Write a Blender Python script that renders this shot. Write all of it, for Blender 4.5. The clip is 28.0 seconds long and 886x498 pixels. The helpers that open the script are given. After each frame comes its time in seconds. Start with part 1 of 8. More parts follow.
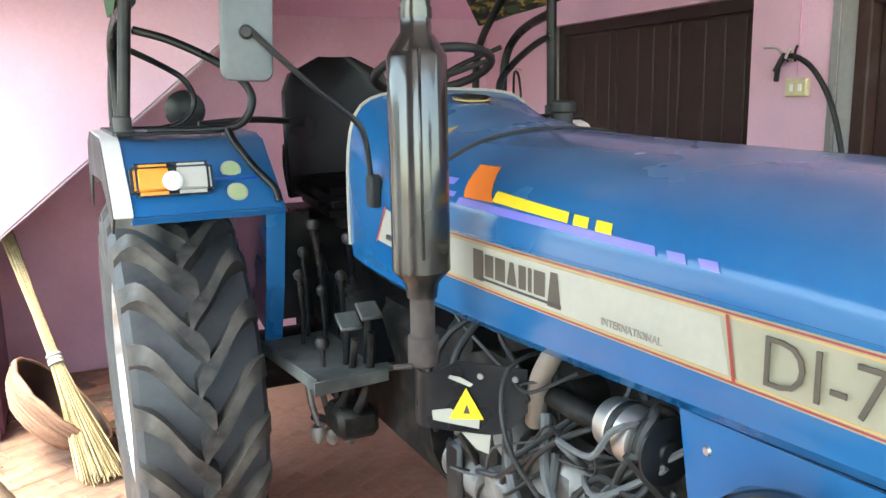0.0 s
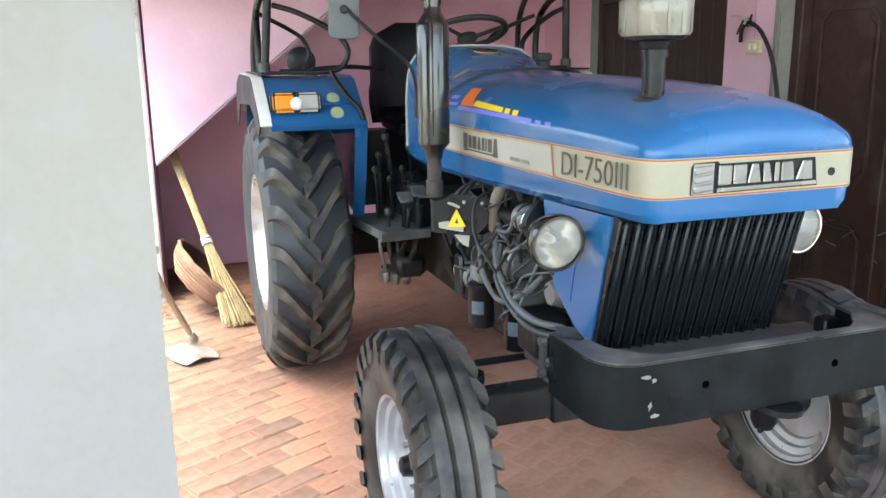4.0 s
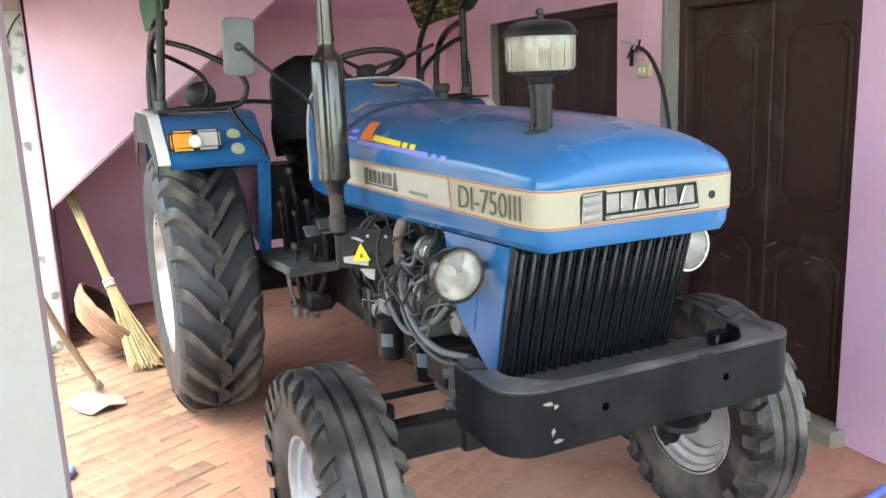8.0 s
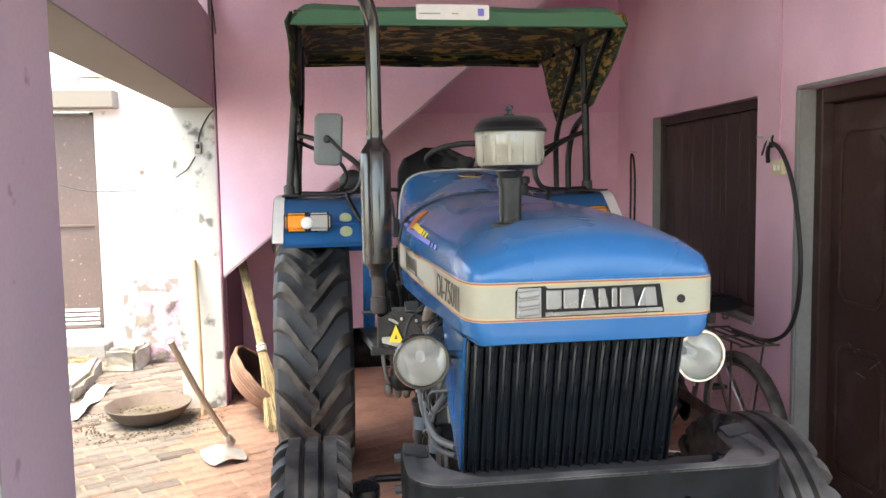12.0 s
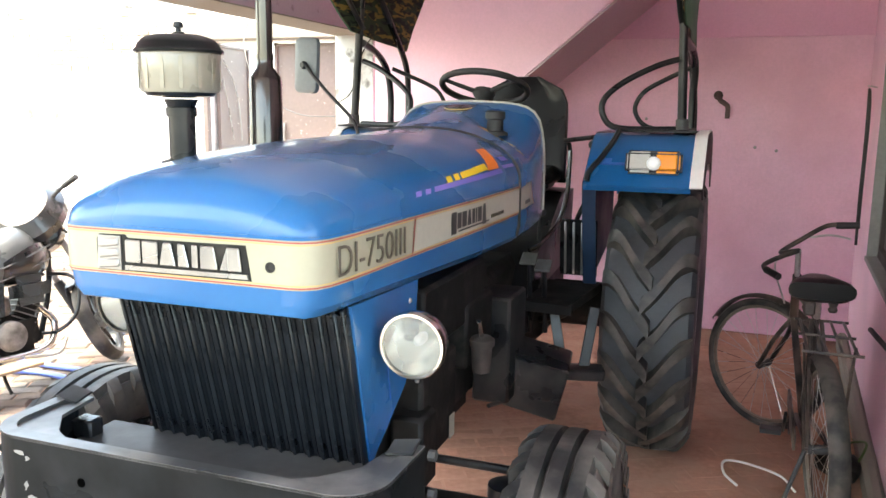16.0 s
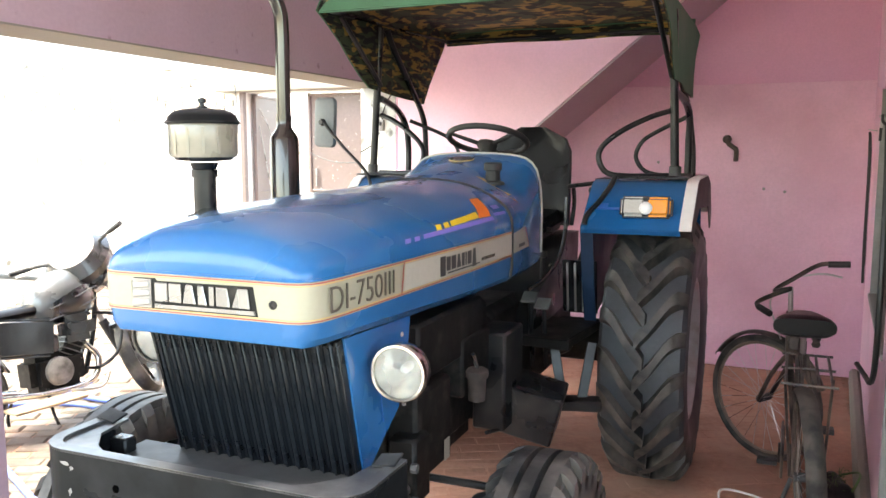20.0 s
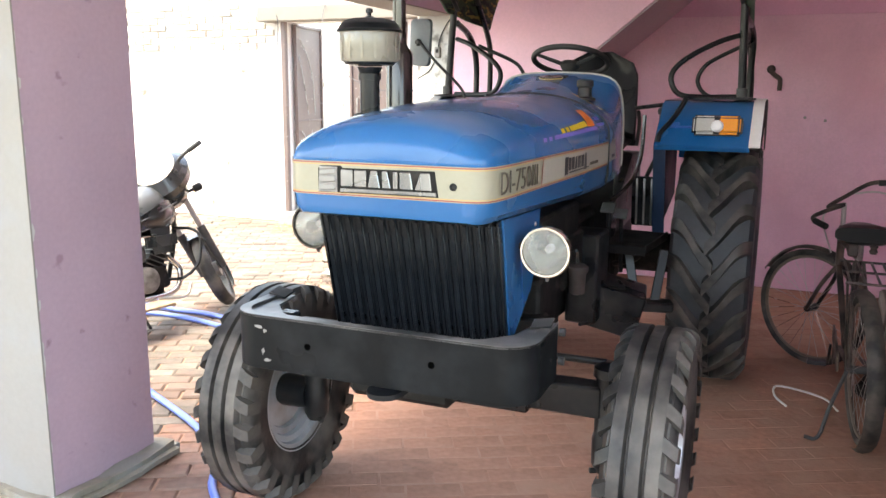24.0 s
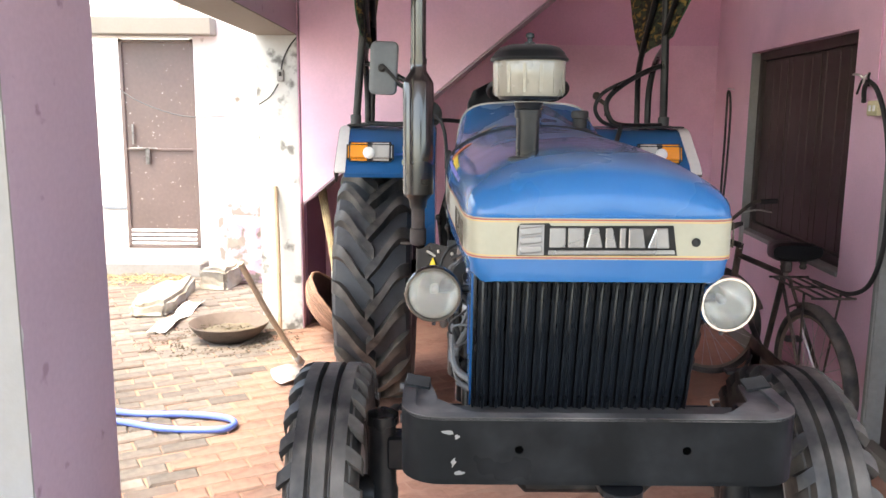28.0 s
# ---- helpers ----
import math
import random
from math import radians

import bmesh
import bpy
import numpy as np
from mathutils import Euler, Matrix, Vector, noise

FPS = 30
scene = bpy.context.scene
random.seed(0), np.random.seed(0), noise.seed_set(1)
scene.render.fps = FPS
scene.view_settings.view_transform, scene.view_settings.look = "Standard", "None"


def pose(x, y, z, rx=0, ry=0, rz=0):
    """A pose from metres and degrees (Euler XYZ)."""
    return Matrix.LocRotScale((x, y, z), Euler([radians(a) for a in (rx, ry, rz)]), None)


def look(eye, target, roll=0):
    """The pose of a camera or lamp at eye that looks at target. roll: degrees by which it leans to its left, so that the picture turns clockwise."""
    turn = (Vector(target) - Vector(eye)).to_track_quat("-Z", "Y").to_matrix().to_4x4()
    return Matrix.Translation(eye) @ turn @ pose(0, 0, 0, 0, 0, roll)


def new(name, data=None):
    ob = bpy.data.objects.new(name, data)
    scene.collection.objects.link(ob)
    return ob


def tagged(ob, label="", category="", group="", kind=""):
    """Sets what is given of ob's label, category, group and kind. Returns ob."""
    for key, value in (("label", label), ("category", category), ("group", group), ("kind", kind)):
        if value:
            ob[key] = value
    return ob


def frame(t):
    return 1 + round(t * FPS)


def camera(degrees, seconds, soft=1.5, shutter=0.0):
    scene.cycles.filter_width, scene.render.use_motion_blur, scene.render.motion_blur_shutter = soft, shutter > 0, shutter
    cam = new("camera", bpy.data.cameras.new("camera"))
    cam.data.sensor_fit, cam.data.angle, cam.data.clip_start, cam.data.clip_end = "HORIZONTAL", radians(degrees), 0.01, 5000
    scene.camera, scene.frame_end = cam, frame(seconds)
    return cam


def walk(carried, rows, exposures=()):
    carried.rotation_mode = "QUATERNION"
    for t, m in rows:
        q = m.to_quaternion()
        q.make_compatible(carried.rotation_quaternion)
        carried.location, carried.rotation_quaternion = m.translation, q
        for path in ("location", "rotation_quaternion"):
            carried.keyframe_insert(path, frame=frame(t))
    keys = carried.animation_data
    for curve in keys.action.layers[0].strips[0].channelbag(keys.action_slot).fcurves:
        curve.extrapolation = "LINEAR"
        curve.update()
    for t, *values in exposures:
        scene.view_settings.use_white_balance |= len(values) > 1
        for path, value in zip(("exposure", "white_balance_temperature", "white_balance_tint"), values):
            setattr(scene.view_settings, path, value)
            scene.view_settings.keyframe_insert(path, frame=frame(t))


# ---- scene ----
cam = camera(57.2, 28.0)
METRES, EYE, TILT, LEAN, TURN = 8.0, 1.5, 0.0, 0.0, 0.0
PATH = [
    (0, (-1.123, -2.957, 1.692), (-0.275, -1.185, 1.317), -1.1),
    (0.5, (-1.166, -3.341, 1.675), (-0.376, -1.54, 1.312), -3.7),
    (1, (-1.291, -3.669, 1.675), (-0.484, -1.887, 1.257), -4.8),
    (1.5, (-1.439, -3.865, 1.739), (-0.607, -2.099, 1.306), -4.1),
    (2, (-1.448, -4.114, 1.826), (-0.759, -2.252, 1.587), -4.8),
    (2.2, (-1.412, -4.201, 1.826), (-0.747, -2.324, 1.637), -4.3),
    (2.5, (-1.381, -4.281, 1.775), (-0.74, -2.396, 1.586), -3.5),
    (3, (-1.394, -4.358, 1.65), (-0.778, -2.496, 1.255), -1.1),
    (3.5, (-1.378, -4.368, 1.657), (-0.771, -2.515, 1.21), -0.9),
    (5.5, (-1.549, -3.979, 1.621), (-0.813, -2.198, 1.086), -0.5),
    (6, (-1.575, -4.04, 1.655), (-0.838, -2.269, 1.09), -1.6),
    (6.5, (-1.509, -4.169, 1.648), (-0.776, -2.407, 1.05), -1.7),
    (7, (-1.462, -4.297, 1.638), (-0.724, -2.544, 1.021), -1.1),
    (7.5, (-1.381, -4.35, 1.619), (-0.601, -2.605, 1.018), 0.7),
    (8, (-1.353, -4.333, 1.691), (-0.54, -2.553, 1.28), -2.3),
    (8.5, (-1.364, -4.206, 1.7), (-0.513, -2.416, 1.433), -2.2),
    (9, (-1.342, -4.16, 1.713), (-0.487, -2.363, 1.515), -2.2),
    (9.5, (-1.272, -4.302, 1.734), (-0.458, -2.482, 1.573), -2.4),
    (10, (-1.222, -4.524, 1.672), (-0.522, -2.659, 1.491), -1.3),
    (10.5, (-1.19, -4.616, 1.658), (-0.591, -2.735, 1.34), -1.3),
    (11, (-1.074, -4.653, 1.671), (-0.586, -2.733, 1.394), -2.4),
    (11.5, (-0.858, -4.645, 1.684), (-0.562, -2.673, 1.528), -1.2),
    (12, (-0.634, -4.601, 1.672), (-0.38, -2.625, 1.495), -1.0),
    (12.5, (-0.38, -4.703, 1.674), (-0.217, -2.726, 1.421), -0.7),
    (13, (-0.193, -4.66, 1.655), (-0.119, -2.697, 1.283), -0.4),
    (13.5, (0.037, -4.432, 1.633), (0.1, -2.47, 1.246), 1.4),
    (15.5, (0.934, -4.051, 1.648), (0.491, -2.134, 1.288), 2.2),
    (16, (1.096, -4.021, 1.667), (0.412, -2.172, 1.33), 0.7),
    (16.5, (1.403, -4.135, 1.645), (0.377, -2.446, 1.338), -0.2),
    (17, (1.554, -4.228, 1.654), (0.446, -2.592, 1.344), 0.2),
    (17.5, (1.563, -4.324, 1.646), (0.444, -2.696, 1.332), 0.1),
    (18, (1.462, -4.468, 1.634), (0.539, -2.727, 1.296), 0.1),
    (18.5, (1.367, -4.528, 1.643), (0.513, -2.754, 1.29), 0.7),
    (19, (1.322, -4.389, 1.64), (0.526, -2.591, 1.275), 1.6),
    (19.5, (1.326, -4.231, 1.66), (0.552, -2.426, 1.284), 0.4),
    (20, (1.34, -4.239, 1.721), (0.56, -2.413, 1.478), -0.0),
    (20.5, (1.348, -4.464, 1.748), (0.586, -2.616, 1.698), 0.3),
    (21, (1.34, -4.664, 1.67), (0.631, -2.806, 1.463), 0.4),
    (21.5, (1.374, -4.724, 1.63), (0.679, -2.884, 1.267), 0.7),
    (22, (1.516, -4.754, 1.633), (0.808, -2.926, 1.241), 0.6),
    (22.5, (1.521, -4.749, 1.627), (0.706, -2.968, 1.221), -0.1),
    (24.5, (0.901, -4.675, 1.618), (0.161, -2.855, 1.24), 0.1),
    (25, (0.811, -4.543, 1.616), (0.18, -2.684, 1.23), -1.4),
    (25.5, (0.732, -4.55, 1.615), (0.339, -2.628, 1.226), -0.4),
    (26, (0.49, -4.694, 1.649), (0.187, -2.757, 1.259), -0.6),
    (26.5, (0.27, -4.764, 1.656), (-0.039, -2.826, 1.269), -0.7),
    (27, (0.043, -4.679, 1.637), (-0.262, -2.741, 1.247), -0.2),
    (27.5, (-0.157, -4.568, 1.661), (-0.333, -2.611, 1.285), -0.4),
    (28, (-0.364, -4.583, 1.66), (-0.384, -2.611, 1.326), 0.4),
]
walk(cam, [(t, look(eye, target, roll)) for t, eye, target, roll in PATH], [(0, 3.87, 7350, -4), (1, 3.75, 7350, -2), (2, 3.5, 7350, 0), (6, 3.4, 7150, -1), (8, 3.55, 7650, -1), (11, 3.52, 7550, 2), (12, 3.25, 7850, 5), (13, 3.38, 8050, 7), (16, 4.0, 8150, 2), (17, 3.47, 8150, 4), (18, 3.75, 8150, 3), (19, 3.75, 8150, 2), (20, 4.05, 8150, 2), (21, 3.7, 8050, 3), (22, 3.62, 8050, 4), (25, 3.5, 8050, 5), (26, 3.8, 8050, 4), (27, 3.25, 8050, 6), (28, 3.35, 7850, 8)])

# ---- light ----
world = bpy.data.worlds.new("sky")
scene.world = world
world.use_nodes = True
wn = world.node_tree.nodes
sky = wn.new("ShaderNodeTexSky")
sky.sky_type = "NISHITA"
sky.sun_disc = False
sky.sun_elevation = radians(68)
sky.sun_rotation = radians(233)
sky.air_density, sky.dust_density, sky.ozone_density = 1.0, 3.0, 1.0
wn["Background"].inputs[1].default_value = 0.15
world.node_tree.links.new(sky.outputs[0], wn["Background"].inputs[0])
sun_data = bpy.data.lights.new("sun", "SUN")
sun_data.energy, sun_data.angle, sun_data.color = 0.70, radians(24), (1.0, 0.97, 0.93)
sun_lamp = new("sun", sun_data)
sun_lamp.matrix_world = look((-3.5, -2.6, 11), (0, 0, 0))


# ---- materials ----
MATS = {}


def mat(name, base, rough=0.6, metal=0.0, vary=0.12, grain=40.0, patch=2.5, bump=0.15, stain=None, stain_amount=0.0,
        stain_scale=3.0, stain_edge=0.08, coat=0.0, per_piece=0.0, spec=0.5, streak=None, rough_vary=0.12):
    """A surface with fine grain, broad patches and, where asked for, stains of a second colour."""
    m = bpy.data.materials.new(name)
    m.use_nodes = True
    nt = m.node_tree
    n, l = nt.nodes, nt.links
    b = n["Principled BSDF"]
    co = n.new("ShaderNodeTexCoord")
    vec = co.outputs["Object"]
    if streak:
        mp = n.new("ShaderNodeMapping")
        mp.inputs["Scale"].default_value = streak
        l.new(vec, mp.inputs["Vector"])
        vec = mp.outputs[0]

    def noise_tex(scale, detail):
        t = n.new("ShaderNodeTexNoise")
        t.inputs["Scale"].default_value = scale
        t.inputs["Detail"].default_value = detail
        l.new(vec, t.inputs["Vector"])
        return t.outputs["Fac"]

    def ramp(fac, a, b2, lo, hi):
        r = n.new("ShaderNodeMapRange")
        r.inputs["From Min"].default_value, r.inputs["From Max"].default_value = a, b2
        r.inputs["To Min"].default_value, r.inputs["To Max"].default_value = lo, hi
        l.new(fac, r.inputs["Value"])
        return r.outputs[0]

    fine, broad = noise_tex(grain, 5), noise_tex(patch, 4)
    add = n.new("ShaderNodeMath")
    add.operation = "ADD"
    l.new(ramp(fine, 0.3, 0.7, -vary * 0.5, vary * 0.5), add.inputs[0])
    l.new(ramp(broad, 0.3, 0.7, 1 - vary, 1 + vary), add.inputs[1])
    value = add.outputs[0]
    if per_piece:
        info = n.new("ShaderNodeObjectInfo")
        geo = n.new("ShaderNodeNewGeometry")
        both = n.new("ShaderNodeMath")
        both.operation = "ADD"
        l.new(info.outputs["Random"], both.inputs[0])
        l.new(geo.outputs["Random Per Island"], both.inputs[1])
        frac = n.new("ShaderNodeMath")
        frac.operation = "FRACT"
        l.new(both.outputs[0], frac.inputs[0])
        mul = n.new("ShaderNodeMath")
        mul.operation = "MULTIPLY"
        l.new(value, mul.inputs[0])
        l.new(ramp(frac.outputs[0], 0, 1, 1 - per_piece, 1 + per_piece), mul.inputs[1])
        value = mul.outputs[0]
    hsv = n.new("ShaderNodeHueSaturation")
    hsv.inputs["Color"].default_value = (*base, 1)
    l.new(value, hsv.inputs["Value"])
    colour = hsv.outputs[0]
    rough_out = ramp(broad, 0.3, 0.7, max(0.02, rough - rough_vary), min(1.0, rough + rough_vary))
    if stain:
        mask_noise = noise_tex(stain_scale, 7)
        cut = 0.72 - 0.45 * stain_amount
        mask = ramp(mask_noise, cut - stain_edge / 2, cut + stain_edge / 2, 0, 1)
        mix = n.new("ShaderNodeMix")
        mix.data_type = "RGBA"
        l.new(mask, mix.inputs["Factor"])
        l.new(colour, mix.inputs["A"])
        mix.inputs["B"].default_value = (*stain, 1)
        colour = mix.outputs["Result"]
    l.new(colour, b.inputs["Base Color"])
    l.new(rough_out, b.inputs["Roughness"])
    b.inputs["Metallic"].default_value = metal
    b.inputs["Specular IOR Level"].default_value = spec
    if coat:
        b.inputs["Coat Weight"].default_value = coat
        b.inputs["Coat Roughness"].default_value = 0.08
    if bump:
        bp = n.new("ShaderNodeBump")
        bp.inputs["Strength"].default_value = bump
        bp.inputs["Distance"].default_value = 0.004
        l.new(fine, bp.inputs["Height"])
        l.new(bp.outputs[0], b.inputs["Normal"])
    MATS[name] = m
    return m


PINK = mat("pink wall paint", (0.83, 0.54, 0.66), 0.62, vary=0.07, grain=60, patch=1.2, bump=0.12,
           stain=(0.67, 0.43, 0.55), stain_amount=0.22, stain_scale=1.6, stain_edge=0.35)
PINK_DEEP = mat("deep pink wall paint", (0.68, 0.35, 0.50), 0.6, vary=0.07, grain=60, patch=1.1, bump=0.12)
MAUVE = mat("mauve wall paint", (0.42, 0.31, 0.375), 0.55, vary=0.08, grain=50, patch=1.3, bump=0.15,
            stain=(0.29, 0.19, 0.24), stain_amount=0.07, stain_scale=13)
# Pink taken down a step: part of the recess's shade is in it.
PINK_TONED = mat("pink wall paint toned for shade", (0.72, 0.43, 0.55), 0.6, vary=0.09, grain=55, patch=1.0, bump=0.12,
               stain=(0.56, 0.30, 0.40), stain_amount=0.3, stain_scale=1.1, stain_edge=0.35)
# The recess's shade put into the colour of a pink wall.
RECESS_SHADE = mat("plum tone for recess shade", (0.20, 0.10, 0.15), 0.6, vary=0.1, grain=50, patch=1.5, bump=0.12)
LILAC = mat("lilac wall paint", (0.56, 0.37, 0.53), 0.6, vary=0.06, grain=60, patch=1.5, bump=0.1)
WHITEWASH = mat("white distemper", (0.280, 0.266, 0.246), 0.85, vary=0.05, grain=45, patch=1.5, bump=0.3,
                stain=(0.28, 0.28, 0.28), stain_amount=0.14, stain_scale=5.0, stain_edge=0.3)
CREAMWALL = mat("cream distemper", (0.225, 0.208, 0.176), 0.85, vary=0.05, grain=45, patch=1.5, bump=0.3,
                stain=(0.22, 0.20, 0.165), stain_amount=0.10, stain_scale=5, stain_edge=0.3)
FLAKING = mat("flaking whitewash", (0.50, 0.51, 0.49), 0.9, vary=0.06, grain=30, patch=2, bump=0.5,
              stain=(0.17, 0.17, 0.16), stain_amount=0.24, stain_scale=6.5)
YARDWALL = mat("sunlit whitewashed wall", (0.70, 0.69, 0.65), 0.9, vary=0.05, grain=20, patch=1.4, bump=0.4,
               stain=(0.19, 0.165, 0.13), stain_amount=0.16, stain_scale=3.5)
PINKPLASTER = mat("peeling pink plaster", (0.56, 0.40, 0.47), 0.9, vary=0.08, grain=25, patch=3, bump=0.6,
                  stain=(0.24, 0.22, 0.19), stain_amount=0.40, stain_scale=9)
CEMENT = mat("bare cement", (0.26, 0.255, 0.245), 0.9, vary=0.14, grain=35, patch=3, bump=0.5)
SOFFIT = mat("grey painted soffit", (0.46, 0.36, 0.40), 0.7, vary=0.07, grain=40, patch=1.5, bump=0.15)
BRICK = mat("dusty red paving brick", (0.365, 0.185, 0.127), 0.9, vary=0.26, grain=28, patch=1.3, bump=0.9,
            stain=(0.385, 0.220, 0.157), stain_amount=0.42, stain_scale=4.5, stain_edge=0.25, per_piece=0.09)
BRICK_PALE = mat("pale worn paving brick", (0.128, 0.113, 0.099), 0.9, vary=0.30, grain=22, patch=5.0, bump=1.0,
                 stain=(0.145, 0.090, 0.072), stain_amount=0.36, stain_scale=1.3, stain_edge=0.20, per_piece=0.30)
BRICK_WORN = mat("trodden red paving brick", (0.235, 0.128, 0.092), 0.9, vary=0.28, grain=24, patch=3.0, bump=1.0,
                 stain=(0.235, 0.185, 0.155), stain_amount=0.42, stain_scale=2.2, stain_edge=0.25, per_piece=0.20)
GAPEARTH = mat("dark soil in the joints", (0.055, 0.045, 0.036), 0.95, vary=0.2, grain=30, patch=2, bump=0.5)
# Brick colour lightened to stand in for glare along the wall top.
OLDBRICK = mat("old brick lightened for glare", (0.60, 0.53, 0.44), 0.9, vary=0.2, grain=30, patch=3, bump=0.5, per_piece=0.25)
MORTAR = mat("earth and mortar", (0.27, 0.145, 0.10), 0.95, vary=0.15, grain=30, patch=1.4, bump=0.5,
             stain=(0.34, 0.20, 0.14), stain_amount=0.3, stain_scale=2, stain_edge=0.3)
EARTH = mat("dusty ground", (0.29, 0.27, 0.245), 0.95, vary=0.15, grain=20, patch=0.8, bump=0.4)
DOORWOOD = mat("dark brown door paint", (0.048, 0.026, 0.0225), 0.48, spec=0.25, vary=0.2, grain=30, patch=2, bump=0.15,
               stain=(0.085, 0.062, 0.055), stain_amount=0.14, stain_scale=5, stain_edge=0.2)
SHUTTER = mat("dark window shutter", (0.040, 0.027, 0.023), 0.5, vary=0.2, grain=25, patch=2, bump=0.2)
GATE = mat("brown painted sheet steel", (0.135, 0.100, 0.090), 0.5, vary=0.12, grain=30, patch=2, bump=0.1,
           stain=(0.50, 0.47, 0.44), stain_amount=0.02, stain_scale=30, stain_edge=0.06)
BLUE = mat("glossy blue tractor paint", (0.0055, 0.097, 0.275), 0.26, spec=0.30, vary=0.05, grain=80, patch=2, bump=0.02, coat=0.30,
           stain=(0.030, 0.132, 0.30), stain_amount=0.28, stain_scale=2.6, stain_edge=0.4, rough_vary=0.1)
# Shaded copy of the tractor blue, for the right fender's inside.
BLUE_SHADED = mat("blue inner panel with shade in it", (0.006, 0.024, 0.060), 0.55, vary=0.2, grain=40, patch=4, bump=0.1)
BLUE_DARK = mat("dark blue inner fender paint", (0.016, 0.10, 0.36), 0.4, vary=0.08, grain=60, patch=2, bump=0.04)
CREAM = mat("cream band decal", (0.290, 0.275, 0.205), 0.38, vary=0.05, grain=80, patch=3, bump=0.02)
STUBWALL = mat("crumbling mossy plaster", (0.25, 0.225, 0.18), 0.95, vary=0.3, grain=18, patch=4, bump=0.8,
               stain=(0.24, 0.23, 0.21), stain_amount=0.35, stain_scale=7, stain_edge=0.2)
BADGE = mat("embossed badge silver", (0.33, 0.33, 0.325), 0.30, metal=0.85, vary=0.08, grain=60, bump=0.05)
INK = mat("dark lettering", (0.03, 0.03, 0.03), 0.5, vary=0.1, grain=60, bump=0.0)
FAINT = mat("faint grey print", (0.24, 0.23, 0.20), 0.5, vary=0.1, grain=60, bump=0.0)
INKBROWN = mat("brown outline lettering", (0.075, 0.062, 0.047), 0.5, vary=0.1, grain=60, bump=0.0)
REDLINE = mat("red pinstripe", (0.27, 0.035, 0.028), 0.4, vary=0.05, bump=0.0)
GOLDLINE = mat("gold pinstripe", (0.48, 0.31, 0.10), 0.4, vary=0.05, bump=0.0)
ORANGE = mat("orange decal", (0.80, 0.20, 0.03), 0.35, vary=0.05, bump=0.0)
YELLOW = mat("yellow decal", (0.80, 0.58, 0.03), 0.35, vary=0.05, bump=0.0)
VIOLET = mat("violet decal", (0.17, 0.16, 0.55), 0.35, vary=0.08, bump=0.0)
PALE = mat("pale sticker", (0.36, 0.35, 0.295), 0.5, vary=0.08, grain=60, bump=0.0)
GREENSTICK = mat("green sticker", (0.35, 0.42, 0.22), 0.5, vary=0.15, grain=60, bump=0.0)
BLACK = mat("black satin paint", (0.0065, 0.0078, 0.0095), 0.33, spec=0.30, vary=0.2, grain=30, patch=4, bump=0.08,
            stain=(0.05, 0.048, 0.045), stain_amount=0.16, stain_scale=5, stain_edge=0.35)
BLACKBUMP = mat("charcoal bumper paint", (0.0062, 0.0072, 0.0080), 0.32, spec=0.11, vary=0.15, grain=60, patch=4, bump=0.04,
                stain=(0.022, 0.024, 0.026), stain_amount=0.12, stain_scale=7, stain_edge=0.4)
# Lighter than the bumper face: dust, plus sky sheen put into the colour.
BUMPERTOP = mat("bumper top with dust and sheen", (0.040, 0.041, 0.043), 0.35, vary=0.2, grain=40, patch=6, bump=0.1,
                stain=(0.16, 0.155, 0.15), stain_amount=0.35, stain_scale=8, stain_edge=0.3)
HOLE = mat("shaded bolt hole", (0.001, 0.001, 0.001), 0.9, spec=0.0, vary=0.1, grain=60, bump=0.0)
PIPEBROWN = mat("weathered brown pipe", (0.20, 0.155, 0.125), 0.6, vary=0.15, grain=40, patch=9, bump=0.2)
HOSEGREY = mat("dusty grey hose", (0.10, 0.106, 0.108), 0.6, vary=0.2, grain=50, bump=0.1)
LABELBLUE = mat("dirty blue-grey label", (0.10, 0.125, 0.15), 0.5, vary=0.2, grain=60, bump=0.0)
PLATFORM = mat("dusty grey-green step plate", (0.10, 0.108, 0.104), 0.55, vary=0.2, grain=30, patch=6, bump=0.3,
               stain=(0.035, 0.036, 0.036), stain_amount=0.3, stain_scale=8, stain_edge=0.3)
GRILLE = mat("blue-black grille paint", (0.010, 0.012, 0.015), 0.32, spec=0.28, vary=0.2, grain=40, patch=8, bump=0.06)
CHIP = mat("chipped bare metal", (0.24, 0.235, 0.225), 0.5, metal=0.3, vary=0.15, grain=40, bump=0.2)
DUSTY = mat("dust on black metal", (0.055, 0.056, 0.057), 0.55, vary=0.25, grain=30, patch=6, bump=0.2,
            stain=(0.03, 0.03, 0.03), stain_amount=0.35, stain_scale=6, stain_edge=0.3)
GRIME = mat("oily engine black", (0.009, 0.0088, 0.0085), 0.55, spec=0.2, vary=0.3, grain=25, patch=6, bump=0.4,
            stain=(0.038, 0.034, 0.030), stain_amount=0.20, stain_scale=14, stain_edge=0.2)
CASTING = mat("grey cast aluminium", (0.25, 0.245, 0.235), 0.5, metal=0.5, vary=0.2, grain=40, patch=6, bump=0.3,
              stain=(0.06, 0.055, 0.05), stain_amount=0.3, stain_scale=12, stain_edge=0.3)
STEEL = mat("worn bright steel", (0.50, 0.49, 0.47), 0.35, metal=0.9, vary=0.15, grain=40, bump=0.1)
RUST = mat("rusty steel pipe", (0.070, 0.055, 0.050), 0.75, metal=0.2, vary=0.25, grain=40, patch=10, bump=0.3)
CHROMEBLACK = mat("glossy dark chromed steel", (0.060, 0.057, 0.053), 0.20, metal=0.8, vary=0.1, grain=30, bump=0.03, coat=0.3)
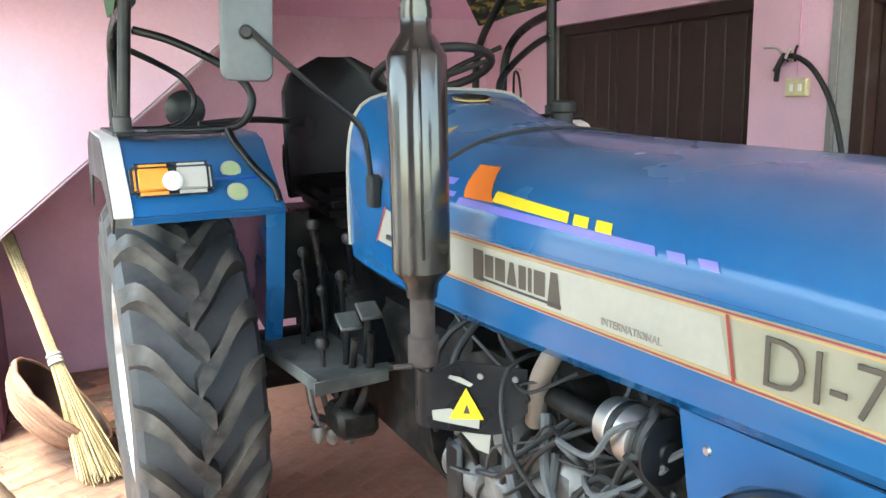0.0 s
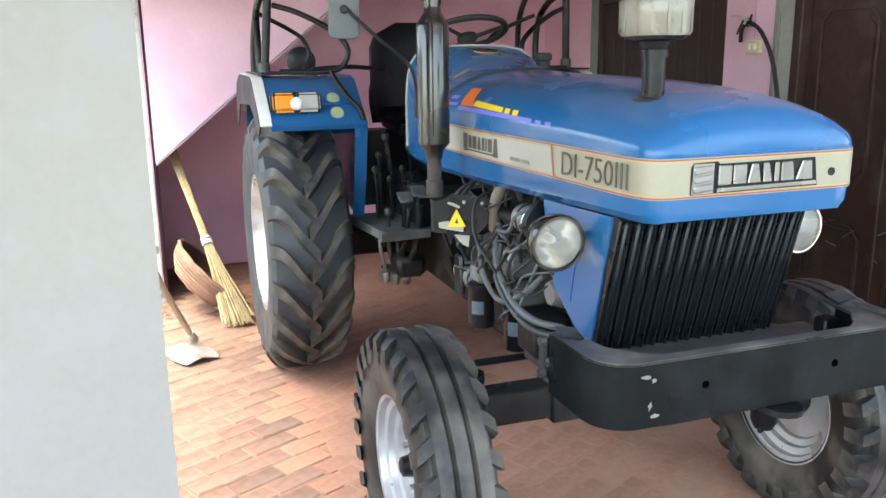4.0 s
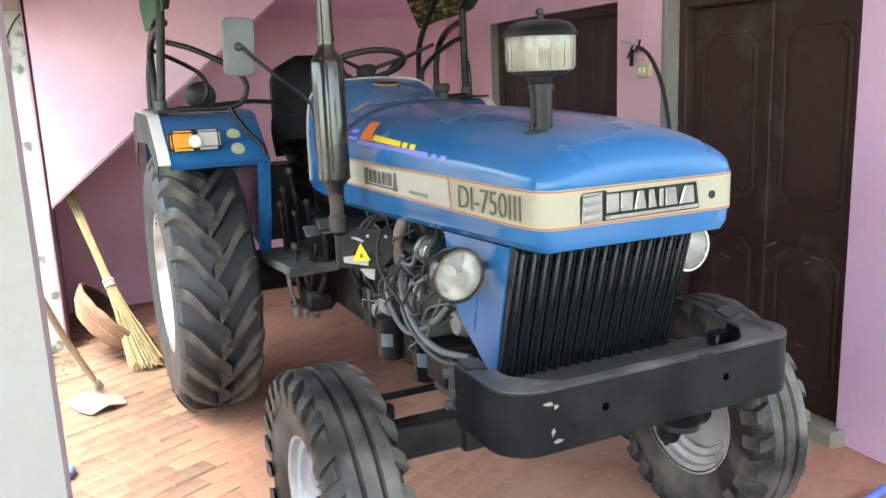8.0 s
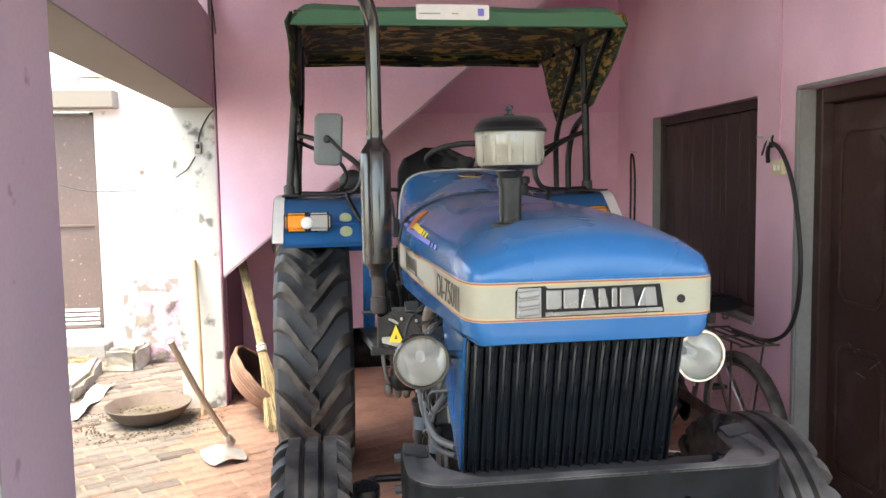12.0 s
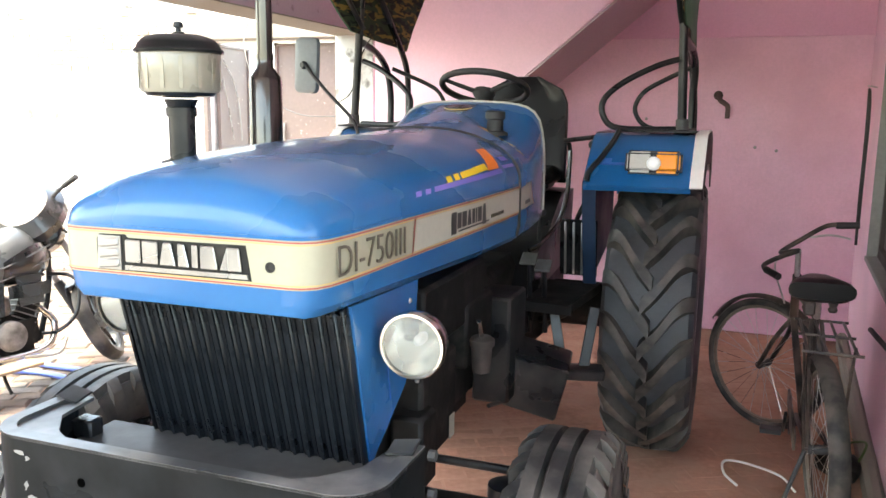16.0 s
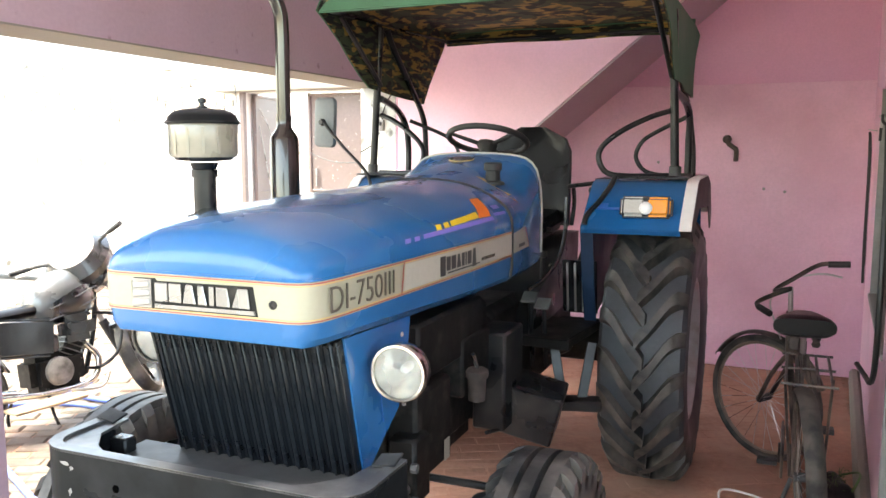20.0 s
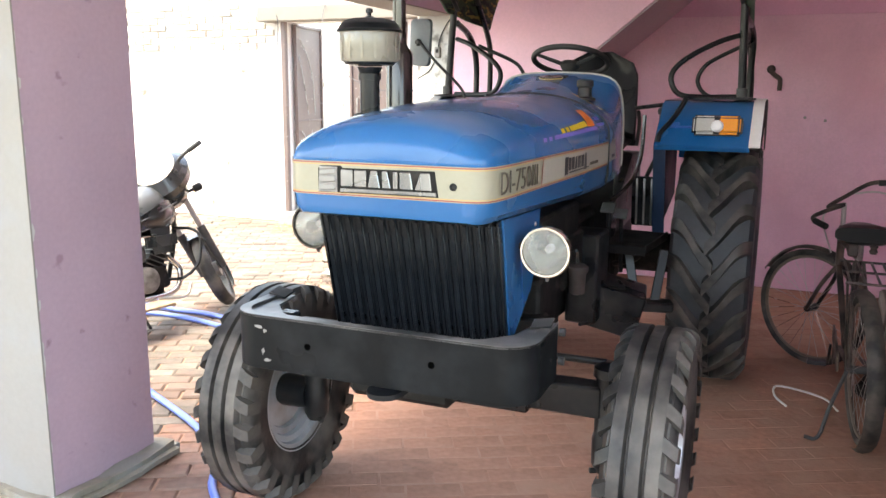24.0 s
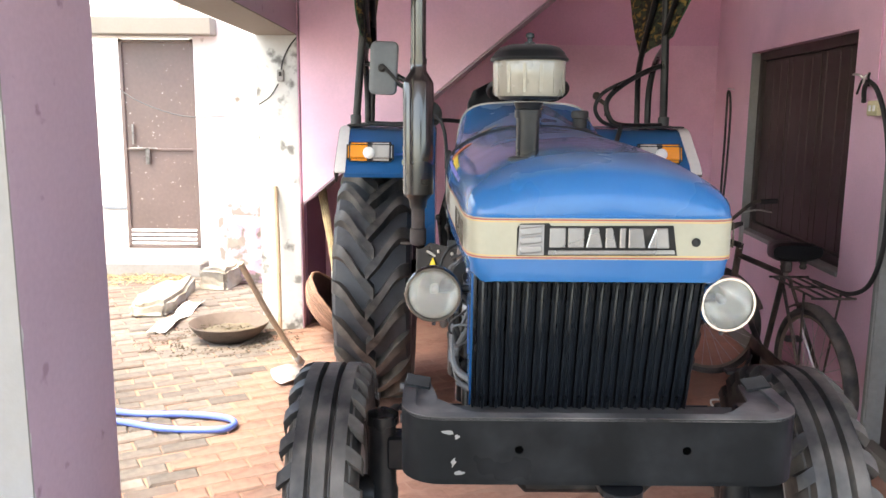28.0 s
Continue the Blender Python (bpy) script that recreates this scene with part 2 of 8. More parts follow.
TYRE = mat("tyre rubber", (0.019, 0.0195, 0.020), 0.52, spec=0.36, vary=0.28, grain=45, patch=6, bump=0.35,
           stain=(0.130, 0.116, 0.102), stain_amount=0.36, stain_scale=6.5, stain_edge=0.30)
# Blue-grey carcass: real dust, and the sky's sheen put into the colour.
TYRECASE = mat("tyre carcass with dust and sheen", (0.050, 0.054, 0.058), 0.48, vary=0.3, grain=40, patch=6, bump=0.25, spec=0.38,
               stain=(0.045, 0.048, 0.055), stain_amount=0.40, stain_scale=5, stain_edge=0.4)
RUBBER = mat("black rubber", (0.014, 0.014, 0.014), 0.55, vary=0.15, grain=50, bump=0.1)
SEATVINYL = mat("black seat vinyl", (0.005, 0.005, 0.006), 0.34, spec=0.18, vary=0.12, grain=150, patch=4, bump=0.12)
RIM = mat("silver wheel paint", (0.50, 0.52, 0.54), 0.34, metal=0.5, vary=0.08, grain=40, patch=4, bump=0.05,
          stain=(0.30, 0.24, 0.20), stain_amount=0.15, stain_scale=6, stain_edge=0.3)
WHITEPAINT = mat("white fender trim", (0.72, 0.70, 0.66), 0.4, vary=0.06, grain=40, bump=0.05)
CANOPY = mat("green canopy cloth", (0.055, 0.15, 0.085), 0.75, vary=0.1, grain=120, patch=2.5, bump=0.25)
AMBER = mat("amber lamp lens", (0.80, 0.27, 0.006), 0.22, vary=0.06, grain=120, bump=0.05)
LAMPWHITE = mat("clear ribbed lamp lens", (0.40, 0.385, 0.35), 0.25, vary=0.1, grain=120, bump=0.1)
REFLECTOR = mat("headlamp reflector", (0.52, 0.50, 0.45), 0.26, metal=1.0, vary=0.06, grain=20, bump=0.1)
CHROME = mat("dulled chrome", (0.66, 0.65, 0.62), 0.16, metal=1.0, vary=0.08, grain=30, bump=0.02)
BOWL = mat("dusty clear plastic", (0.21, 0.195, 0.155), 0.3, vary=0.12, grain=40, patch=9, bump=0.05, coat=0.4)
MIRRORBACK = mat("grey mirror back plastic", (0.11, 0.125, 0.13), 0.4, vary=0.12, grain=60, bump=0.15)
HOSEBLUE = mat("blue garden hose", (0.10, 0.17, 0.55), 0.4, vary=0.1, grain=60, bump=0.05)
STRAW = mat("dry straw", (0.32, 0.25, 0.14), 0.85, vary=0.25, grain=60, patch=12, bump=0.3, per_piece=0.3)
WICKER = mat("mud-plastered woven cane", (0.27, 0.155, 0.108), 0.8, vary=0.25, grain=60, patch=10, bump=0.4, per_piece=0.25)
CLAY = mat("dark clay pan", (0.095, 0.072, 0.058), 0.75, vary=0.2, grain=30, patch=5, bump=0.3)
CHAFF = mat("chaff and fodder", (0.085, 0.070, 0.048), 0.95, vary=0.3, grain=60, patch=8, bump=0.6, per_piece=0.3)
STICKWOOD = mat("weathered stick wood", (0.34, 0.25, 0.17), 0.8, vary=0.2, grain=40, patch=6, bump=0.3)
BLADE = mat("worn shovel steel", (0.42, 0.42, 0.41), 0.5, metal=0.5, vary=0.15, grain=30, patch=6, bump=0.15,
            stain=(0.35, 0.20, 0.13), stain_amount=0.2, stain_scale=8, stain_edge=0.2)
CYCLEDUST = mat("dust-caked black enamel", (0.075, 0.062, 0.052), 0.7, vary=0.25, grain=40, patch=8, bump=0.2,
                stain=(0.02, 0.018, 0.017), stain_amount=0.35, stain_scale=12, stain_edge=0.2)
CYCLE = mat("black bicycle enamel", (0.013, 0.013, 0.013), 0.4, vary=0.2, grain=40, bump=0.1,
            stain=(0.13, 0.095, 0.075), stain_amount=0.38, stain_scale=8, stain_edge=0.3)
BIKEGREY = mat("silver-blue mudguard paint", (0.24, 0.275, 0.30), 0.30, metal=0.3, vary=0.10, grain=60, bump=0.02, coat=0.3)
BIKEBLACK = mat("black motorcycle paint", (0.014, 0.015, 0.016), 0.25, vary=0.12, grain=60, bump=0.02, coat=0.5)
BIKESILVER = mat("silver motorcycle paint", (0.075, 0.084, 0.090), 0.28, metal=0.2, vary=0.08, grain=60, bump=0.02, coat=0.4)
SWITCH = mat("yellowed switch plastic", (0.60, 0.55, 0.34), 0.5, vary=0.08, grain=40, bump=0.05)
ROPE = mat("dirty white cord", (0.60, 0.58, 0.54), 0.8, vary=0.15, grain=60, bump=0.2)
LEAFMAT = mat("green leaf", (0.06, 0.11, 0.03), 0.6, vary=0.3, grain=40, bump=0.1, per_piece=0.3)
CEILING = mat("lilac ceiling paint", (0.76, 0.68, 0.72), 0.7, vary=0.06, grain=40, bump=0.1)
PLATEWHITE = mat("white printed plate", (0.78, 0.77, 0.74), 0.4, vary=0.06, grain=40, bump=0.02)


def dust_and_sheen(m, colour, amount, low, high, scale=2.2):
    """Uneven dust, with the sky's sheen mixed into its colour, on the upward faces of a material."""
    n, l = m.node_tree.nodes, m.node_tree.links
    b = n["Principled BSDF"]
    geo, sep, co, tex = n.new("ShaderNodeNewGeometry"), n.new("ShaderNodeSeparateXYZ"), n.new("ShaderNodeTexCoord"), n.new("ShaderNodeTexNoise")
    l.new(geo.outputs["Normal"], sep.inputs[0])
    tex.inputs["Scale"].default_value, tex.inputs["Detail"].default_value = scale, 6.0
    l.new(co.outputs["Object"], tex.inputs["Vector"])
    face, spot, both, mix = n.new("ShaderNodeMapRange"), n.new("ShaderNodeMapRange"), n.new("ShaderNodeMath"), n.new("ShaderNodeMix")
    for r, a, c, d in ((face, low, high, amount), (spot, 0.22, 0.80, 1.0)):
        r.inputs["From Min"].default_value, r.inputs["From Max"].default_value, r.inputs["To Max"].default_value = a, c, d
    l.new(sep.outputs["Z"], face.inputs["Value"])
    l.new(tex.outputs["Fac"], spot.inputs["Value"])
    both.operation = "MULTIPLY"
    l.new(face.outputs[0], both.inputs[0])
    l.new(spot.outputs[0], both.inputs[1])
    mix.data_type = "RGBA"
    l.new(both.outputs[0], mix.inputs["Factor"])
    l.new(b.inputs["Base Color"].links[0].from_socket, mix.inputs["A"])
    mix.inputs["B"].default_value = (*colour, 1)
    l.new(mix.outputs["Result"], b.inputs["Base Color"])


# Dust on the tops, and the sky's reflection painted in with it.
dust_and_sheen(BLUE, (0.24, 0.25, 0.27), 0.50, 0.80, 1.0)
dust_and_sheen(BLACKBUMP, (0.12, 0.12, 0.12), 0.7, 0.6, 0.95, 7.0)


def camo_material():
    """Printed camouflage cloth: dark green ground with black and yellow torn stripes."""
    m = bpy.data.materials.new("camouflage lining cloth")
    m.use_nodes = True
    n, l = m.node_tree.nodes, m.node_tree.links
    b = n["Principled BSDF"]
    co = n.new("ShaderNodeTexCoord")
    mp = n.new("ShaderNodeMapping")
    mp.inputs["Scale"].default_value = (3.6, 3.6, 14.0)
    mp.inputs["Rotation"].default_value = (0.5, 0.35, 0.3)
    l.new(co.outputs["Object"], mp.inputs["Vector"])
    t1, t2 = n.new("ShaderNodeTexNoise"), n.new("ShaderNodeTexNoise")
    for t, s in ((t1, 1.7), (t2, 2.6)):
        t.inputs["Scale"].default_value = s
        t.inputs["Detail"].default_value = 2.0
        t.inputs["Distortion"].default_value = 0.6
        l.new(mp.outputs[0], t.inputs["Vector"])
    r1, r2 = n.new("ShaderNodeValToRGB"), n.new("ShaderNodeValToRGB")
    r1.color_ramp.elements[0].position, r1.color_ramp.elements[1].position = 0.50, 0.54
    r1.color_ramp.elements[0].color, r1.color_ramp.elements[1].color = (0.035, 0.05, 0.022, 1), (0.30, 0.19, 0.045, 1)
    r2.color_ramp.elements[0].position, r2.color_ramp.elements[1].position = 0.50, 0.55
    r2.color_ramp.elements[0].color, r2.color_ramp.elements[1].color = (1, 1, 1, 1), (0.05, 0.05, 0.05, 1)
    l.new(t1.outputs["Fac"], r1.inputs[0])
    l.new(t2.outputs["Fac"], r2.inputs[0])
    mx = n.new("ShaderNodeMix")
    mx.data_type, mx.blend_type = "RGBA", "MULTIPLY"
    mx.inputs["Factor"].default_value = 1.0
    l.new(r1.outputs[0], mx.inputs["A"])
    l.new(r2.outputs[0], mx.inputs["B"])
    l.new(mx.outputs["Result"], b.inputs["Base Color"])
    b.inputs["Roughness"].default_value = 0.85
    return m


CAMO = camo_material()


def glass_material(name, tint, rough):
    m = bpy.data.materials.new(name)
    m.use_nodes = True
    b = m.node_tree.nodes["Principled BSDF"]
    b.inputs["Base Color"].default_value = (*tint, 1)
    b.inputs["Roughness"].default_value = rough
    b.inputs["Alpha"].default_value = 0.16
    b.inputs["IOR"].default_value = 1.45
    return m


GLASS = glass_material("headlamp glass", (0.80, 0.78, 0.72), 0.10)
lens_nodes, lens_links = GLASS.node_tree.nodes, GLASS.node_tree.links
lens_nodes["Principled BSDF"].inputs["Alpha"].default_value = 0.30
ribs = lens_nodes.new("ShaderNodeTexWave")
ribs.inputs["Scale"].default_value = 55.0
ribs.inputs["Distortion"].default_value = 0.6
rib_co, rib_bump = lens_nodes.new("ShaderNodeTexCoord"), lens_nodes.new("ShaderNodeBump")
rib_bump.inputs["Strength"].default_value, rib_bump.inputs["Distance"].default_value = 0.6, 0.004
lens_links.new(rib_co.outputs["Object"], ribs.inputs["Vector"])
lens_links.new(ribs.outputs["Fac"], rib_bump.inputs["Height"])
lens_links.new(rib_bump.outputs[0], lens_nodes["Principled BSDF"].inputs["Normal"])


def mirror_material():
    m = bpy.data.materials.new("mirror glass")
    m.use_nodes = True
    b = m.node_tree.nodes["Principled BSDF"]
    b.inputs["Base Color"].default_value = (0.9, 0.9, 0.9, 1)
    b.inputs["Metallic"].default_value = 1.0
    b.inputs["Roughness"].default_value = 0.03
    return m


MIRROR = mirror_material()


# ---- building helpers ----
def part(name, bm, material, parent=None, label="", smooth=True, angle=40.0):
    """Links a bmesh as one mesh object under a thing or under a part."""
    me = bpy.data.meshes.new(name)
    bmesh.ops.recalc_face_normals(bm, faces=bm.faces)
    bm.to_mesh(me)
    bm.free()
    if smooth:
        me.shade_smooth()
        me.set_sharp_from_angle(angle=radians(angle))
    me.materials.append(material)
    ob = new(name, me)
    if parent is not None:
        ob.parent = parent
    if label:
        ob["label"] = label
    return ob


def thing(name, label, category, at=None, group=""):
    ob = new(name)
    ob.empty_display_size = 0.1
    if at is not None:
        ob.matrix_world = at
    return tagged(ob, label, category, group)


def structure(ob, label="", category=""):
    return tagged(ob, label, category, kind="structure")


def BM():
    return bmesh.new()


def add_box(bm, c, s, bevel=0.0, rot=None, seg=1):
    """A box of centre c and size s, bevelled, turned by a matrix about its centre."""
    r = bmesh.ops.create_cube(bm, size=1.0)
    vs = r["verts"]
    m = Matrix.Translation(c) @ (rot if rot is not None else Matrix.Identity(4)) @ Matrix.Diagonal((*s, 1))
    bmesh.ops.transform(bm, matrix=m, verts=vs)
    if bevel:
        es = {e for v in vs for e in v.link_edges}
        bmesh.ops.bevel(bm, geom=list(es), offset=bevel, segments=seg, affect="EDGES", clamp_overlap=True)
    return bm


def rings_to_mesh(bm, rings, closed=True, cap0=True, cap1=True):
    """Skins rings of points of equal count."""
    rows = [[bm.verts.new(p) for p in ring] for ring in rings]
    k = len(rows[0])
    for a, b in zip(rows, rows[1:]):
        for i in range(k if closed else k - 1):
            j = (i + 1) % k
            try:
                bm.faces.new((a[i], a[j], b[j], b[i]))
            except ValueError:
                pass
    if closed and cap0:
        bm.faces.new(rows[0][::-1])
    if closed and cap1:
        bm.faces.new(rows[-1])
    return bm


def frame_of(d):
    d = Vector(d).normalized()
    up = Vector((0, 0, 1)) if abs(d.z) < 0.95 else Vector((1, 0, 0))
    a = d.cross(up).normalized()
    return a, a.cross(d).normalized()


def add_cyl(bm, p0, p1, r0, r1=None, seg=16, cap=True):
    r1 = r0 if r1 is None else r1
    p0, p1 = Vector(p0), Vector(p1)
    a, b = frame_of(p1 - p0)
    rings = [[p + (a * math.cos(2 * math.pi * i / seg) + b * math.sin(2 * math.pi * i / seg)) * r for i in range(seg)] for p, r in ((p0, r0), (p1, r1))]
    return rings_to_mesh(bm, rings, True, cap, cap)


def lathe(bm, base, axis, profile, seg=24, cap=True):
    """A body turned about axis through base: profile of (distance along, radius)."""
    base, axis = Vector(base), Vector(axis).normalized()
    a, b = frame_of(axis)
    rings = [[base + axis * h + (a * math.cos(2 * math.pi * i / seg) + b * math.sin(2 * math.pi * i / seg)) * max(r, 0.0004) for i in range(seg)] for h, r in profile]
    return rings_to_mesh(bm, rings, True, cap, cap)


def smooth_path(pts, n=6, closed=False):
    """Catmull-Rom through the points."""
    pts = [Vector(p) for p in pts]
    k = len(pts)
    out = []
    for i in range(k if closed else k - 1):
        p1, p2 = pts[i], pts[(i + 1) % k]
        p0 = pts[(i - 1) % k] if closed or i > 0 else p1 * 2 - p2
        p3 = pts[(i + 2) % k] if closed or i + 2 < k else p2 * 2 - p1
        for j in range(n):
            t = j / n
            out.append(0.5 * (2 * p1 + (p2 - p0) * t + (2 * p0 - 5 * p1 + 4 * p2 - p3) * t * t + (3 * p1 - p0 - 3 * p2 + p3) * t ** 3))
    if not closed:
        out.append(pts[-1])
    return out


def add_tube(bm, pts, r, seg=8, smooth_n=5, closed=False, flat=1.0):
    pts = smooth_path(pts, smooth_n, closed) if smooth_n else [Vector(p) for p in pts]
    k = len(pts)
    rings = []
    prev = None
    for i, p in enumerate(pts):
        d = (pts[(i + 1) % k] - pts[i - 1]) if closed else (pts[min(i + 1, k - 1)] - pts[max(i - 1, 0)])
        d.normalize()
        if prev is None:
            a, b = frame_of(d)
        else:
            a = (prev - d * prev.dot(d)).normalized()
            b = a.cross(d).normalized()
        prev = a
        rr = r[i * len(r) // k] if isinstance(r, (list, tuple)) else r
        rings.append([p + a * (math.cos(2 * math.pi * j / seg) * rr) + b * (math.sin(2 * math.pi * j / seg) * rr * flat) for j in range(seg)])
    if closed:
        rings.append(rings[0])
        return rings_to_mesh(bm, rings, True, False, False)
    return rings_to_mesh(bm, rings, True, True, True)


def add_prism(bm, outline, axis, lo, hi):
    """A flat outline drawn out along an axis: x takes (y, z), y takes (x, z), z takes (x, y)."""
    def place(p, v):
        return {"x": (v, p[0], p[1]), "y": (p[0], v, p[1]), "z": (p[0], p[1], v)}[axis]
    return rings_to_mesh(bm, [[place(p, lo) for p in outline], [place(p, hi) for p in outline]])


def thicken(bm, t):
    """Gives an open sheet a thickness."""
    bmesh.ops.recalc_face_normals(bm, faces=bm.faces)
    bmesh.ops.solidify(bm, geom=list(bm.faces), thickness=t)
    return bm


def round_corner(c, r, a0, a1, n=5):
    return [(c[0] + r * math.cos(radians(a0 + (a1 - a0) * i / n)), c[1] + r * math.sin(radians(a0 + (a1 - a0) * i / n))) for i in range(n + 1)]


def lettering(name, text, size, material, parent, m, depth=0.001, bold=0.0, stretch=1.0):
    """Words in the built-in font, turned into a mesh at pose m."""
    cu = bpy.data.curves.new(name, "FONT")
    cu.body, cu.size, cu.extrude, cu.offset = text, size, depth, bold
    cu.align_x, cu.align_y = "CENTER", "CENTER"
    cu.resolution_u = 3
    tmp = bpy.data.objects.new(name, cu)
    scene.collection.objects.link(tmp)
    bpy.context.view_layer.update()
    me = bpy.data.meshes.new_from_object(tmp.evaluated_get(bpy.context.evaluated_depsgraph_get()))
    bpy.data.objects.remove(tmp)
    me.transform(m @ Matrix.Diagonal((stretch, 1, 1, 1)))
    me.materials.clear()
    me.materials.append(material)
    ob = new(name, me)
    ob.parent = parent
    return ob


# ---- the carport and the yard ----
def wall_mesh(length, height, thick, openings):
    """A wall along u from 0 to length, its face at w = 0 and its back at w = thick; openings of (u0, u1, z0, z1) go through it."""
    us = sorted({0, length, *[u for o in openings for u in o[:2]]})
    zs = sorted({0, height, *[z for o in openings for z in o[2:]]})
    us, zs = [u for u in us if 0 <= u <= length], [z for z in zs if 0 <= z <= height]

    def solid(i, j):
        if not (0 <= i < len(us) - 1 and 0 <= j < len(zs) - 1):
            return False
        u, z = (us[i] + us[i + 1]) / 2, (zs[j] + zs[j + 1]) / 2
        return not any(o[0] < u < o[1] and o[2] < z < o[3] for o in openings)

    bm = BM()
    cache = {}

    def v(u, w, z):
        key = (round(u, 4), round(w, 4), round(z, 4))
        if key not in cache:
            cache[key] = bm.verts.new((u, w, z))
        return cache[key]

    for i in range(len(us) - 1):
        for j in range(len(zs) - 1):
            if not solid(i, j):
                continue
            a, b, c, d = us[i], us[i + 1], zs[j], zs[j + 1]
            for w in (0, thick):
                bm.faces.new((v(a, w, c), v(b, w, c), v(b, w, d), v(a, w, d)))
            for di, dj, q in ((-1, 0, ((a, c), (a, d))), (1, 0, ((b, c), (b, d))), (0, -1, ((a, c), (b, c))), (0, 1, ((a, d), (b, d)))):
                if not solid(i + di, j + dj):
                    (u0, z0), (u1, z1) = q
                    bm.faces.new((v(u0, 0, z0), v(u1, 0, z1), v(u1, thick, z1), v(u0, thick, z0)))
    return bm


def slab(name, c, s, material, bevel=0.0, label="", category="", parent=None):
    ob = part(name, add_box(BM(), c, s, bevel), material, parent, smooth=False)
    return ob if parent is not None else structure(ob, label, category)


CEIL = 3.42
LX = -1.475          # inner face of the side wall with the wide opening
FRONT = -2.56        # plane of the open front
RIGHT = pose(1.765, 0, 0, 0, 0, 90 - 2.69)   # the door wall: u runs to the back, w outwards to its right


ground = part("ground", add_box(BM(), (0, 0, -0.32), (160, 160, 0.5)), EARTH, smooth=False)
structure(ground, "dusty bare earth round the house", "ground")
bed = part("floor", add_box(BM(), (-2.2, 0.35, -0.04), (8.6, 7.7, 0.06)), MORTAR, smooth=False)
structure(bed, "red earth bed of the brick paving, dusty", "floor")

slab("yard_soil", (-3.72, 0.0, -0.0175), (5.76, 5.0, 0.013), GAPEARTH, label="dark soil between the paving bricks of the yard", category="floor")
slab("floor_dust", (0.46, -0.46, -0.0162), (2.6, 5.88, 0.0236), BRICK, label="trodden red dust between the bricks", category="floor")
# side wall with the wide opening to the yard and a row of high openings
WEST = pose(-1.438, -2.632, 0, 0, 0, 90.84)      # u runs to the back, w outwards into the yard
PY = -2.632


def on_west(ob, label, category):
    ob.matrix_world = WEST
    return structure(ob, label, category)


vents = [(-1.95, -1.50), (-1.36, -0.95), (-0.89, -0.38), (-0.10, 0.31), (0.43, 0.84), (0.93, 1.36)]
side = wall_mesh(1.60 - PY, CEIL, 0.30, [(0.545, 4.114, -0.01, 2.205)] + [(a - PY, b - PY, 2.83, 3.30) for a, b in vents])
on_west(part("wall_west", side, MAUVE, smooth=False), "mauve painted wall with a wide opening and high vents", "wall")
on_west(part("trim", add_box(BM(), (4.111, 0.153, 1.1), (0.008, 0.300, 2.200)), FLAKING, smooth=False), "flaking whitewashed jamb of the side opening", "wall trim")
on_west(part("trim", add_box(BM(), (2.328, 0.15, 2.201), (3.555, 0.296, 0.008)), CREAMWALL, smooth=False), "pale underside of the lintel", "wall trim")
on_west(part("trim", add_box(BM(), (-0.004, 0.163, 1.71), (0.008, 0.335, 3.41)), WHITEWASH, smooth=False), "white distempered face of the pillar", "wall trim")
on_west(part("trim", add_box(BM(), (4.172, -0.003, 1.71), (0.114, 0.006, 3.41)), PINK, smooth=False), "pink painted strip beside the side opening", "wall trim")

# wall behind, in two shades, and the flight of stairs that crosses it
STAIR = (2.196, 0.825)


def stair_z(x):
    return STAIR[0] + STAIR[1] * x


slab("wall_north", (0.2, 2.58, 1.11), (3.9, 0.16, 2.22), PINK_TONED, label="pink wall behind the stairs, toned down for shade", category="wall")
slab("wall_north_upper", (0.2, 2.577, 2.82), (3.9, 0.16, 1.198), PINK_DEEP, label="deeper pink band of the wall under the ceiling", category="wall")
# end wall coloured plum to stand in for the shade under the stairs
slab("wall_west_recess", (LX - 0.08, 2.05, 1.71), (0.16, 0.90, 3.42), RECESS_SHADE, label="end wall under the stairs, shade put in as plum", category="wall")
xt = (CEIL - STAIR[0]) / STAIR[1]
flight = part("staircase", add_prism(BM(), [(LX, stair_z(LX)), (xt, CEIL), (LX, CEIL)], "y", 1.46, 2.50), PINK, smooth=False)
structure(flight, "pink painted side of the rising flight of stairs", "staircase")
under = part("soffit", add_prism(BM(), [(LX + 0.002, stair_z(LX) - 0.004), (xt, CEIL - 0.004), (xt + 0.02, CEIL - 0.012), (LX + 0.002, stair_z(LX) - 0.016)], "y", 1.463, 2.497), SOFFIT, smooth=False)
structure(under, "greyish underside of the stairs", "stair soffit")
roof_slab = part("ceiling", add_box(BM(), (0.15, 0.1, CEIL + 0.07), (4.2, 5.2, 0.14)), CEILING, smooth=False)
structure(roof_slab, "pale lilac ceiling slab", "ceiling")
# Added out of view: holds skylight off the hood and pillar fronts.
slab("eave", (-0.45, FRONT - 1.60, 3.49), (8.3, 3.20, 0.14), CEILING, label="unseen slab added over the front to cut skylight", category="eave")
# Added out of view: its height sets how much low sky reaches inside.
slab("wall_south", (1.0, -9.2, 0.8), (16, 0.25, 1.8), CEMENT, label="unseen wall added behind the camera to shape light", category="wall")
foot = add_box(BM(), (LX - 0.09, -2.365, 0.015), (0.46, 0.70, 0.085), 0.03, None, 2)
bmesh.ops.subdivide_edges(foot, edges=list(foot.edges), cuts=4, use_grid_fill=True)
for v in foot.verts:
    if v.co.z > 0.0:
        v.co += noise.noise_vector(v.co * 5) * 0.028 + noise.noise_vector(v.co * 17) * 0.008
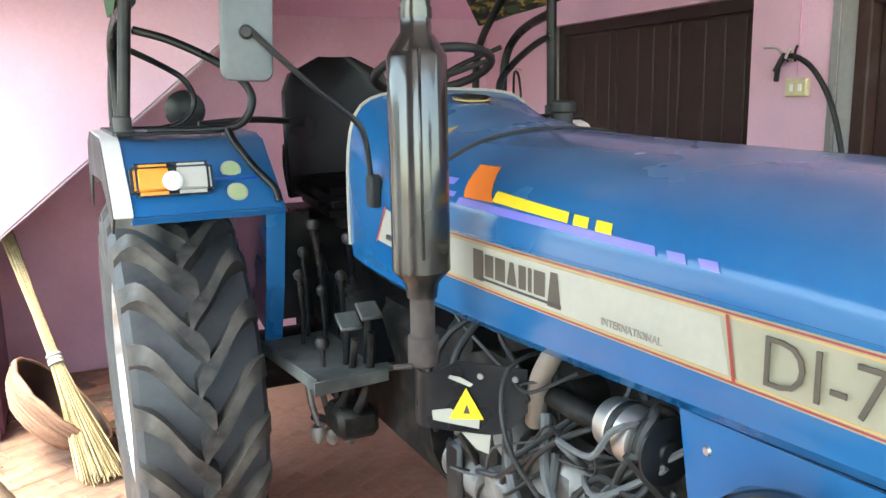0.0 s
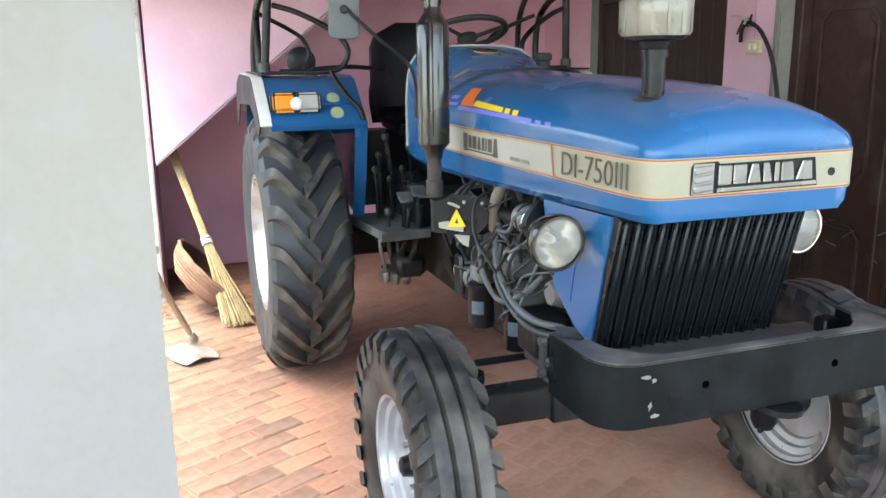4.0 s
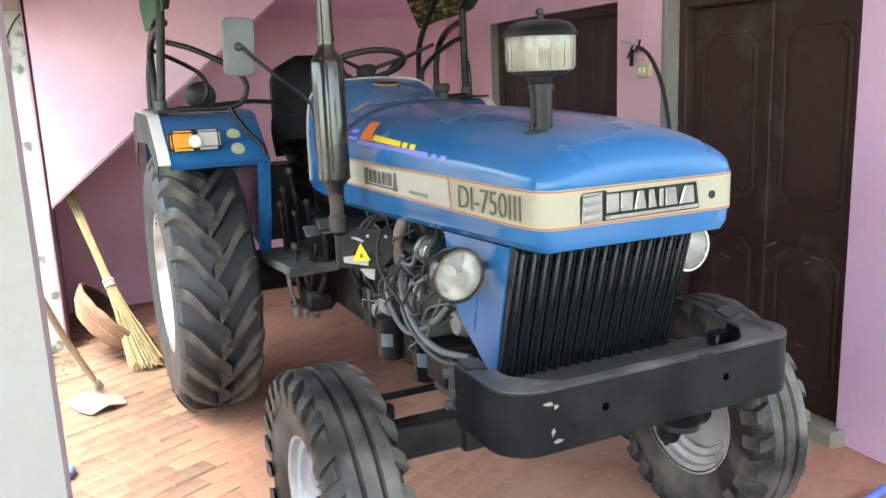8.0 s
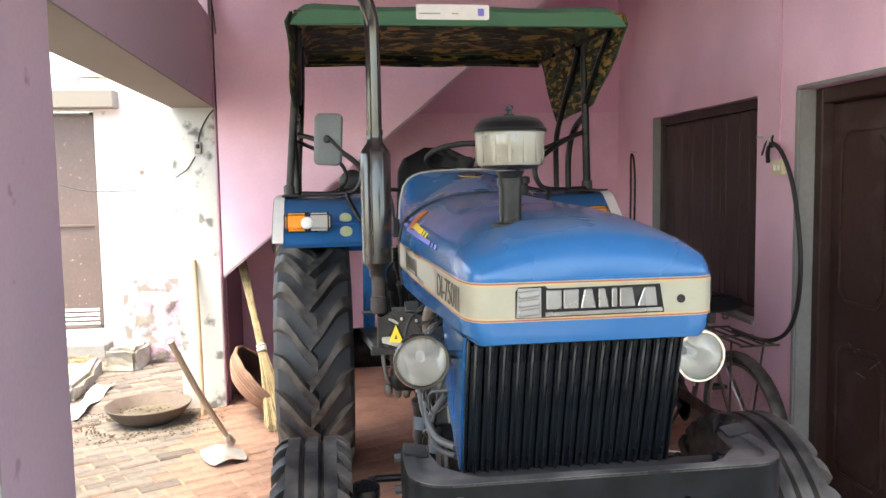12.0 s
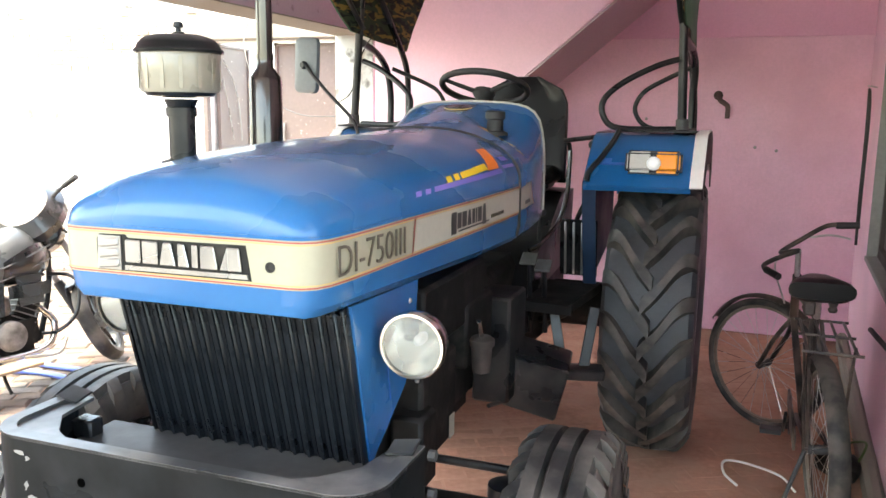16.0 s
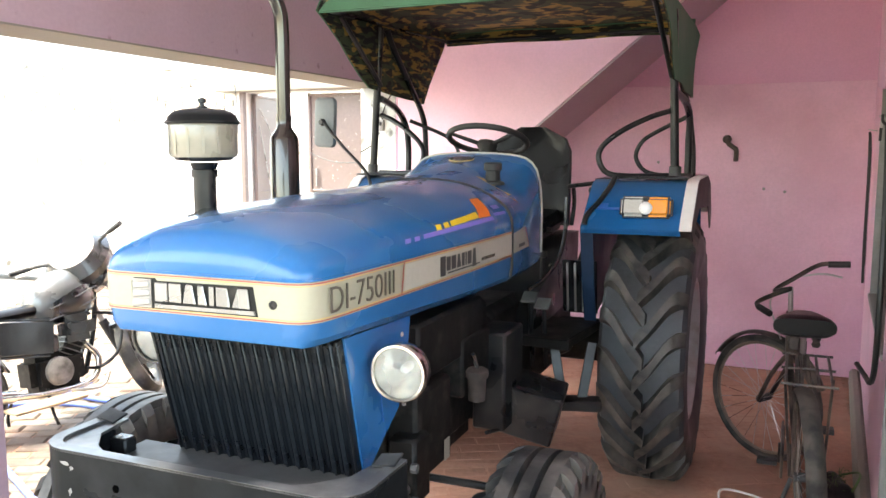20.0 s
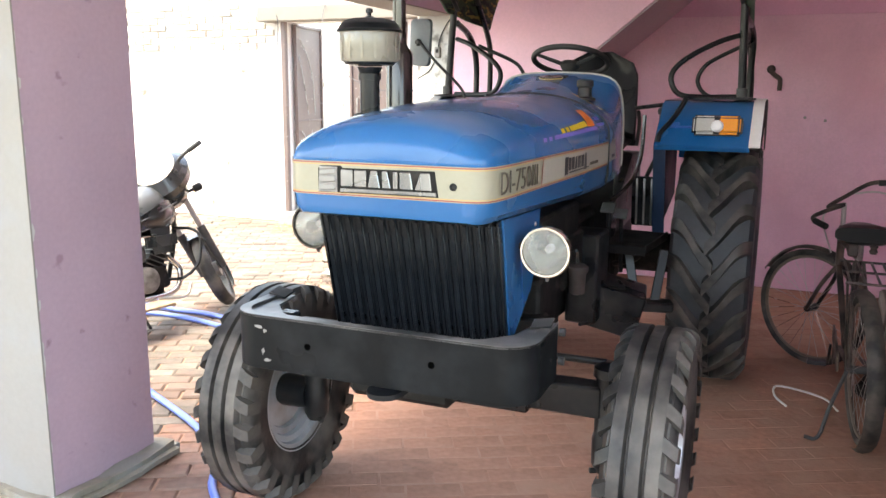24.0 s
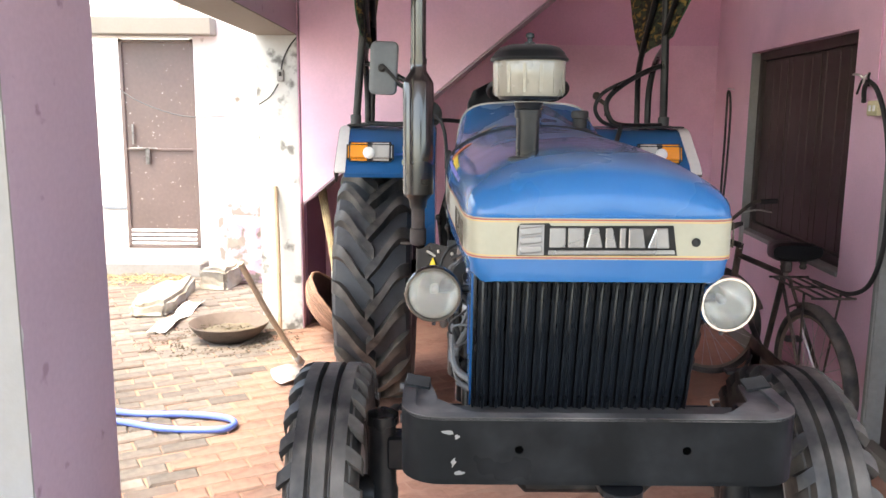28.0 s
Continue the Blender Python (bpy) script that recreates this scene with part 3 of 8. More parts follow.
structure(part("plinth", foot, STUBWALL), "rough lumpy cement foot of the pillar", "plinth")
slab("beam", (0.1, FRONT + 0.15, 3.30), (3.1, 0.29, 0.236), MAUVE, label="mauve beam over the open front", category="beam")

# door wall
door_wall = part("wall_east", wall_mesh(5.14, CEIL, 0.24, [(0.61, 1.90, -0.01, 2.085), (2.374, 4.14, 0.80, 2.10)]), PINK, smooth=False)
door_wall.matrix_world = RIGHT @ pose(FRONT, 0, 0) @ Matrix.Diagonal((1, -1, 1, 1))
structure(door_wall, "pink painted wall with a door and a shuttered window", "wall")
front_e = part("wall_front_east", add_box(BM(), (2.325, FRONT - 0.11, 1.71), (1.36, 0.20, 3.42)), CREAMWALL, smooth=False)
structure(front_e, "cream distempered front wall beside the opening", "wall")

flakes = random.Random(4)
pillar_flakes = thing("paint_flakes", "flaking white edge along the painted pillar corner", "paint flakes", WEST)
for k in range(22):
    z = 0.15 + 3.0 * k / 22 + flakes.uniform(-0.04, 0.04)
    w, h = flakes.uniform(0.003, 0.010), flakes.uniform(0.015, 0.06)
    n = 9
    ring = []
    for i in range(n):
        a = 2 * math.pi * i / n
        q = flakes.uniform(0.6, 1.1)
        ring.append((max(-0.002, w * (0.5 + q * math.cos(a))), z + h * q * math.sin(a)))
    bm = BM()
    add_prism(bm, ring, "y", -0.0022, -0.0004)
    part("flake", bm, FLAKING, pillar_flakes, smooth=False)


# ---- the tractor: it faces -y, its rear axle stands at y = 0 ----
tractor = thing("tractor", "blue farm tractor with charcoal bumper and green canopy", "tractor", pose(-0.025, 0, 0, 0, 0, 0.57))

HOOD = [  # y, half width, crown height, lower edge
    (-2.650, 0.262, 1.440, 1.262), (-2.645, 0.288, 1.467, 1.254), (-2.628, 0.309, 1.501, 1.248), (-2.595, 0.322, 1.526, 1.246), (-2.53, 0.330, 1.546, 1.245),
    (-2.43, 0.335, 1.561, 1.243), (-2.3, 0.339, 1.574, 1.239), (-2.15, 0.345, 1.582, 1.234), (-1.95, 0.354, 1.587, 1.228), (-1.7, 0.364, 1.591, 1.220), (-1.45, 0.369, 1.597, 1.214), (-1.275, 0.370, 1.603, 1.210)]
COWL = [(-1.268, 0.368, 1.603, 1.208), (-1.20, 0.366, 1.618, 1.206), (-1.12, 0.362, 1.632, 1.204), (-1.02, 0.354, 1.646, 1.202), (-0.90, 0.344, 1.664, 1.200),
        (-0.78, 0.333, 1.688, 1.200), (-0.69, 0.324, 1.704, 1.200)]
BELT = 1.414
SHOULDER = [  # the upper half of the section: share of the half width, share of the height over the belt
    (1.0, 0.0), (0.997, 0.12), (0.984, 0.24), (0.960, 0.35), (0.92, 0.46), (0.85, 0.575), (0.76, 0.685), (0.66, 0.78), (0.55, 0.862), (0.43, 0.922), (0.30, 0.964), (0.15, 0.991), (0.0, 1.0)]
COWL_RISE = {  # the same shares of the height for the cowl: at the hood, at the hump, at the dash
    -1.268: [v for _, v in SHOULDER],
    -1.03: [0.0, 0.12, 0.22, 0.31, 0.40, 0.50, 0.58, 0.65, 0.72, 0.82, 0.925, 0.983, 1.0],
    -0.69: [0.0, 0.20, 0.40, 0.58, 0.74, 0.85, 0.915, 0.95, 0.97, 0.982, 0.99, 0.997, 1.0]}


def section_at(table, y):
    """The section's shoulder of the hood or of the cowl at y."""
    if table is HOOD:
        return SHOULDER
    keys_y = sorted(COWL_RISE)
    y = min(max(y, keys_y[0]), keys_y[-1])
    for a, b in zip(keys_y, keys_y[1:]):
        if a <= y <= b:
            t = (y - a) / (b - a)
            return [(u, p + (q - p) * t) for (u, _), p, q in zip(SHOULDER, COWL_RISE[a], COWL_RISE[b])]


def at_y(table, y):
    for a, b in zip(table, table[1:]):
        if a[0] <= y <= b[0]:
            t = (y - a[0]) / (b[0] - a[0])
            return tuple(p + (q - p) * t for p, q in zip(a, b))
    return table[0] if y < table[0][0] else table[-1]


def hood_ring(row, table=HOOD):
    y, w, top, low = row
    half = [(w - 0.028, low), (w - 0.006, low + 0.022), (w - 0.004, low + 0.045), (w, low + 0.056), (w, BELT)]
    half += [(w * u, BELT + (top - BELT) * v) for u, v in section_at(table, y)[1:]]
    return [(x, y, z) for x, z in half] + [(-x, y, z) for x, z in half[-2::-1]]


def hood_x(y, z, table=HOOD):
    """Half width of the hood at that place."""
    _, w, top, low = at_y(table, y)
    if z <= BELT:
        return w
    s = min(1.0, (z - BELT) / (top - BELT))
    section = section_at(table, y)
    for (u0, v0), (u1, v1) in zip(section, section[1:]):
        if s <= v1:
            return w * (u0 + (u1 - u0) * (s - v0) / (v1 - v0))
    return 0.0


def decal(name, quad, side, material, parent, table=HOOD, nu=10, nv=3, lift=0.0022, label=""):
    """A sticker that follows the hood: quad of four (y, z) corners, in order round it."""
    bm = BM()
    rows = []
    for j in range(nv + 1):
        v = j / nv
        a = [quad[0][k] + (quad[3][k] - quad[0][k]) * v for k in (0, 1)]
        b = [quad[1][k] + (quad[2][k] - quad[1][k]) * v for k in (0, 1)]
        row = []
        for i in range(nu + 1):
            u = i / nu
            y, z = a[0] + (b[0] - a[0]) * u, a[1] + (b[1] - a[1]) * u
            slope = 0.0 if z <= BELT else min(2.0, (hood_x(y, z - 0.004, table) - hood_x(y, z + 0.004, table)) / 0.008)
            k = lift / math.sqrt(1 + slope * slope)
            row.append((side * (hood_x(y, z, table) + k), y, z + k * slope))
        rows.append(row)
    rings_to_mesh(bm, rows, closed=False)
    return part(name, bm, material, parent, label)


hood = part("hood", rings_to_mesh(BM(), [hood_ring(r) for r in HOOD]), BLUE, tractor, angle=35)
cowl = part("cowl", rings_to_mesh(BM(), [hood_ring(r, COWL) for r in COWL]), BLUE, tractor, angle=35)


def outline_path(off, zmid=1.36):
    """Plan of the hood at the band, from the rear on one side round the front to the rear on the other."""
    pts = [(r[1], r[0]) for r in HOOD[::-1]]
    pts = pts + [(-x, y) for x, y in pts[::-1]]
    out = []
    for i, p in enumerate(pts):
        a, b = Vector(pts[max(i - 1, 0)]), Vector(pts[min(i + 1, len(pts) - 1)])
        d = (b - a).normalized()
        nrm = Vector((-d.y, d.x))
        if nrm.dot(Vector(p) - Vector((0, -1.9))) < 0:
            nrm = -nrm
        out.append(Vector(p) + nrm * off)
    return out


def ribbon(name, z0, z1, off, material, parent, label=""):
    inner, outer = outline_path(-0.002), outline_path(off)
    rings = [[(a.x, a.y, z0), (b.x, b.y, z0), (b.x, b.y, z1), (a.x, a.y, z1)] for a, b in zip(inner, outer)]
    return part(name, rings_to_mesh(BM(), rings), material, parent, label, angle=50)


band = ribbon("band", 1.310, 1.410, 0.0035, CREAM, hood, "cream decal band")
ribbon("pinstripe", 1.3125, 1.3155, 0.0042, REDLINE, band)
ribbon("pinstripe", 1.3175, 1.3200, 0.0042, GOLDLINE, band)
ribbon("pinstripe", 1.4045, 1.4075, 0.0042, REDLINE, band)
ribbon("pinstripe", 1.4000, 1.4025, 0.0042, GOLDLINE, band)
ribbon("piping", 1.4105, 1.4165, 0.0030, BLUE, hood)

# front badge: plain raised shapes with a dark outline over a silver bar
badge = part("badge", add_prism(BM(), [(-0.132, 1.3225), (0.172, 1.3255), (0.170, 1.335), (-0.132, 1.3325)], "y", -2.6585, -2.652), BADGE, hood, "embossed silver badge of plain shapes")
part("badge_edge", add_prism(BM(), [(-0.208, 1.3185), (0.178, 1.3215), (0.166, 1.3945), (-0.125, 1.3915), (-0.132, 1.3985), (-0.200, 1.3965), (-0.208, 1.386)], "y", -2.6545, -2.652), GRIME, badge, "dark outline of the badge")


def badge_block(x0, x1, z0, z1, lean0, lean1, material):
    """A plain raised block between x0 and x1, its upper corners drawn in."""
    bm = add_prism(BM(), [(x0, z0), (x1, z0), (x1 - lean1, z1), (x0 + lean0, z1)], "y", -2.6605, -2.6540)
    bmesh.ops.bevel(bm, geom=list(bm.edges), offset=0.0022, segments=1, affect="EDGES", clamp_overlap=True)
    return part("block", bm, material, badge, smooth=False)


part("block_rim", add_prism(BM(), [(-0.206, 1.321), (-0.143, 1.321), (-0.143, 1.3945), (-0.202, 1.3945)], "y", -2.6572, -2.6545), BADGE, badge)
for zc in (1.3345, 1.3575, 1.3800):
    part("block", add_box(BM(), (-0.1745, -2.6585, zc), (0.054, 0.006, 0.0185), 0.003, pose(0, 0, 0, 0, -6, 0)), BADGE, badge)
for x0, x1, l0, l1 in ((-0.130, -0.091, 0.0, 0.0), (-0.086, -0.047, 0.0, 0.0), (-0.043, -0.002, 0.011, 0.011), (0.004, 0.032, 0.0, 0.012), (0.038, 0.053, 0.0, 0.0), (0.059, 0.101, 0.0, 0.008), (0.105, 0.158, 0.018, 0.006)):
    badge_block(x0, x1, 1.339, 1.388, l0, l1, BADGE)
lathe_bm = lathe(BM(), (0.222, -2.652, 1.354), (0, -1, 0), [(0, 0.011), (0.004, 0.011), (0.004, 0.007), (0.002, 0.006)], 16)
part("boss", lathe_bm, BLACK, hood)

for side in (1, -1):
    # side decals
    run = side                      # lettering runs to the back on one side, to the front on the other
    turn = pose(0, 0, 0, 90, 0, 90 * side)
    decal("panel", ((-2.20, 1.322), (-1.28, 1.322), (-1.28, 1.398), (-2.18, 1.398)), side, PALE, hood, lift=0.0046, label="pale side panel of the band")
    decal("pinstripe", ((-2.212, 1.316), (-2.206, 1.316), (-2.190, 1.404), (-2.196, 1.404)), side, REDLINE, hood, lift=0.0056, nu=1)
    lettering("model_lettering", "DI-750III", 0.096, INKBROWN, hood, Matrix.Translation((side * 0.3435, -2.420, 1.357)) @ pose(0, 0, 0, 0, 0, -2.2 * side) @ turn, 0.0012, -0.0011, 0.99)
    y = -1.955
    for i, w in enumerate((0.046, 0.038, 0.042, 0.040, 0.030, 0.018, 0.040, 0.046)):
        z0, z1 = (1.328, 1.390) if i in (0, 7) else (1.341, 1.385)
        yy = y if side > 0 else -3.50 - y
        a, b = (yy, yy + w - 0.006) if side > 0 else (yy - w + 0.006, yy)
        pinch = 0.010 if i in (3, 7) else 0.0
        decal("logo_bar", ((a, z0), (b, z0), (b - pinch, z1), (a + pinch, z1)), side, INK if side > 0 else INKBROWN, hood, lift=0.0058, nu=1, nv=1)
        y += w
    decal("logo_bar", ((-1.90 + (0.06 if side < 0 else 0), 1.331), (-1.63 + (0.06 if side < 0 else 0), 1.331), (-1.63 + (0.06 if side < 0 else 0), 1.336), (-1.90 + (0.06 if side < 0 else 0), 1.336)), side, INK, hood, lift=0.0058, nv=1)
    lettering("word_lettering", "INTERNATIONAL", 0.017, FAINT if side < 0 else INKBROWN, hood, Matrix.Translation((side * 0.3735, (-1.545 if side > 0 else -2.03), 1.342)) @ pose(0, 0, 0, 0, 0, -1.8 * side) @ turn, 0.0008, 0.0, 1.0)
    st = [("orange_stripe", ((-1.585, 1.481), (-1.470, 1.481), (-1.415, 1.540), (-1.495, 1.540)), ORANGE), ("yellow_stripe", ((-1.83, 1.474), (-1.58, 1.483), (-1.575, 1.502), (-1.82, 1.490)), YELLOW),
          ("yellow_stripe", ((-1.885, 1.472), (-1.845, 1.473), (-1.835, 1.489), (-1.875, 1.488)), YELLOW), ("yellow_stripe", ((-1.945, 1.470), (-1.905, 1.471), (-1.895, 1.487), (-1.935, 1.486)), YELLOW),
          ("violet_stripe", ((-2.05, 1.455), (-1.45, 1.466), (-1.455, 1.480), (-2.04, 1.468)), VIOLET), ("violet_stripe", ((-2.11, 1.453), (-2.075, 1.454), (-2.065, 1.466), (-2.10, 1.466)), VIOLET),
          ("violet_stripe", ((-2.17, 1.452), (-2.135, 1.453), (-2.125, 1.465), (-2.16, 1.465)), VIOLET), ("pale_stripe", ((-1.43, 1.478), (-1.30, 1.478), (-1.30, 1.488), (-1.43, 1.488)), VIOLET),
          ("pale_stripe", ((-1.40, 1.500), (-1.33, 1.500), (-1.33, 1.512), (-1.40, 1.512)), VIOLET)]
    for nm, q, mt in st:
        decal(nm, q, side, mt, hood, nv=4)
    decal("cowl_sticker", ((-1.24, 1.318), (-0.98, 1.318), (-1.06, 1.410), (-1.24, 1.396)), side, PALE, cowl, COWL, label="pale sticker with a red edge")
    decal("pinstripe", ((-1.06, 1.414), (-0.98, 1.314), (-0.966, 1.314), (-1.046, 1.414)), side, REDLINE, cowl, COWL, nu=2, lift=0.003)
    decal("logo_bar", ((-1.16, 1.332), (-1.05, 1.332), (-1.06, 1.346), (-1.16, 1.346)), side, INK, cowl, COWL, nu=2, lift=0.003)
    decal("gold_sticker", ((-1.10, 1.52), (-1.06, 1.50), (-1.02, 1.60), (-1.05, 1.61)), side, GOLDLINE, cowl, COWL, nu=2)
# strap where the hood meets the cowl
strap = [(x * 1.006, -1.271, 1.35 + (z - 1.35) * 1.006) for x, _, z in hood_ring(HOOD[-1])]
part("seal_strip", add_tube(BM(), strap[1:-1], 0.007, 6, 0), RUBBER, hood, "black rubber seal strip")
rimpts = [(x * 1.004, -0.688, z + 0.002) for x, _, z in hood_ring(COWL[-1], COWL)]
part("edge_trim", add_tube(BM(), rimpts[3:-3], 0.006, 6, 0), PALE, cowl, "pale grey edge trim")
part("dash_panel", add_prism(BM(), [(x * 0.97, 1.2 + (z - 1.2) * 0.97) for x, _, z in hood_ring(COWL[-1], COWL)], "y", -0.684, -0.676), BLACK, cowl)
bm = BM()
bmesh.ops.create_circle(bm, cap_ends=True, radius=1, segments=20, matrix=Matrix.Translation((0.0, -0.855, 1.6775)) @ pose(0, 0, 0, 11) @ Matrix.Diagonal((0.056, 0.036, 1, 1)))
thicken(bm, 0.006)
emblem = part("emblem", bm, CHROMEBLACK, cowl, "dark oval emblem plate")
bm = BM()
bmesh.ops.create_circle(bm, cap_ends=True, radius=1, segments=20, matrix=Matrix.Translation((0.0, -0.855, 1.675)) @ pose(0, 0, 0, 11) @ Matrix.Diagonal((0.059, 0.0385, 1, 1)))
part("emblem_rim", thicken(bm, 0.004), GOLDLINE, emblem)
part("fuel_cap", lathe(BM(), (0.203, -1.012, 1.574), (0, 0, 1), [(0, 0.050), (0.012, 0.048), (0.018, 0.032), (0.058, 0.030), (0.064, 0.038), (0.088, 0.038), (0.094, 0.030)], 20), RUBBER, cowl, "black fuel filler cap")

# grille of upright slats, leaning back towards its foot
GT, GB = Vector((0, -2.492, 1.238)), Vector((0, -2.372, 0.798))
tilt = Matrix.Rotation(math.atan2(GB.y - GT.y, GT.z - GB.z), 4, "X")
grille = part("grille", add_box(BM(), (0, (GT.y + GB.y) / 2 + 0.035, 1.018), (0.585, 0.012, 0.466), 0.002, tilt), BLACK, tractor)
N = 15
slat_bm = add_box(BM(), (0, 0, 0), (0.0335, 0.034, 0.452), 0.0135, Matrix.Rotation(radians(7), 4, "Z"), 3)
slat_me = part("slat", slat_bm, GRILLE, grille)
slat_me.matrix_local = Matrix.Translation((-0.275, (GT.y + GB.y) / 2, 1.018)) @ tilt
for i in range(1, N):
    s = slat_me.copy()
    scene.collection.objects.link(s)
    s.matrix_local = Matrix.Translation((-0.275 + 0.55 * i / (N - 1), (GT.y + GB.y) / 2, 1.018)) @ tilt
for x in (-0.3, 0.3):
    part("grille_edge", add_box(BM(), (x * 0.998, (GT.y + GB.y) / 2 + 0.006, 1.018), (0.008, 0.030, 0.458), 0.002, tilt), BLACK, grille)
part("grille_foot", add_box(BM(), (0, -2.362, 0.796), (0.60, 0.07, 0.03), 0.006), DUSTY, grille)
for side in (1, -1):
    plate = part("side_plate", add_prism(BM(), [(-2.470, 1.24), (-2.07, 1.225), (-2.10, 1.06), (-2.155, 0.965), (-2.352, 0.838), (-2.372, 0.838)], "x", side * 0.302, side * 0.309), BLUE, tractor)
    part("crease", add_box(BM(), (side * 0.310, -2.27, 1.03), (0.003, 0.004, 0.16), 0.001, pose(0, 0, 0, 12)), BLUE_DARK, plate)
    part("screw", lathe(BM(), (side * 0.309, -2.13, 1.18), (side, 0, 0), [(0, 0.008), (0.004, 0.006)], 10), STEEL, plate)

# headlamps
for side in (1, -1):
    c = Vector((side * 0.410, -2.33, 1.135 if side > 0 else 1.158))
    ax = (side * 0.03, -1, -0.02 if side > 0 else -0.05)
    lamp = part("headlamp", lathe(BM(), c, ax, [(-0.075, 0.012), (-0.07, 0.035), (-0.045, 0.06), (-0.01, 0.074), (0.012, 0.0785), (0.03, 0.0785)], 32, cap=False),
                CHROMEBLACK if side < 0 else CHROME, tractor, "round black headlamp" if side < 0 else "round headlamp with a dull chrome shell")
    part("rim", lathe(BM(), c, ax, [(0.026, 0.080), (0.036, 0.081), (0.044, 0.077), (0.044, 0.071), (0.034, 0.070), (0.026, 0.070), (0.026, 0.080)], 32, cap=False), CHROMEBLACK if side < 0 else CHROME, lamp)
    part("reflector", lathe(BM(), c, ax, [(-0.050, 0.010), (-0.042, 0.030), (-0.018, 0.052), (0.031, 0.0705), (0.033, 0.0700), (-0.016, 0.050), (-0.039, 0.028), (-0.047, 0.006)], 32), REFLECTOR, lamp, "mirror reflector")
    g = part("lens", lathe(BM(), c, ax, [(0.034, 0.0695), (0.040, 0.060), (0.045, 0.040), (0.047, 0.015), (0.0475, 0.001)], 32, cap=False), GLASS, lamp, "clear ribbed glass")
    g.visible_shadow = False
    part("bulb", lathe(BM(), c, ax, [(-0.047, 0.012), (-0.01, 0.013), (0.0, 0.010), (0.004, 0.004)], 14), BLADE, lamp)
    part("bracket", add_tube(BM(), [c + Vector((-side * 0.012, 0.03, 0)), c + Vector((-side * 0.06, 0.035, 0)), c + Vector((-side * 0.105, 0.03, 0))], 0.012, 8), BLACK, lamp)
    part("stud", lathe(BM(), c + Vector((0, 0, -0.075)), (0, 0, -1), [(0, 0.012), (0.010, 0.012), (0.016, 0.006), (0.024, 0.005)], 10), RUST if side < 0 else STEEL, lamp)

# air cleaner on its stack
A = Vector((-0.163, -2.408, 0))
cleaner = part("air_pipe", lathe(BM(), A + Vector((0, 0, 1.46)), (0, 0, 1), [(0, 0.031), (0.185, 0.031), (0.185, 0.036), (0.205, 0.036), (0.207, 0.032), (0.225, 0.040)], 24), BLACK, tractor, "black air intake stack with a bowl")
part("boot", lathe(BM(), A + Vector((0, 0, 1.53)), (0, 0, 1), [(0, 0.054), (0.010, 0.050), (0.014, 0.036)], 24), RUBBER, cleaner)
part("bowl_base", lathe(BM(), A + Vector((0, 0, 1.688)), (0, 0, 1), [(0, 0.040), (0.004, 0.076), (0.016, 0.084), (0.020, 0.078)], 32), BLACK, cleaner)
part("bowl", lathe(BM(), A + Vector((0, 0, 1.70)), (0, 0, 1), [(0, 0.088), (0.006, 0.091), (0.05, 0.093), (0.088, 0.095), (0.092, 0.093)], 36), BOWL, cleaner, "dusty clear plastic bowl")
for k in range(14):
    a = 2 * math.pi * k / 14
    part("vane", add_box(BM(), A + Vector((math.cos(a) * 0.0935, math.sin(a) * 0.0935, 1.745)), (0.002, 0.010, 0.074), 0.0006, Matrix.Rotation(a, 4, "Z")), BOWL, cleaner)
part("lid", lathe(BM(), A + Vector((0, 0, 1.790)), (0, 0, 1), [(0, 0.101), (0.006, 0.102), (0.012, 0.096), (0.022, 0.091), (0.034, 0.079), (0.041, 0.056), (0.044, 0.020)], 36), BLACKBUMP, cleaner, "dusty black lid")
bm = lathe(BM(), A + Vector((0, 0, 1.83)), (0, 0, 1), [(0, 0.014), (0.008, 0.014), (0.010, 0.007), (0.018, 0.006), (0.020, 0.012), (0.030, 0.011), (0.033, 0.004)], 10)
part("wing_nut", bm, BLACK, cleaner)

# exhaust
E0 = Vector((-0.480, -1.530, 0))
muffler = part("muffler", lathe(BM(), E0 + Vector((0, 0, 1.30)), (0, 0, 1), [(0, 0.030), (0.03, 0.034), (0.055, 0.057), (0.46, 0.057), (0.472, 0.052), (0.505, 0.030), (0.53, 0.0285)], 28), CHROMEBLACK, tractor, "glossy black upright exhaust silencer")
part("seam", add_box(BM(), E0 + Vector((-0.02, -0.0545, 1.58)), (0.006, 0.006, 0.39), 0.002), CHROMEBLACK, muffler)
part("tail_pipe", add_tube(BM(), [E0 + Vector(p) for p in ((0, 0, 1.80), (0, 0, 2.0), (0, 0, 2.16), (-0.004, -0.008, 2.255), (-0.03, -0.035, 2.33), (-0.08, -0.09, 2.405))], 0.028, 16, 6), CHROMEBLACK, muffler)
part("clamp", lathe(BM(), E0 + Vector((0, 0, 1.83)), (0, 0, 1), [(0, 0.031), (0.02, 0.031)], 20), CHROMEBLACK, muffler)
part("neck", lathe(BM(), E0 + Vector((0, 0, 1.06)), (0, 0, 1), [(0.098, 0.020), (0.10, 0.026), (0.105, 0.031), (0.16, 0.031), (0.165, 0.025), (0.26, 0.025)], 20), RUST, muffler, "rusty exhaust neck")
part("clamp_bolt", add_cyl(BM(), E0 + Vector((-0.065, 0, 1.165)), E0 + Vector((-0.03, -0.01, 1.165)), 0.006, None, 8), RUST, muffler)


# ---- running gear ----
RY = 0.09            # rear axle


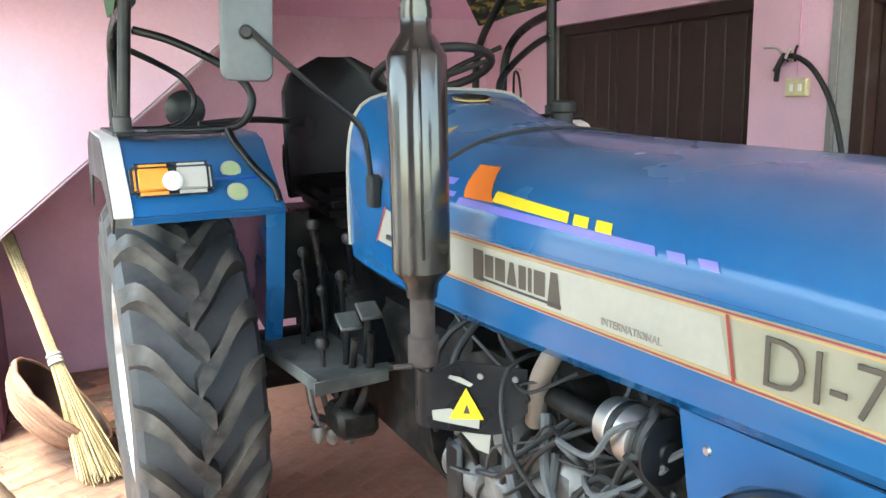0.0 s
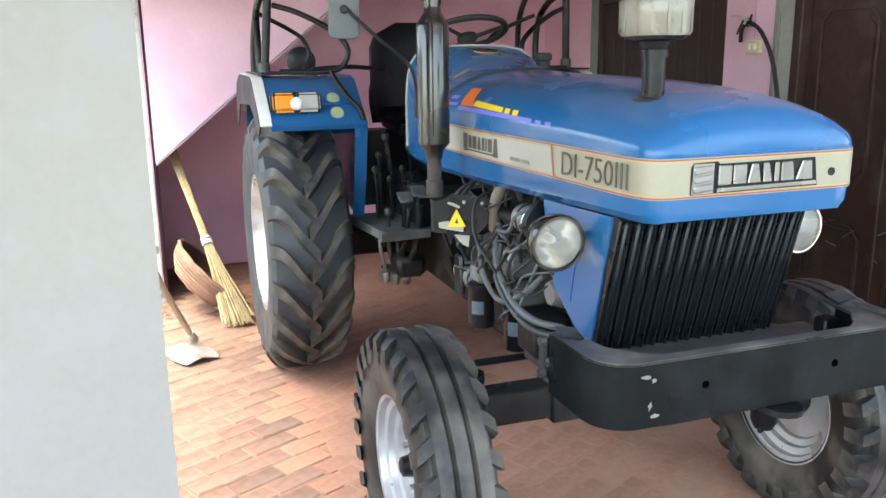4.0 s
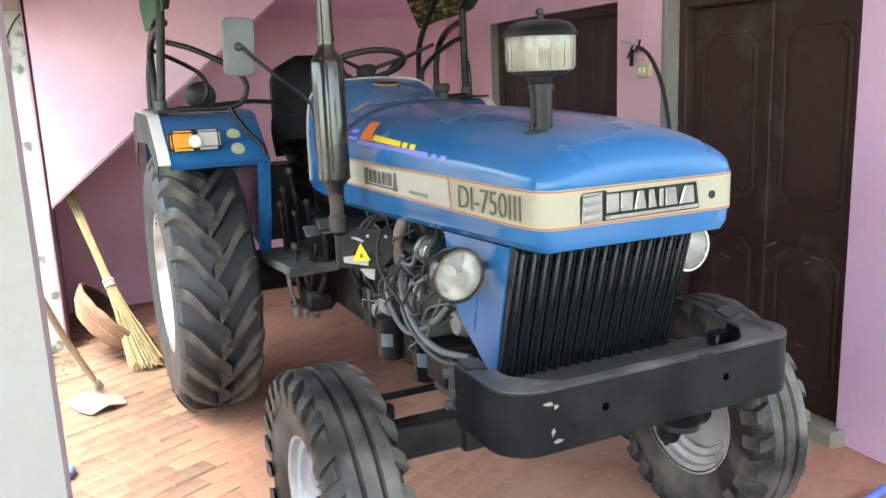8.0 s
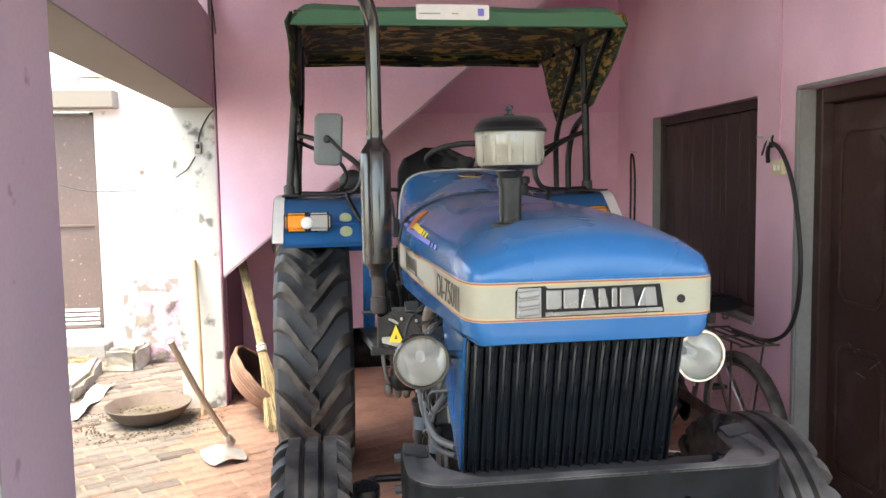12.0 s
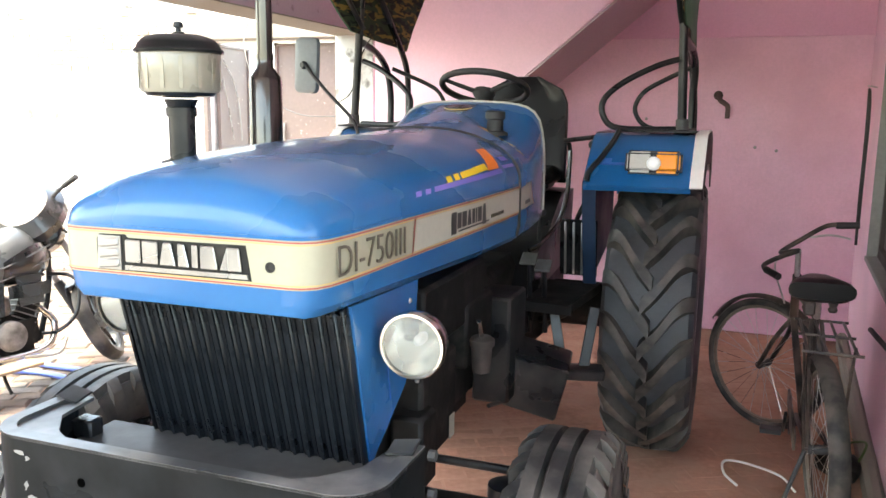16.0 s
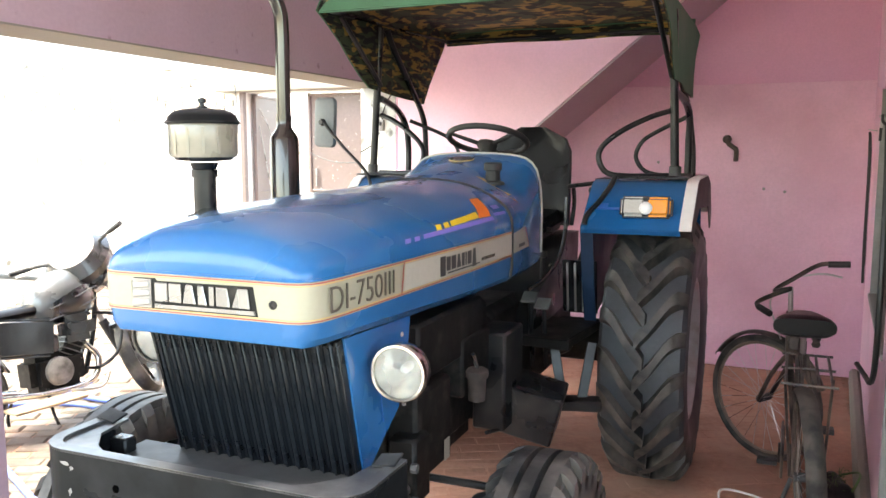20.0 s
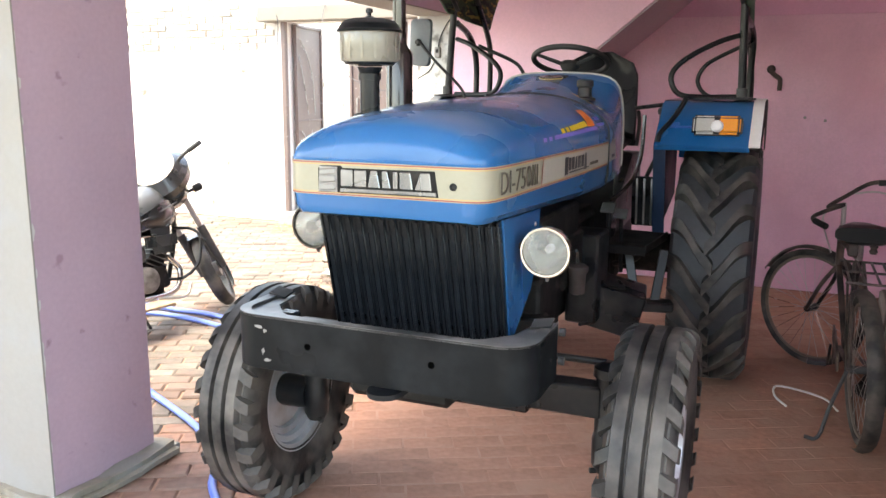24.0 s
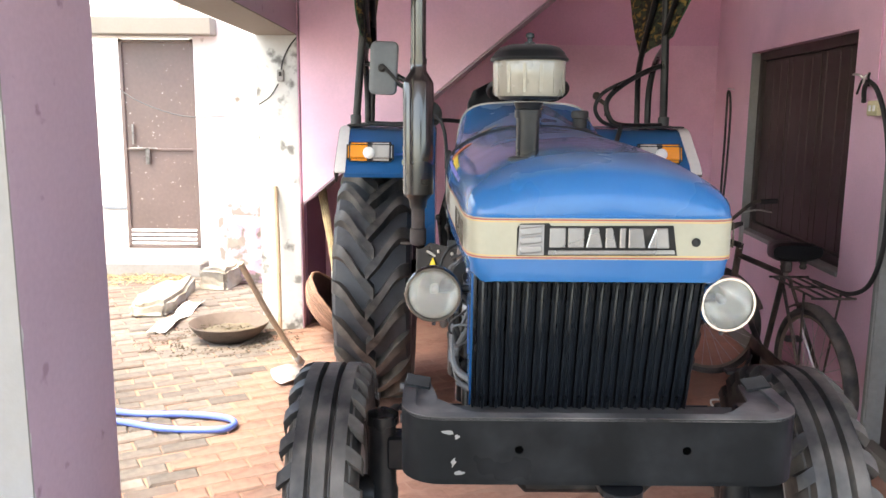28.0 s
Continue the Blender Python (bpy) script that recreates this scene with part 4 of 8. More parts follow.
def tyre_rear(name, parent, x, side):
    R, W = 0.69, 0.40
    bm = BM()
    prof = [(-0.175, 0.36), (-0.195, 0.40), (-0.205, 0.50), (-0.200, 0.585), (-0.180, 0.615), (-0.12, 0.628), (0.0, 0.633), (0.12, 0.628), (0.180, 0.615), (0.200, 0.585), (0.205, 0.50), (0.195, 0.40), (0.175, 0.36)]
    lathe(bm, (0, 0, 0), (1, 0, 0), prof, 64, cap=False)
    ob = part(name, bm, TYRECASE, parent, "deep-lugged black tractor tyre, dusty", angle=30)
    ob.matrix_local = pose(x, RY, 0.69)
    lugs = 21
    for s in (-1, 1):
        bm = BM()
        rings = []
        for j in range(11):
            t = j / 10
            u = s * (-0.022 + 0.222 * t)                       # across the tread
            ang = -0.36 * t ** 0.72 + 0.032 * math.sin(2 * math.pi * t)
            drop = 0.0 if t < 0.72 else (t - 0.72) / 0.28
            top = R - 0.004 * abs(u) / 0.2 - 0.075 * drop ** 1.6
            low = 0.618 - 0.055 * drop ** 1.4
            half = (0.037 - 0.004 * math.sin(math.pi * t) + 0.010 * max(0.0, t - 0.7) + 0.020 * max(0.0, 0.25 - t)) / R
            rings.append([(u, -math.sin(ang + da) * r, math.cos(ang + da) * r) for da, r in ((-half * 1.3, low), (-half * 0.88, top), (half * 0.88, top), (half * 1.3, low))])
        lug = part("tread_lug", rings_to_mesh(bm, rings), TYRE, parent, angle=30)
        for k in range(lugs):
            o = lug if k == 0 else lug.copy()
            if k:
                scene.collection.objects.link(o)
            o.matrix_local = pose(x, RY, 0.69) @ Matrix.Rotation(2 * math.pi * (k + (0.5 if s > 0 else 0)) / lugs, 4, "X")
    return ob


def tyre_front(name, parent, x, y, z):
    R = 0.425
    bm = BM()
    prof = [(-0.085, 0.225), (-0.100, 0.27), (-0.108, 0.33), (-0.104, 0.375), (-0.088, 0.400)]
    for c in (-0.056, 0.0, 0.056):
        prof += [(c - 0.026, 0.400), (c - 0.019, R), (c + 0.019, R), (c + 0.026, 0.400)]
    prof += [(0.088, 0.400), (0.104, 0.375), (0.108, 0.33), (0.100, 0.27), (0.085, 0.225)]
    lathe(bm, (0, 0, 0), (1, 0, 0), prof, 64, cap=False)
    ob = part(name, bm, TYRE, parent, "ribbed black front tyre, dusty", angle=30)
    ob.matrix_local = pose(x, y, z)
    for s in (-1, 1):
        rings = []
        for u, top, low in ((0.074, R + 0.001, 0.395), (0.096, R - 0.004, 0.388), (0.118, 0.402, 0.365), (0.119, 0.345, 0.325)):
            rings.append([(s * u, -math.sin(da + (u - 0.076) * 1.5) * r, math.cos(da + (u - 0.076) * 1.5) * r) for da, r in ((-0.066, low), (-0.050, top), (0.050, top), (0.066, low))])
        lug = part("tread_block", rings_to_mesh(BM(), rings), TYRE, parent, angle=30)
        for k in range(26):
            o = lug if k == 0 else lug.copy()
            if k:
                scene.collection.objects.link(o)
            o.matrix_local = pose(x, y, z) @ Matrix.Rotation(2 * math.pi * (k + (0.5 if s > 0 else 0)) / 26, 4, "X")
    return ob


for side in (1, -1):
    x = side * 0.755
    rim = part("rear_wheel", lathe(BM(), (x, RY, 0.69), (side, 0, 0), [(-0.18, 0.375), (-0.17, 0.35), (-0.12, 0.33), (-0.02, 0.325), (0.06, 0.33), (0.15, 0.35), (0.172, 0.372), (0.180, 0.372), (0.178, 0.345),
                                                                     (0.10, 0.31), (0.03, 0.29), (0.02, 0.22), (0.05, 0.17), (0.05, 0.06), (0.03, 0.05)], 48, cap=True), RIM, tractor, "silver rear wheel")
    tyre_rear("tyre", rim, x, side)
    part("hub", lathe(BM(), (x, RY, 0.69), (side, 0, 0), [(0.03, 0.11), (0.07, 0.105), (0.08, 0.07), (0.14, 0.06), (0.145, 0.04)], 20), BLACK, rim)
    for k in range(8):
        a = 2 * math.pi * k / 8
        p = Vector((x + side * 0.05, RY + math.cos(a) * 0.135, 0.69 + math.sin(a) * 0.135))
        part("wheel_bolt", add_cyl(BM(), p, p + Vector((side * 0.022, 0, 0)), 0.012, 0.011, 6), STEEL, rim)

FY, FZ = -2.10, 0.43
for side in (1, -1):
    x = side * 0.730
    rim = part("front_wheel", lathe(BM(), (x, FY, FZ), (side, 0, 0), [(0.012, 0.06), (-0.006, 0.06), (-0.006, 0.125), (-0.010, 0.150), (-0.026, 0.156), (-0.032, 0.178), (-0.050, 0.184), (-0.056, 0.206), (-0.076, 0.212), (-0.082, 0.236), (-0.088, 0.238), (-0.09, 0.232), (-0.088, 0.245), (0.0, 0.21), (0.088, 0.245), (0.088, 0.236), (0.080, 0.215), (0.060, 0.208), (0.054, 0.188),
                                                                     (0.034, 0.182), (0.028, 0.160), (0.008, 0.154), (0.002, 0.128), (0.012, 0.10), (0.013, 0.06)], 44), RIM, tractor, "silver front wheel")
    tyre_front("tyre", rim, x, FY, FZ)
    part("hub", lathe(BM(), (x, FY, FZ), (side, 0, 0), [(-0.13, 0.06), (-0.02, 0.066), (0.022, 0.052), (0.030, 0.036), (0.062, 0.030), (0.068, 0.018)], 18), BLACK, rim)
    for k in range(6):
        a = 2 * math.pi * (k + 0.5) / 6
        p = Vector((x + side * 0.010, FY + math.cos(a) * 0.075, FZ + math.sin(a) * 0.075))
        part("wheel_bolt", add_cyl(BM(), p, p + Vector((side * 0.028, 0, 0)), 0.010, 0.009, 6), STEEL, rim)
    # stub axle, king pin and steering arm
    pin = part("king_pin", lathe(BM(), (side * 0.575, FY, 0.33), (0, 0, 1), [(0, 0.034), (0.03, 0.048), (0.12, 0.050), (0.14, 0.044), (0.34, 0.044), (0.345, 0.054), (0.375, 0.052), (0.39, 0.022)], 16), BLACK, tractor)
    part("stub_axle", add_cyl(BM(), (side * 0.57, FY, FZ), (side * 0.70, FY, FZ), 0.036, 0.045, 14), BLACK, pin)
    part("steering_arm", add_tube(BM(), [(side * 0.575, FY, 0.66), (side * 0.56, FY + 0.10, 0.665), (side * 0.54, FY + 0.19, 0.655)], 0.017, 8, flat=0.7), BLACK, pin)
    part("lower_pin", add_tube(BM(), [(side * 0.575, FY, 0.345), (side * 0.555, FY - 0.02, 0.338), (side * 0.53, FY - 0.035, 0.338)], 0.010, 8), BLACK, pin)
    part("axle_tube", add_box(BM(), (side * 0.43, FY, 0.585), (0.26, 0.090, 0.110), 0.008), BLACK, tractor)
part("axle_beam", add_box(BM(), (0, FY, 0.583), (0.62, 0.115, 0.140), 0.010), BLACK, tractor, "black box-section front axle")
for k in range(-3, 4):
    part("axle_bolt", add_cyl(BM(), (k * 0.085, FY - 0.058, 0.585), (k * 0.085, FY - 0.072, 0.585), 0.011, None, 6), DUSTY, tractor)
part("tie_rod", add_cyl(BM(), (-0.53, FY + 0.19, 0.655), (0.53, FY + 0.19, 0.655), 0.013, None, 10), BLACK, tractor)


def bumper_path(off, back):
    r = 0.10 + off
    pts = [(0.485 + off, back), (0.485 + off, -2.65)]
    pts += round_corner((0.385, -2.65), r, 0, -90, 8)
    return pts + [(-x, y) for x, y in pts[::-1]]


outer, inner = bumper_path(0.0, -2.47), bumper_path(-0.012, -2.47)
rings = [[(a[0], a[1], 0.783), (b[0], b[1], 0.783), (b[0], b[1], 0.944), (a[0], a[1], 0.944)] for a, b in zip(outer, inner)]
bumper = part("bumper", rings_to_mesh(BM(), rings), BLACKBUMP, tractor, "charcoal wrap-round front bumper with chipped paint", angle=30)
for z in (0.944, 0.783):
    o2, i2 = bumper_path(0.0, -2.47), bumper_path(-0.034, -2.47)
    rings = [[(a[0], a[1], z - 0.006), (b[0], b[1], z - 0.006), (b[0], b[1], z + 0.002), (a[0], a[1], z + 0.002)] for a, b in zip(o2, i2)]
    part("flange", rings_to_mesh(BM(), rings), BUMPERTOP if z > 0.9 else BLACKBUMP, bumper)
# No real holes: matt black discs carry their shade as colour.
for x in (-0.2, 0.2):
    part("bolt_hole", lathe(BM(), (x, -2.7502, 0.866), (0, -1, 0), [(0, 0.0105), (0.0015, 0.010), (0.0016, 0.003)], 16), HOLE, bumper)
for side in (1, -1):
    part("corner_plate", add_prism(BM(), [(side * 0.250, -2.722), (side * 0.390, -2.718), (side * 0.445, -2.695), (side * 0.474, -2.64), (side * 0.474, -2.475), (side * 0.415, -2.475), (side * 0.395, -2.60), (side * 0.33, -2.675)], "z", 0.929, 0.9375), BUMPERTOP, bumper, "bumper corner plate, dust and sheen in its colour")
    part("bent_lip", add_box(BM(), (side * 0.448, -2.505, 0.951), (0.066, 0.060, 0.007), 0.003, pose(0, 0, 0, 12, -10 * side, 0)), BLACKBUMP, bumper)
    part("side_bracket", add_box(BM(), (side * 0.440, -2.475, 0.835), (0.06, 0.05, 0.09), 0.006), BLACK, bumper)
    for dz in (-0.05, 0.04):
        part("bolt", add_cyl(BM(), (side * 0.483, -2.44, 0.872 + dz), (side * 0.500, -2.44, 0.872 + dz), 0.013, None, 6), DUSTY, bumper)
for c, s, rz in (((-0.372, -2.7508, 0.908), (0.030, 0.002, 0.009), 14), ((-0.348, -2.7508, 0.897), (0.014, 0.002, 0.010), -20), ((-0.356, -2.7508, 0.832), (0.009, 0.002, 0.026), 10), ((-0.342, -2.7508, 0.806), (0.028, 0.002, 0.009), -12)):
    bm = BM()
    bmesh.ops.create_circle(bm, cap_ends=True, radius=0.5, segments=9, matrix=Matrix.Translation(c) @ pose(0, 0, 0, 90, rz, 0) @ Matrix.Diagonal((s[0], s[2], 1, 1)))
    for v in bm.verts:
        v.co.x += random.uniform(-0.003, 0.003)
        v.co.z += random.uniform(-0.003, 0.003)
    part("paint_chip", thicken(bm, 0.0012), CHIP, bumper, smooth=False)
part("front_support", add_box(BM(), (0, -2.55, 0.822), (0.90, 0.36, 0.030), 0.008), DUSTY, tractor, "dusty black front support plate")
part("front_support", add_box(BM(), (0, -2.30, 0.735), (0.36, 0.50, 0.17), 0.02), GRIME, tractor)
part("weight_bracket", add_box(BM(), (0, -2.66, 0.80), (0.26, 0.10, 0.05), 0.008), BLACK, tractor)
hook = BM()
outl = round_corner((0.05, -2.74), 0.052, 180, 360, 8) + [(0.11, -2.62), (-0.01, -2.62)]
add_prism(hook, outl, "z", 0.752, 0.768)
hk = part("tow_plate", hook, BLACK, tractor)
part("tow_hole", lathe(BM(), (0.05, -2.748, 0.7515), (0, 0, -1), [(0, 0.022), (0.0015, 0.020), (0.002, 0.012)], 16), RUST, hk)

# ---- engine and gearbox ----
engine = part("engine", add_box(BM(), (0, -1.62, 0.86), (0.40, 1.15, 0.50), 0.03), GRIME, tractor, "oily black diesel engine block")
part("sump", add_box(BM(), (0, -1.62, 0.575), (0.30, 1.00, 0.12), 0.03), GRIME, engine)
part("cylinder_head", add_box(BM(), (-0.01, -1.55, 1.14), (0.34, 0.95, 0.14), 0.02), GRIME, engine)
part("radiator", add_box(BM(), (0, -2.25, 1.03), (0.52, 0.09, 0.40), 0.01), BLACK, engine)
part("fan_shroud", lathe(BM(), (0, -2.19, 1.03), (0, 1, 0), [(0, 0.22), (0.08, 0.20), (0.08, 0.03)], 24), BLACK, engine)
for k in range(9):
    part("head_bolt", add_cyl(BM(), (-0.155, -1.96 + 0.10 * k, 1.20), (-0.155, -1.96 + 0.10 * k, 1.225), 0.011, None, 6), CASTING, engine)
for k in range(4):
    y = -1.92 + 0.21 * k
    part("port", add_cyl(BM(), (-0.16, y, 1.11), (-0.255, y, 1.11), 0.034, 0.030, 12), GRIME, engine)
    part("injector", add_cyl(BM(), (-0.19, y + 0.06, 1.15), (-0.235, y + 0.05, 1.235), 0.012, 0.009, 8), CASTING, engine)
    part("fuel_pipe", add_tube(BM(), [(-0.235, y + 0.05, 1.23), (-0.26, y + 0.04, 1.16), (-0.265, -1.72 + 0.02 * k, 1.05), (-0.25, -1.70 + 0.02 * k, 0.98)], 0.005, 6), DUSTY, engine)
part("exhaust_manifold", add_tube(BM(), [(-0.255, -1.94, 1.11), (-0.285, -1.82, 1.115), (-0.295, -1.62, 1.12), (-0.34, -1.52, 1.10), (-0.42, -1.50, 1.08), (-0.478, -1.528, 1.07)], 0.022, 12), GRIME, engine, "sooty exhaust manifold")
part("intake_pipe", add_tube(BM(), [(-0.27, -1.73, 1.28), (-0.30, -1.73, 1.22), (-0.315, -1.70, 1.15), (-0.30, -1.66, 1.05)], 0.021, 12), PIPEBROWN, engine, "brown breather pipe")
# heat shield under the silencer with its warning triangle
sh = BM()
rows = []
along = Vector((0.707, -0.707, 0))                # the shield's run, from its curled end inwards
out = Vector((-0.707, -0.707, 0))
for j in range(6):
    v = j / 5
    row = []
    for i in range(17):
        u = i / 16
        d = 0.285 * u
        curl = max(0.0, 1 - u / 0.28)
        low = 1.028 + 0.055 * max(0.0, (u - 0.72) / 0.28) ** 2.2
        top = 1.182 - 0.035 * math.sin(math.pi * min(1, u / 0.5)) * (1 if u < 0.5 else 0) - 0.012 * u
        p = Vector((-0.535, -1.482, 0)) + along * (d + 0.03 * curl ** 2) - out * 0.075 * curl ** 1.8
        row.append((p.x, p.y, low + (top - low) * v))
    rows.append(row)
rings_to_mesh(sh, rows, closed=False)
shield = part("heat_shield", thicken(sh, 0.004), BLACK, tractor, "black heat shield with a yellow warning triangle")


def on_shield(name, c, outline, off, material, label=""):
    """A flat sticker on the shield, its outline in metres along it and up, round the point c."""
    bm = BM()
    add_prism(bm, outline, "y", 0.0, 0.0016)
    ob = part(name, bm, material, shield, label, smooth=False)
    ob.matrix_local = Matrix.Translation(Vector(c) + out * off) @ pose(0, 0, 0, 0, 0, -45)
    return ob


on_shield("warning_triangle", (-0.412, -1.590, 1.085), [(-0.036, -0.030), (0.036, -0.024), (0.0, 0.038)], 0.016, YELLOW, "yellow warning triangle")
on_shield("warning_mark", (-0.412, -1.590, 1.078), [(-0.006, -0.008), (0.008, -0.007), (0.002, 0.012)], 0.0175, INKBROWN)
on_shield("torn_label", (-0.428, -1.574, 1.060), [(-0.048, -0.012), (0.048, -0.020), (0.05, 0.006), (0.02, 0.004), (-0.012, 0.016), (-0.05, 0.008)], 0.014, PALE, "torn white label")
on_shield("torn_label", (-0.420, -1.582, 1.136), [(-0.026, 0.004), (0.020, -0.010), (0.026, -0.004), (0.0, 0.008), (-0.022, 0.010)], 0.015, PALE)
on_shield("torn_label", (-0.40, -1.602, 1.015), [(-0.035, 0.015), (0.030, 0.013), (0.026, -0.030), (0.0, -0.022)], 0.006, PALE)
for dx in (0.03, 0.10):
    p = Vector((-0.412, -1.590, 1.150)) + along * dx + out * 0.014
    part("screw", lathe(BM(), p, out, [(0, 0.007), (0.004, 0.006)], 10), STEEL, shield)
# oil and fuel filters, black canisters with pale labels
for (x, y, top, bot, r) in ((-0.315, -1.570, 0.835, 0.660, 0.050), (-0.292, -1.845, 0.820, 0.660, 0.048)):
    f = part("oil_filter", lathe(BM(), (x, y, bot), (0, 0, 1), [(0, r * 0.86), (0.006, r), (top - bot - 0.03, r), (top - bot - 0.026, r * 1.06), (top - bot - 0.008, r * 1.06), (top - bot, r * 0.8)], 24), BLACK, engine, "black canister filter")
    part("filter_head", add_box(BM(), (x + 0.03, y, top + 0.035), (0.12, 0.10, 0.07), 0.012), CASTING, f)
    lb = BM()
    rows = [[(x + math.cos(a) * (r + 0.0012), y + math.sin(a) * (r + 0.0012), z) for a in [radians(205 + 9 * i) for i in range(7)]] for z in (bot + 0.06, bot + 0.11)]
    part("filter_label", thicken(rings_to_mesh(lb, rows, closed=False), 0.0006), LABELBLUE, f)
# alternator, pulley and belt
alt = part("alternator", lathe(BM(), (-0.300, -1.895, 1.140), (0, -1, 0), [(0, 0.02), (0.008, 0.044), (0.042, 0.050), (0.046, 0.046), (0.062, 0.046), (0.066, 0.051), (0.10, 0.051), (0.108, 0.036), (0.115, 0.02)], 28), STEEL, engine, "silver alternator with a black band")
part("band", lathe(BM(), (-0.300, -1.939, 1.140), (0, -1, 0), [(0, 0.047), (0.002, 0.0495), (0.016, 0.0495), (0.018, 0.047)], 28), RUBBER, alt)
part("pulley", lathe(BM(), (-0.300, -2.012, 1.140), (0, -1, 0), [(0, 0.056), (0.006, 0.056), (0.012, 0.046), (0.018, 0.046), (0.024, 0.056), (0.030, 0.056), (0.034, 0.024), (0.040, 0.022)], 26), BLACK, alt)
part("crank_pulley", lathe(BM(), (-0.02, -2.15, 0.83), (0, -1, 0), [(0, 0.085), (0.008, 0.085), (0.016, 0.072), (0.024, 0.085), (0.032, 0.085), (0.034, 0.03)], 28), BLACK, engine)
part("fan_belt", add_tube(BM(), [(-0.349, -2.027, 1.14), (-0.325, -2.027, 1.19), (-0.27, -2.03, 1.18), (-0.06, -2.16, 0.91), (0.05, -2.167, 0.85), (0.03, -2.167, 0.76), (-0.05, -2.167, 0.75), (-0.335, -2.03, 1.10)], 0.009, 6, 5, True), RUBBER, engine)
part("starter", lathe(BM(), (-0.26, -1.25, 0.80), (0, -1, 0), [(0, 0.045), (0.01, 0.055), (0.18, 0.055), (0.19, 0.040), (0.24, 0.030)], 20), CASTING, engine)
part("injection_pump", add_box(BM(), (-0.255, -1.72, 0.955), (0.12, 0.20, 0.11), 0.02), CASTING, engine)
part("pump_governor", lathe(BM(), (-0.255, -1.60, 0.955), (0, 1, 0), [(0, 0.055), (0.05, 0.06), (0.10, 0.05), (0.12, 0.03)], 18), CASTING, engine)
part("water_pump", lathe(BM(), (-0.10, -2.10, 0.93), (-1, 0, 0), [(0, 0.07), (0.10, 0.065), (0.16, 0.05), (0.20, 0.036)], 18), CASTING, engine)
for pts, r, m in (([(-0.30, -2.06, 0.98), (-0.33, -1.98, 0.90), (-0.34, -1.80, 0.83), (-0.345, -1.66, 0.90), (-0.33, -1.60, 1.02)], 0.011, HOSEGREY),
                  ([(-0.29, -2.18, 0.84), (-0.335, -2.05, 0.835), (-0.345, -1.90, 0.87), (-0.335, -1.76, 0.97), (-0.30, -1.70, 1.08)], 0.012, HOSEGREY),
                  ([(-0.29, -2.19, 0.815), (-0.33, -2.06, 0.80), (-0.345, -1.92, 0.83), (-0.35, -1.80, 0.91), (-0.31, -1.75, 1.02)], 0.010, DUSTY),
                  ([(-0.26, -1.72, 1.02), (-0.33, -1.70, 1.00), (-0.345, -1.62, 0.93), (-0.32, -1.57, 0.87)], 0.008, RUBBER),
                  ([(-0.24, -1.88, 1.12), (-0.335, -1.84, 1.10), (-0.35, -1.74, 1.02), (-0.33, -1.66, 0.93), (-0.31, -1.60, 0.86)], 0.006, RUBBER),
                  ([(-0.28, -1.98, 1.10), (-0.34, -1.94, 1.04), (-0.345, -1.88, 0.95), (-0.31, -1.85, 0.87)], 0.006, DUSTY),
                  ([(-0.22, -2.02, 1.14), (-0.31, -2.02, 1.15), (-0.345, -1.98, 1.09), (-0.33, -1.95, 1.0)], 0.007, RUBBER),
                  ([(-0.25, -1.36, 1.19), (-0.33, -1.37, 1.10), (-0.35, -1.40, 0.98), (-0.30, -1.42, 0.86)], 0.009, RUBBER),
                  ([(-0.22, -1.30, 1.18), (-0.30, -1.27, 1.12), (-0.34, -1.22, 0.98), (-0.28, -1.16, 0.84)], 0.008, RUBBER),
                  ([(-0.21, -1.66, 1.20), (-0.36, -1.66, 1.17), (-0.40, -1.72, 1.05), (-0.36, -1.82, 0.93)], 0.005, RUBBER)):
    part("hose", add_tube(BM(), pts, r, 8), m, engine)
for c, s, m in (((-0.225, -2.02, 0.955), (0.09, 0.10, 0.10), GRIME), ((-0.25, -1.45, 0.93), (0.10, 0.14, 0.16), GRIME), ((-0.26, -1.98, 0.76), (0.12, 0.16, 0.14), GRIME),
                ((-0.315, -1.335, 0.80), (0.020, 0.075, 0.17), BLACK), ((-0.305, -2.02, 0.735), (0.012, 0.16, 0.14), DUSTY), ((0.23, -1.40, 0.92), (0.10, 0.30, 0.22), GRIME),
                ((0.235, -1.85, 0.80), (0.12, 0.30, 0.30), GRIME), ((0.27, -2.0, 0.72), (0.10, 0.12, 0.22), GRIME), ((0.22, -1.62, 1.06), (0.10, 0.60, 0.20), GRIME)):
    part("casting", add_box(BM(), c, s, 0.012), m, engine)
# loose wiring and thin pipes over the engine's side
wires = random.Random(21)
for k in range(16):
    y0, z0 = wires.uniform(-2.10, -1.62), wires.uniform(0.95, 1.20)
    pts = [(-0.285, y0, z0)]
    for _ in range(4):
        last = pts[-1]
        pts.append((wires.uniform(-0.365, -0.315), last[1] + wires.uniform(-0.02, 0.12), last[2] - wires.uniform(0.0, 0.10)))
    pts.append((-0.27, pts[-1][1] + 0.03, pts[-1][2] - 0.05))
    part("wire", add_tube(BM(), pts, wires.choice((0.003, 0.004, 0.006)), 7), wires.choice((RUBBER, RUBBER, RUBBER, HOSEGREY)), engine)
part("tag_plate", add_box(BM(), (0.302, -1.76, 0.70), (0.003, 0.045, 0.075), 0.001), PALE, engine, "small white tag", smooth=False)
sep = part("sediment_bowl", lathe(BM(), (0.315, -1.50, 0.79), (0, 0, 1), [(0, 0.012), (0.008, 0.032), (0.09, 0.036), (0.10, 0.044), (0.12, 0.044), (0.13, 0.03)], 18), RUST, engine, "brown fuel sediment bowl")
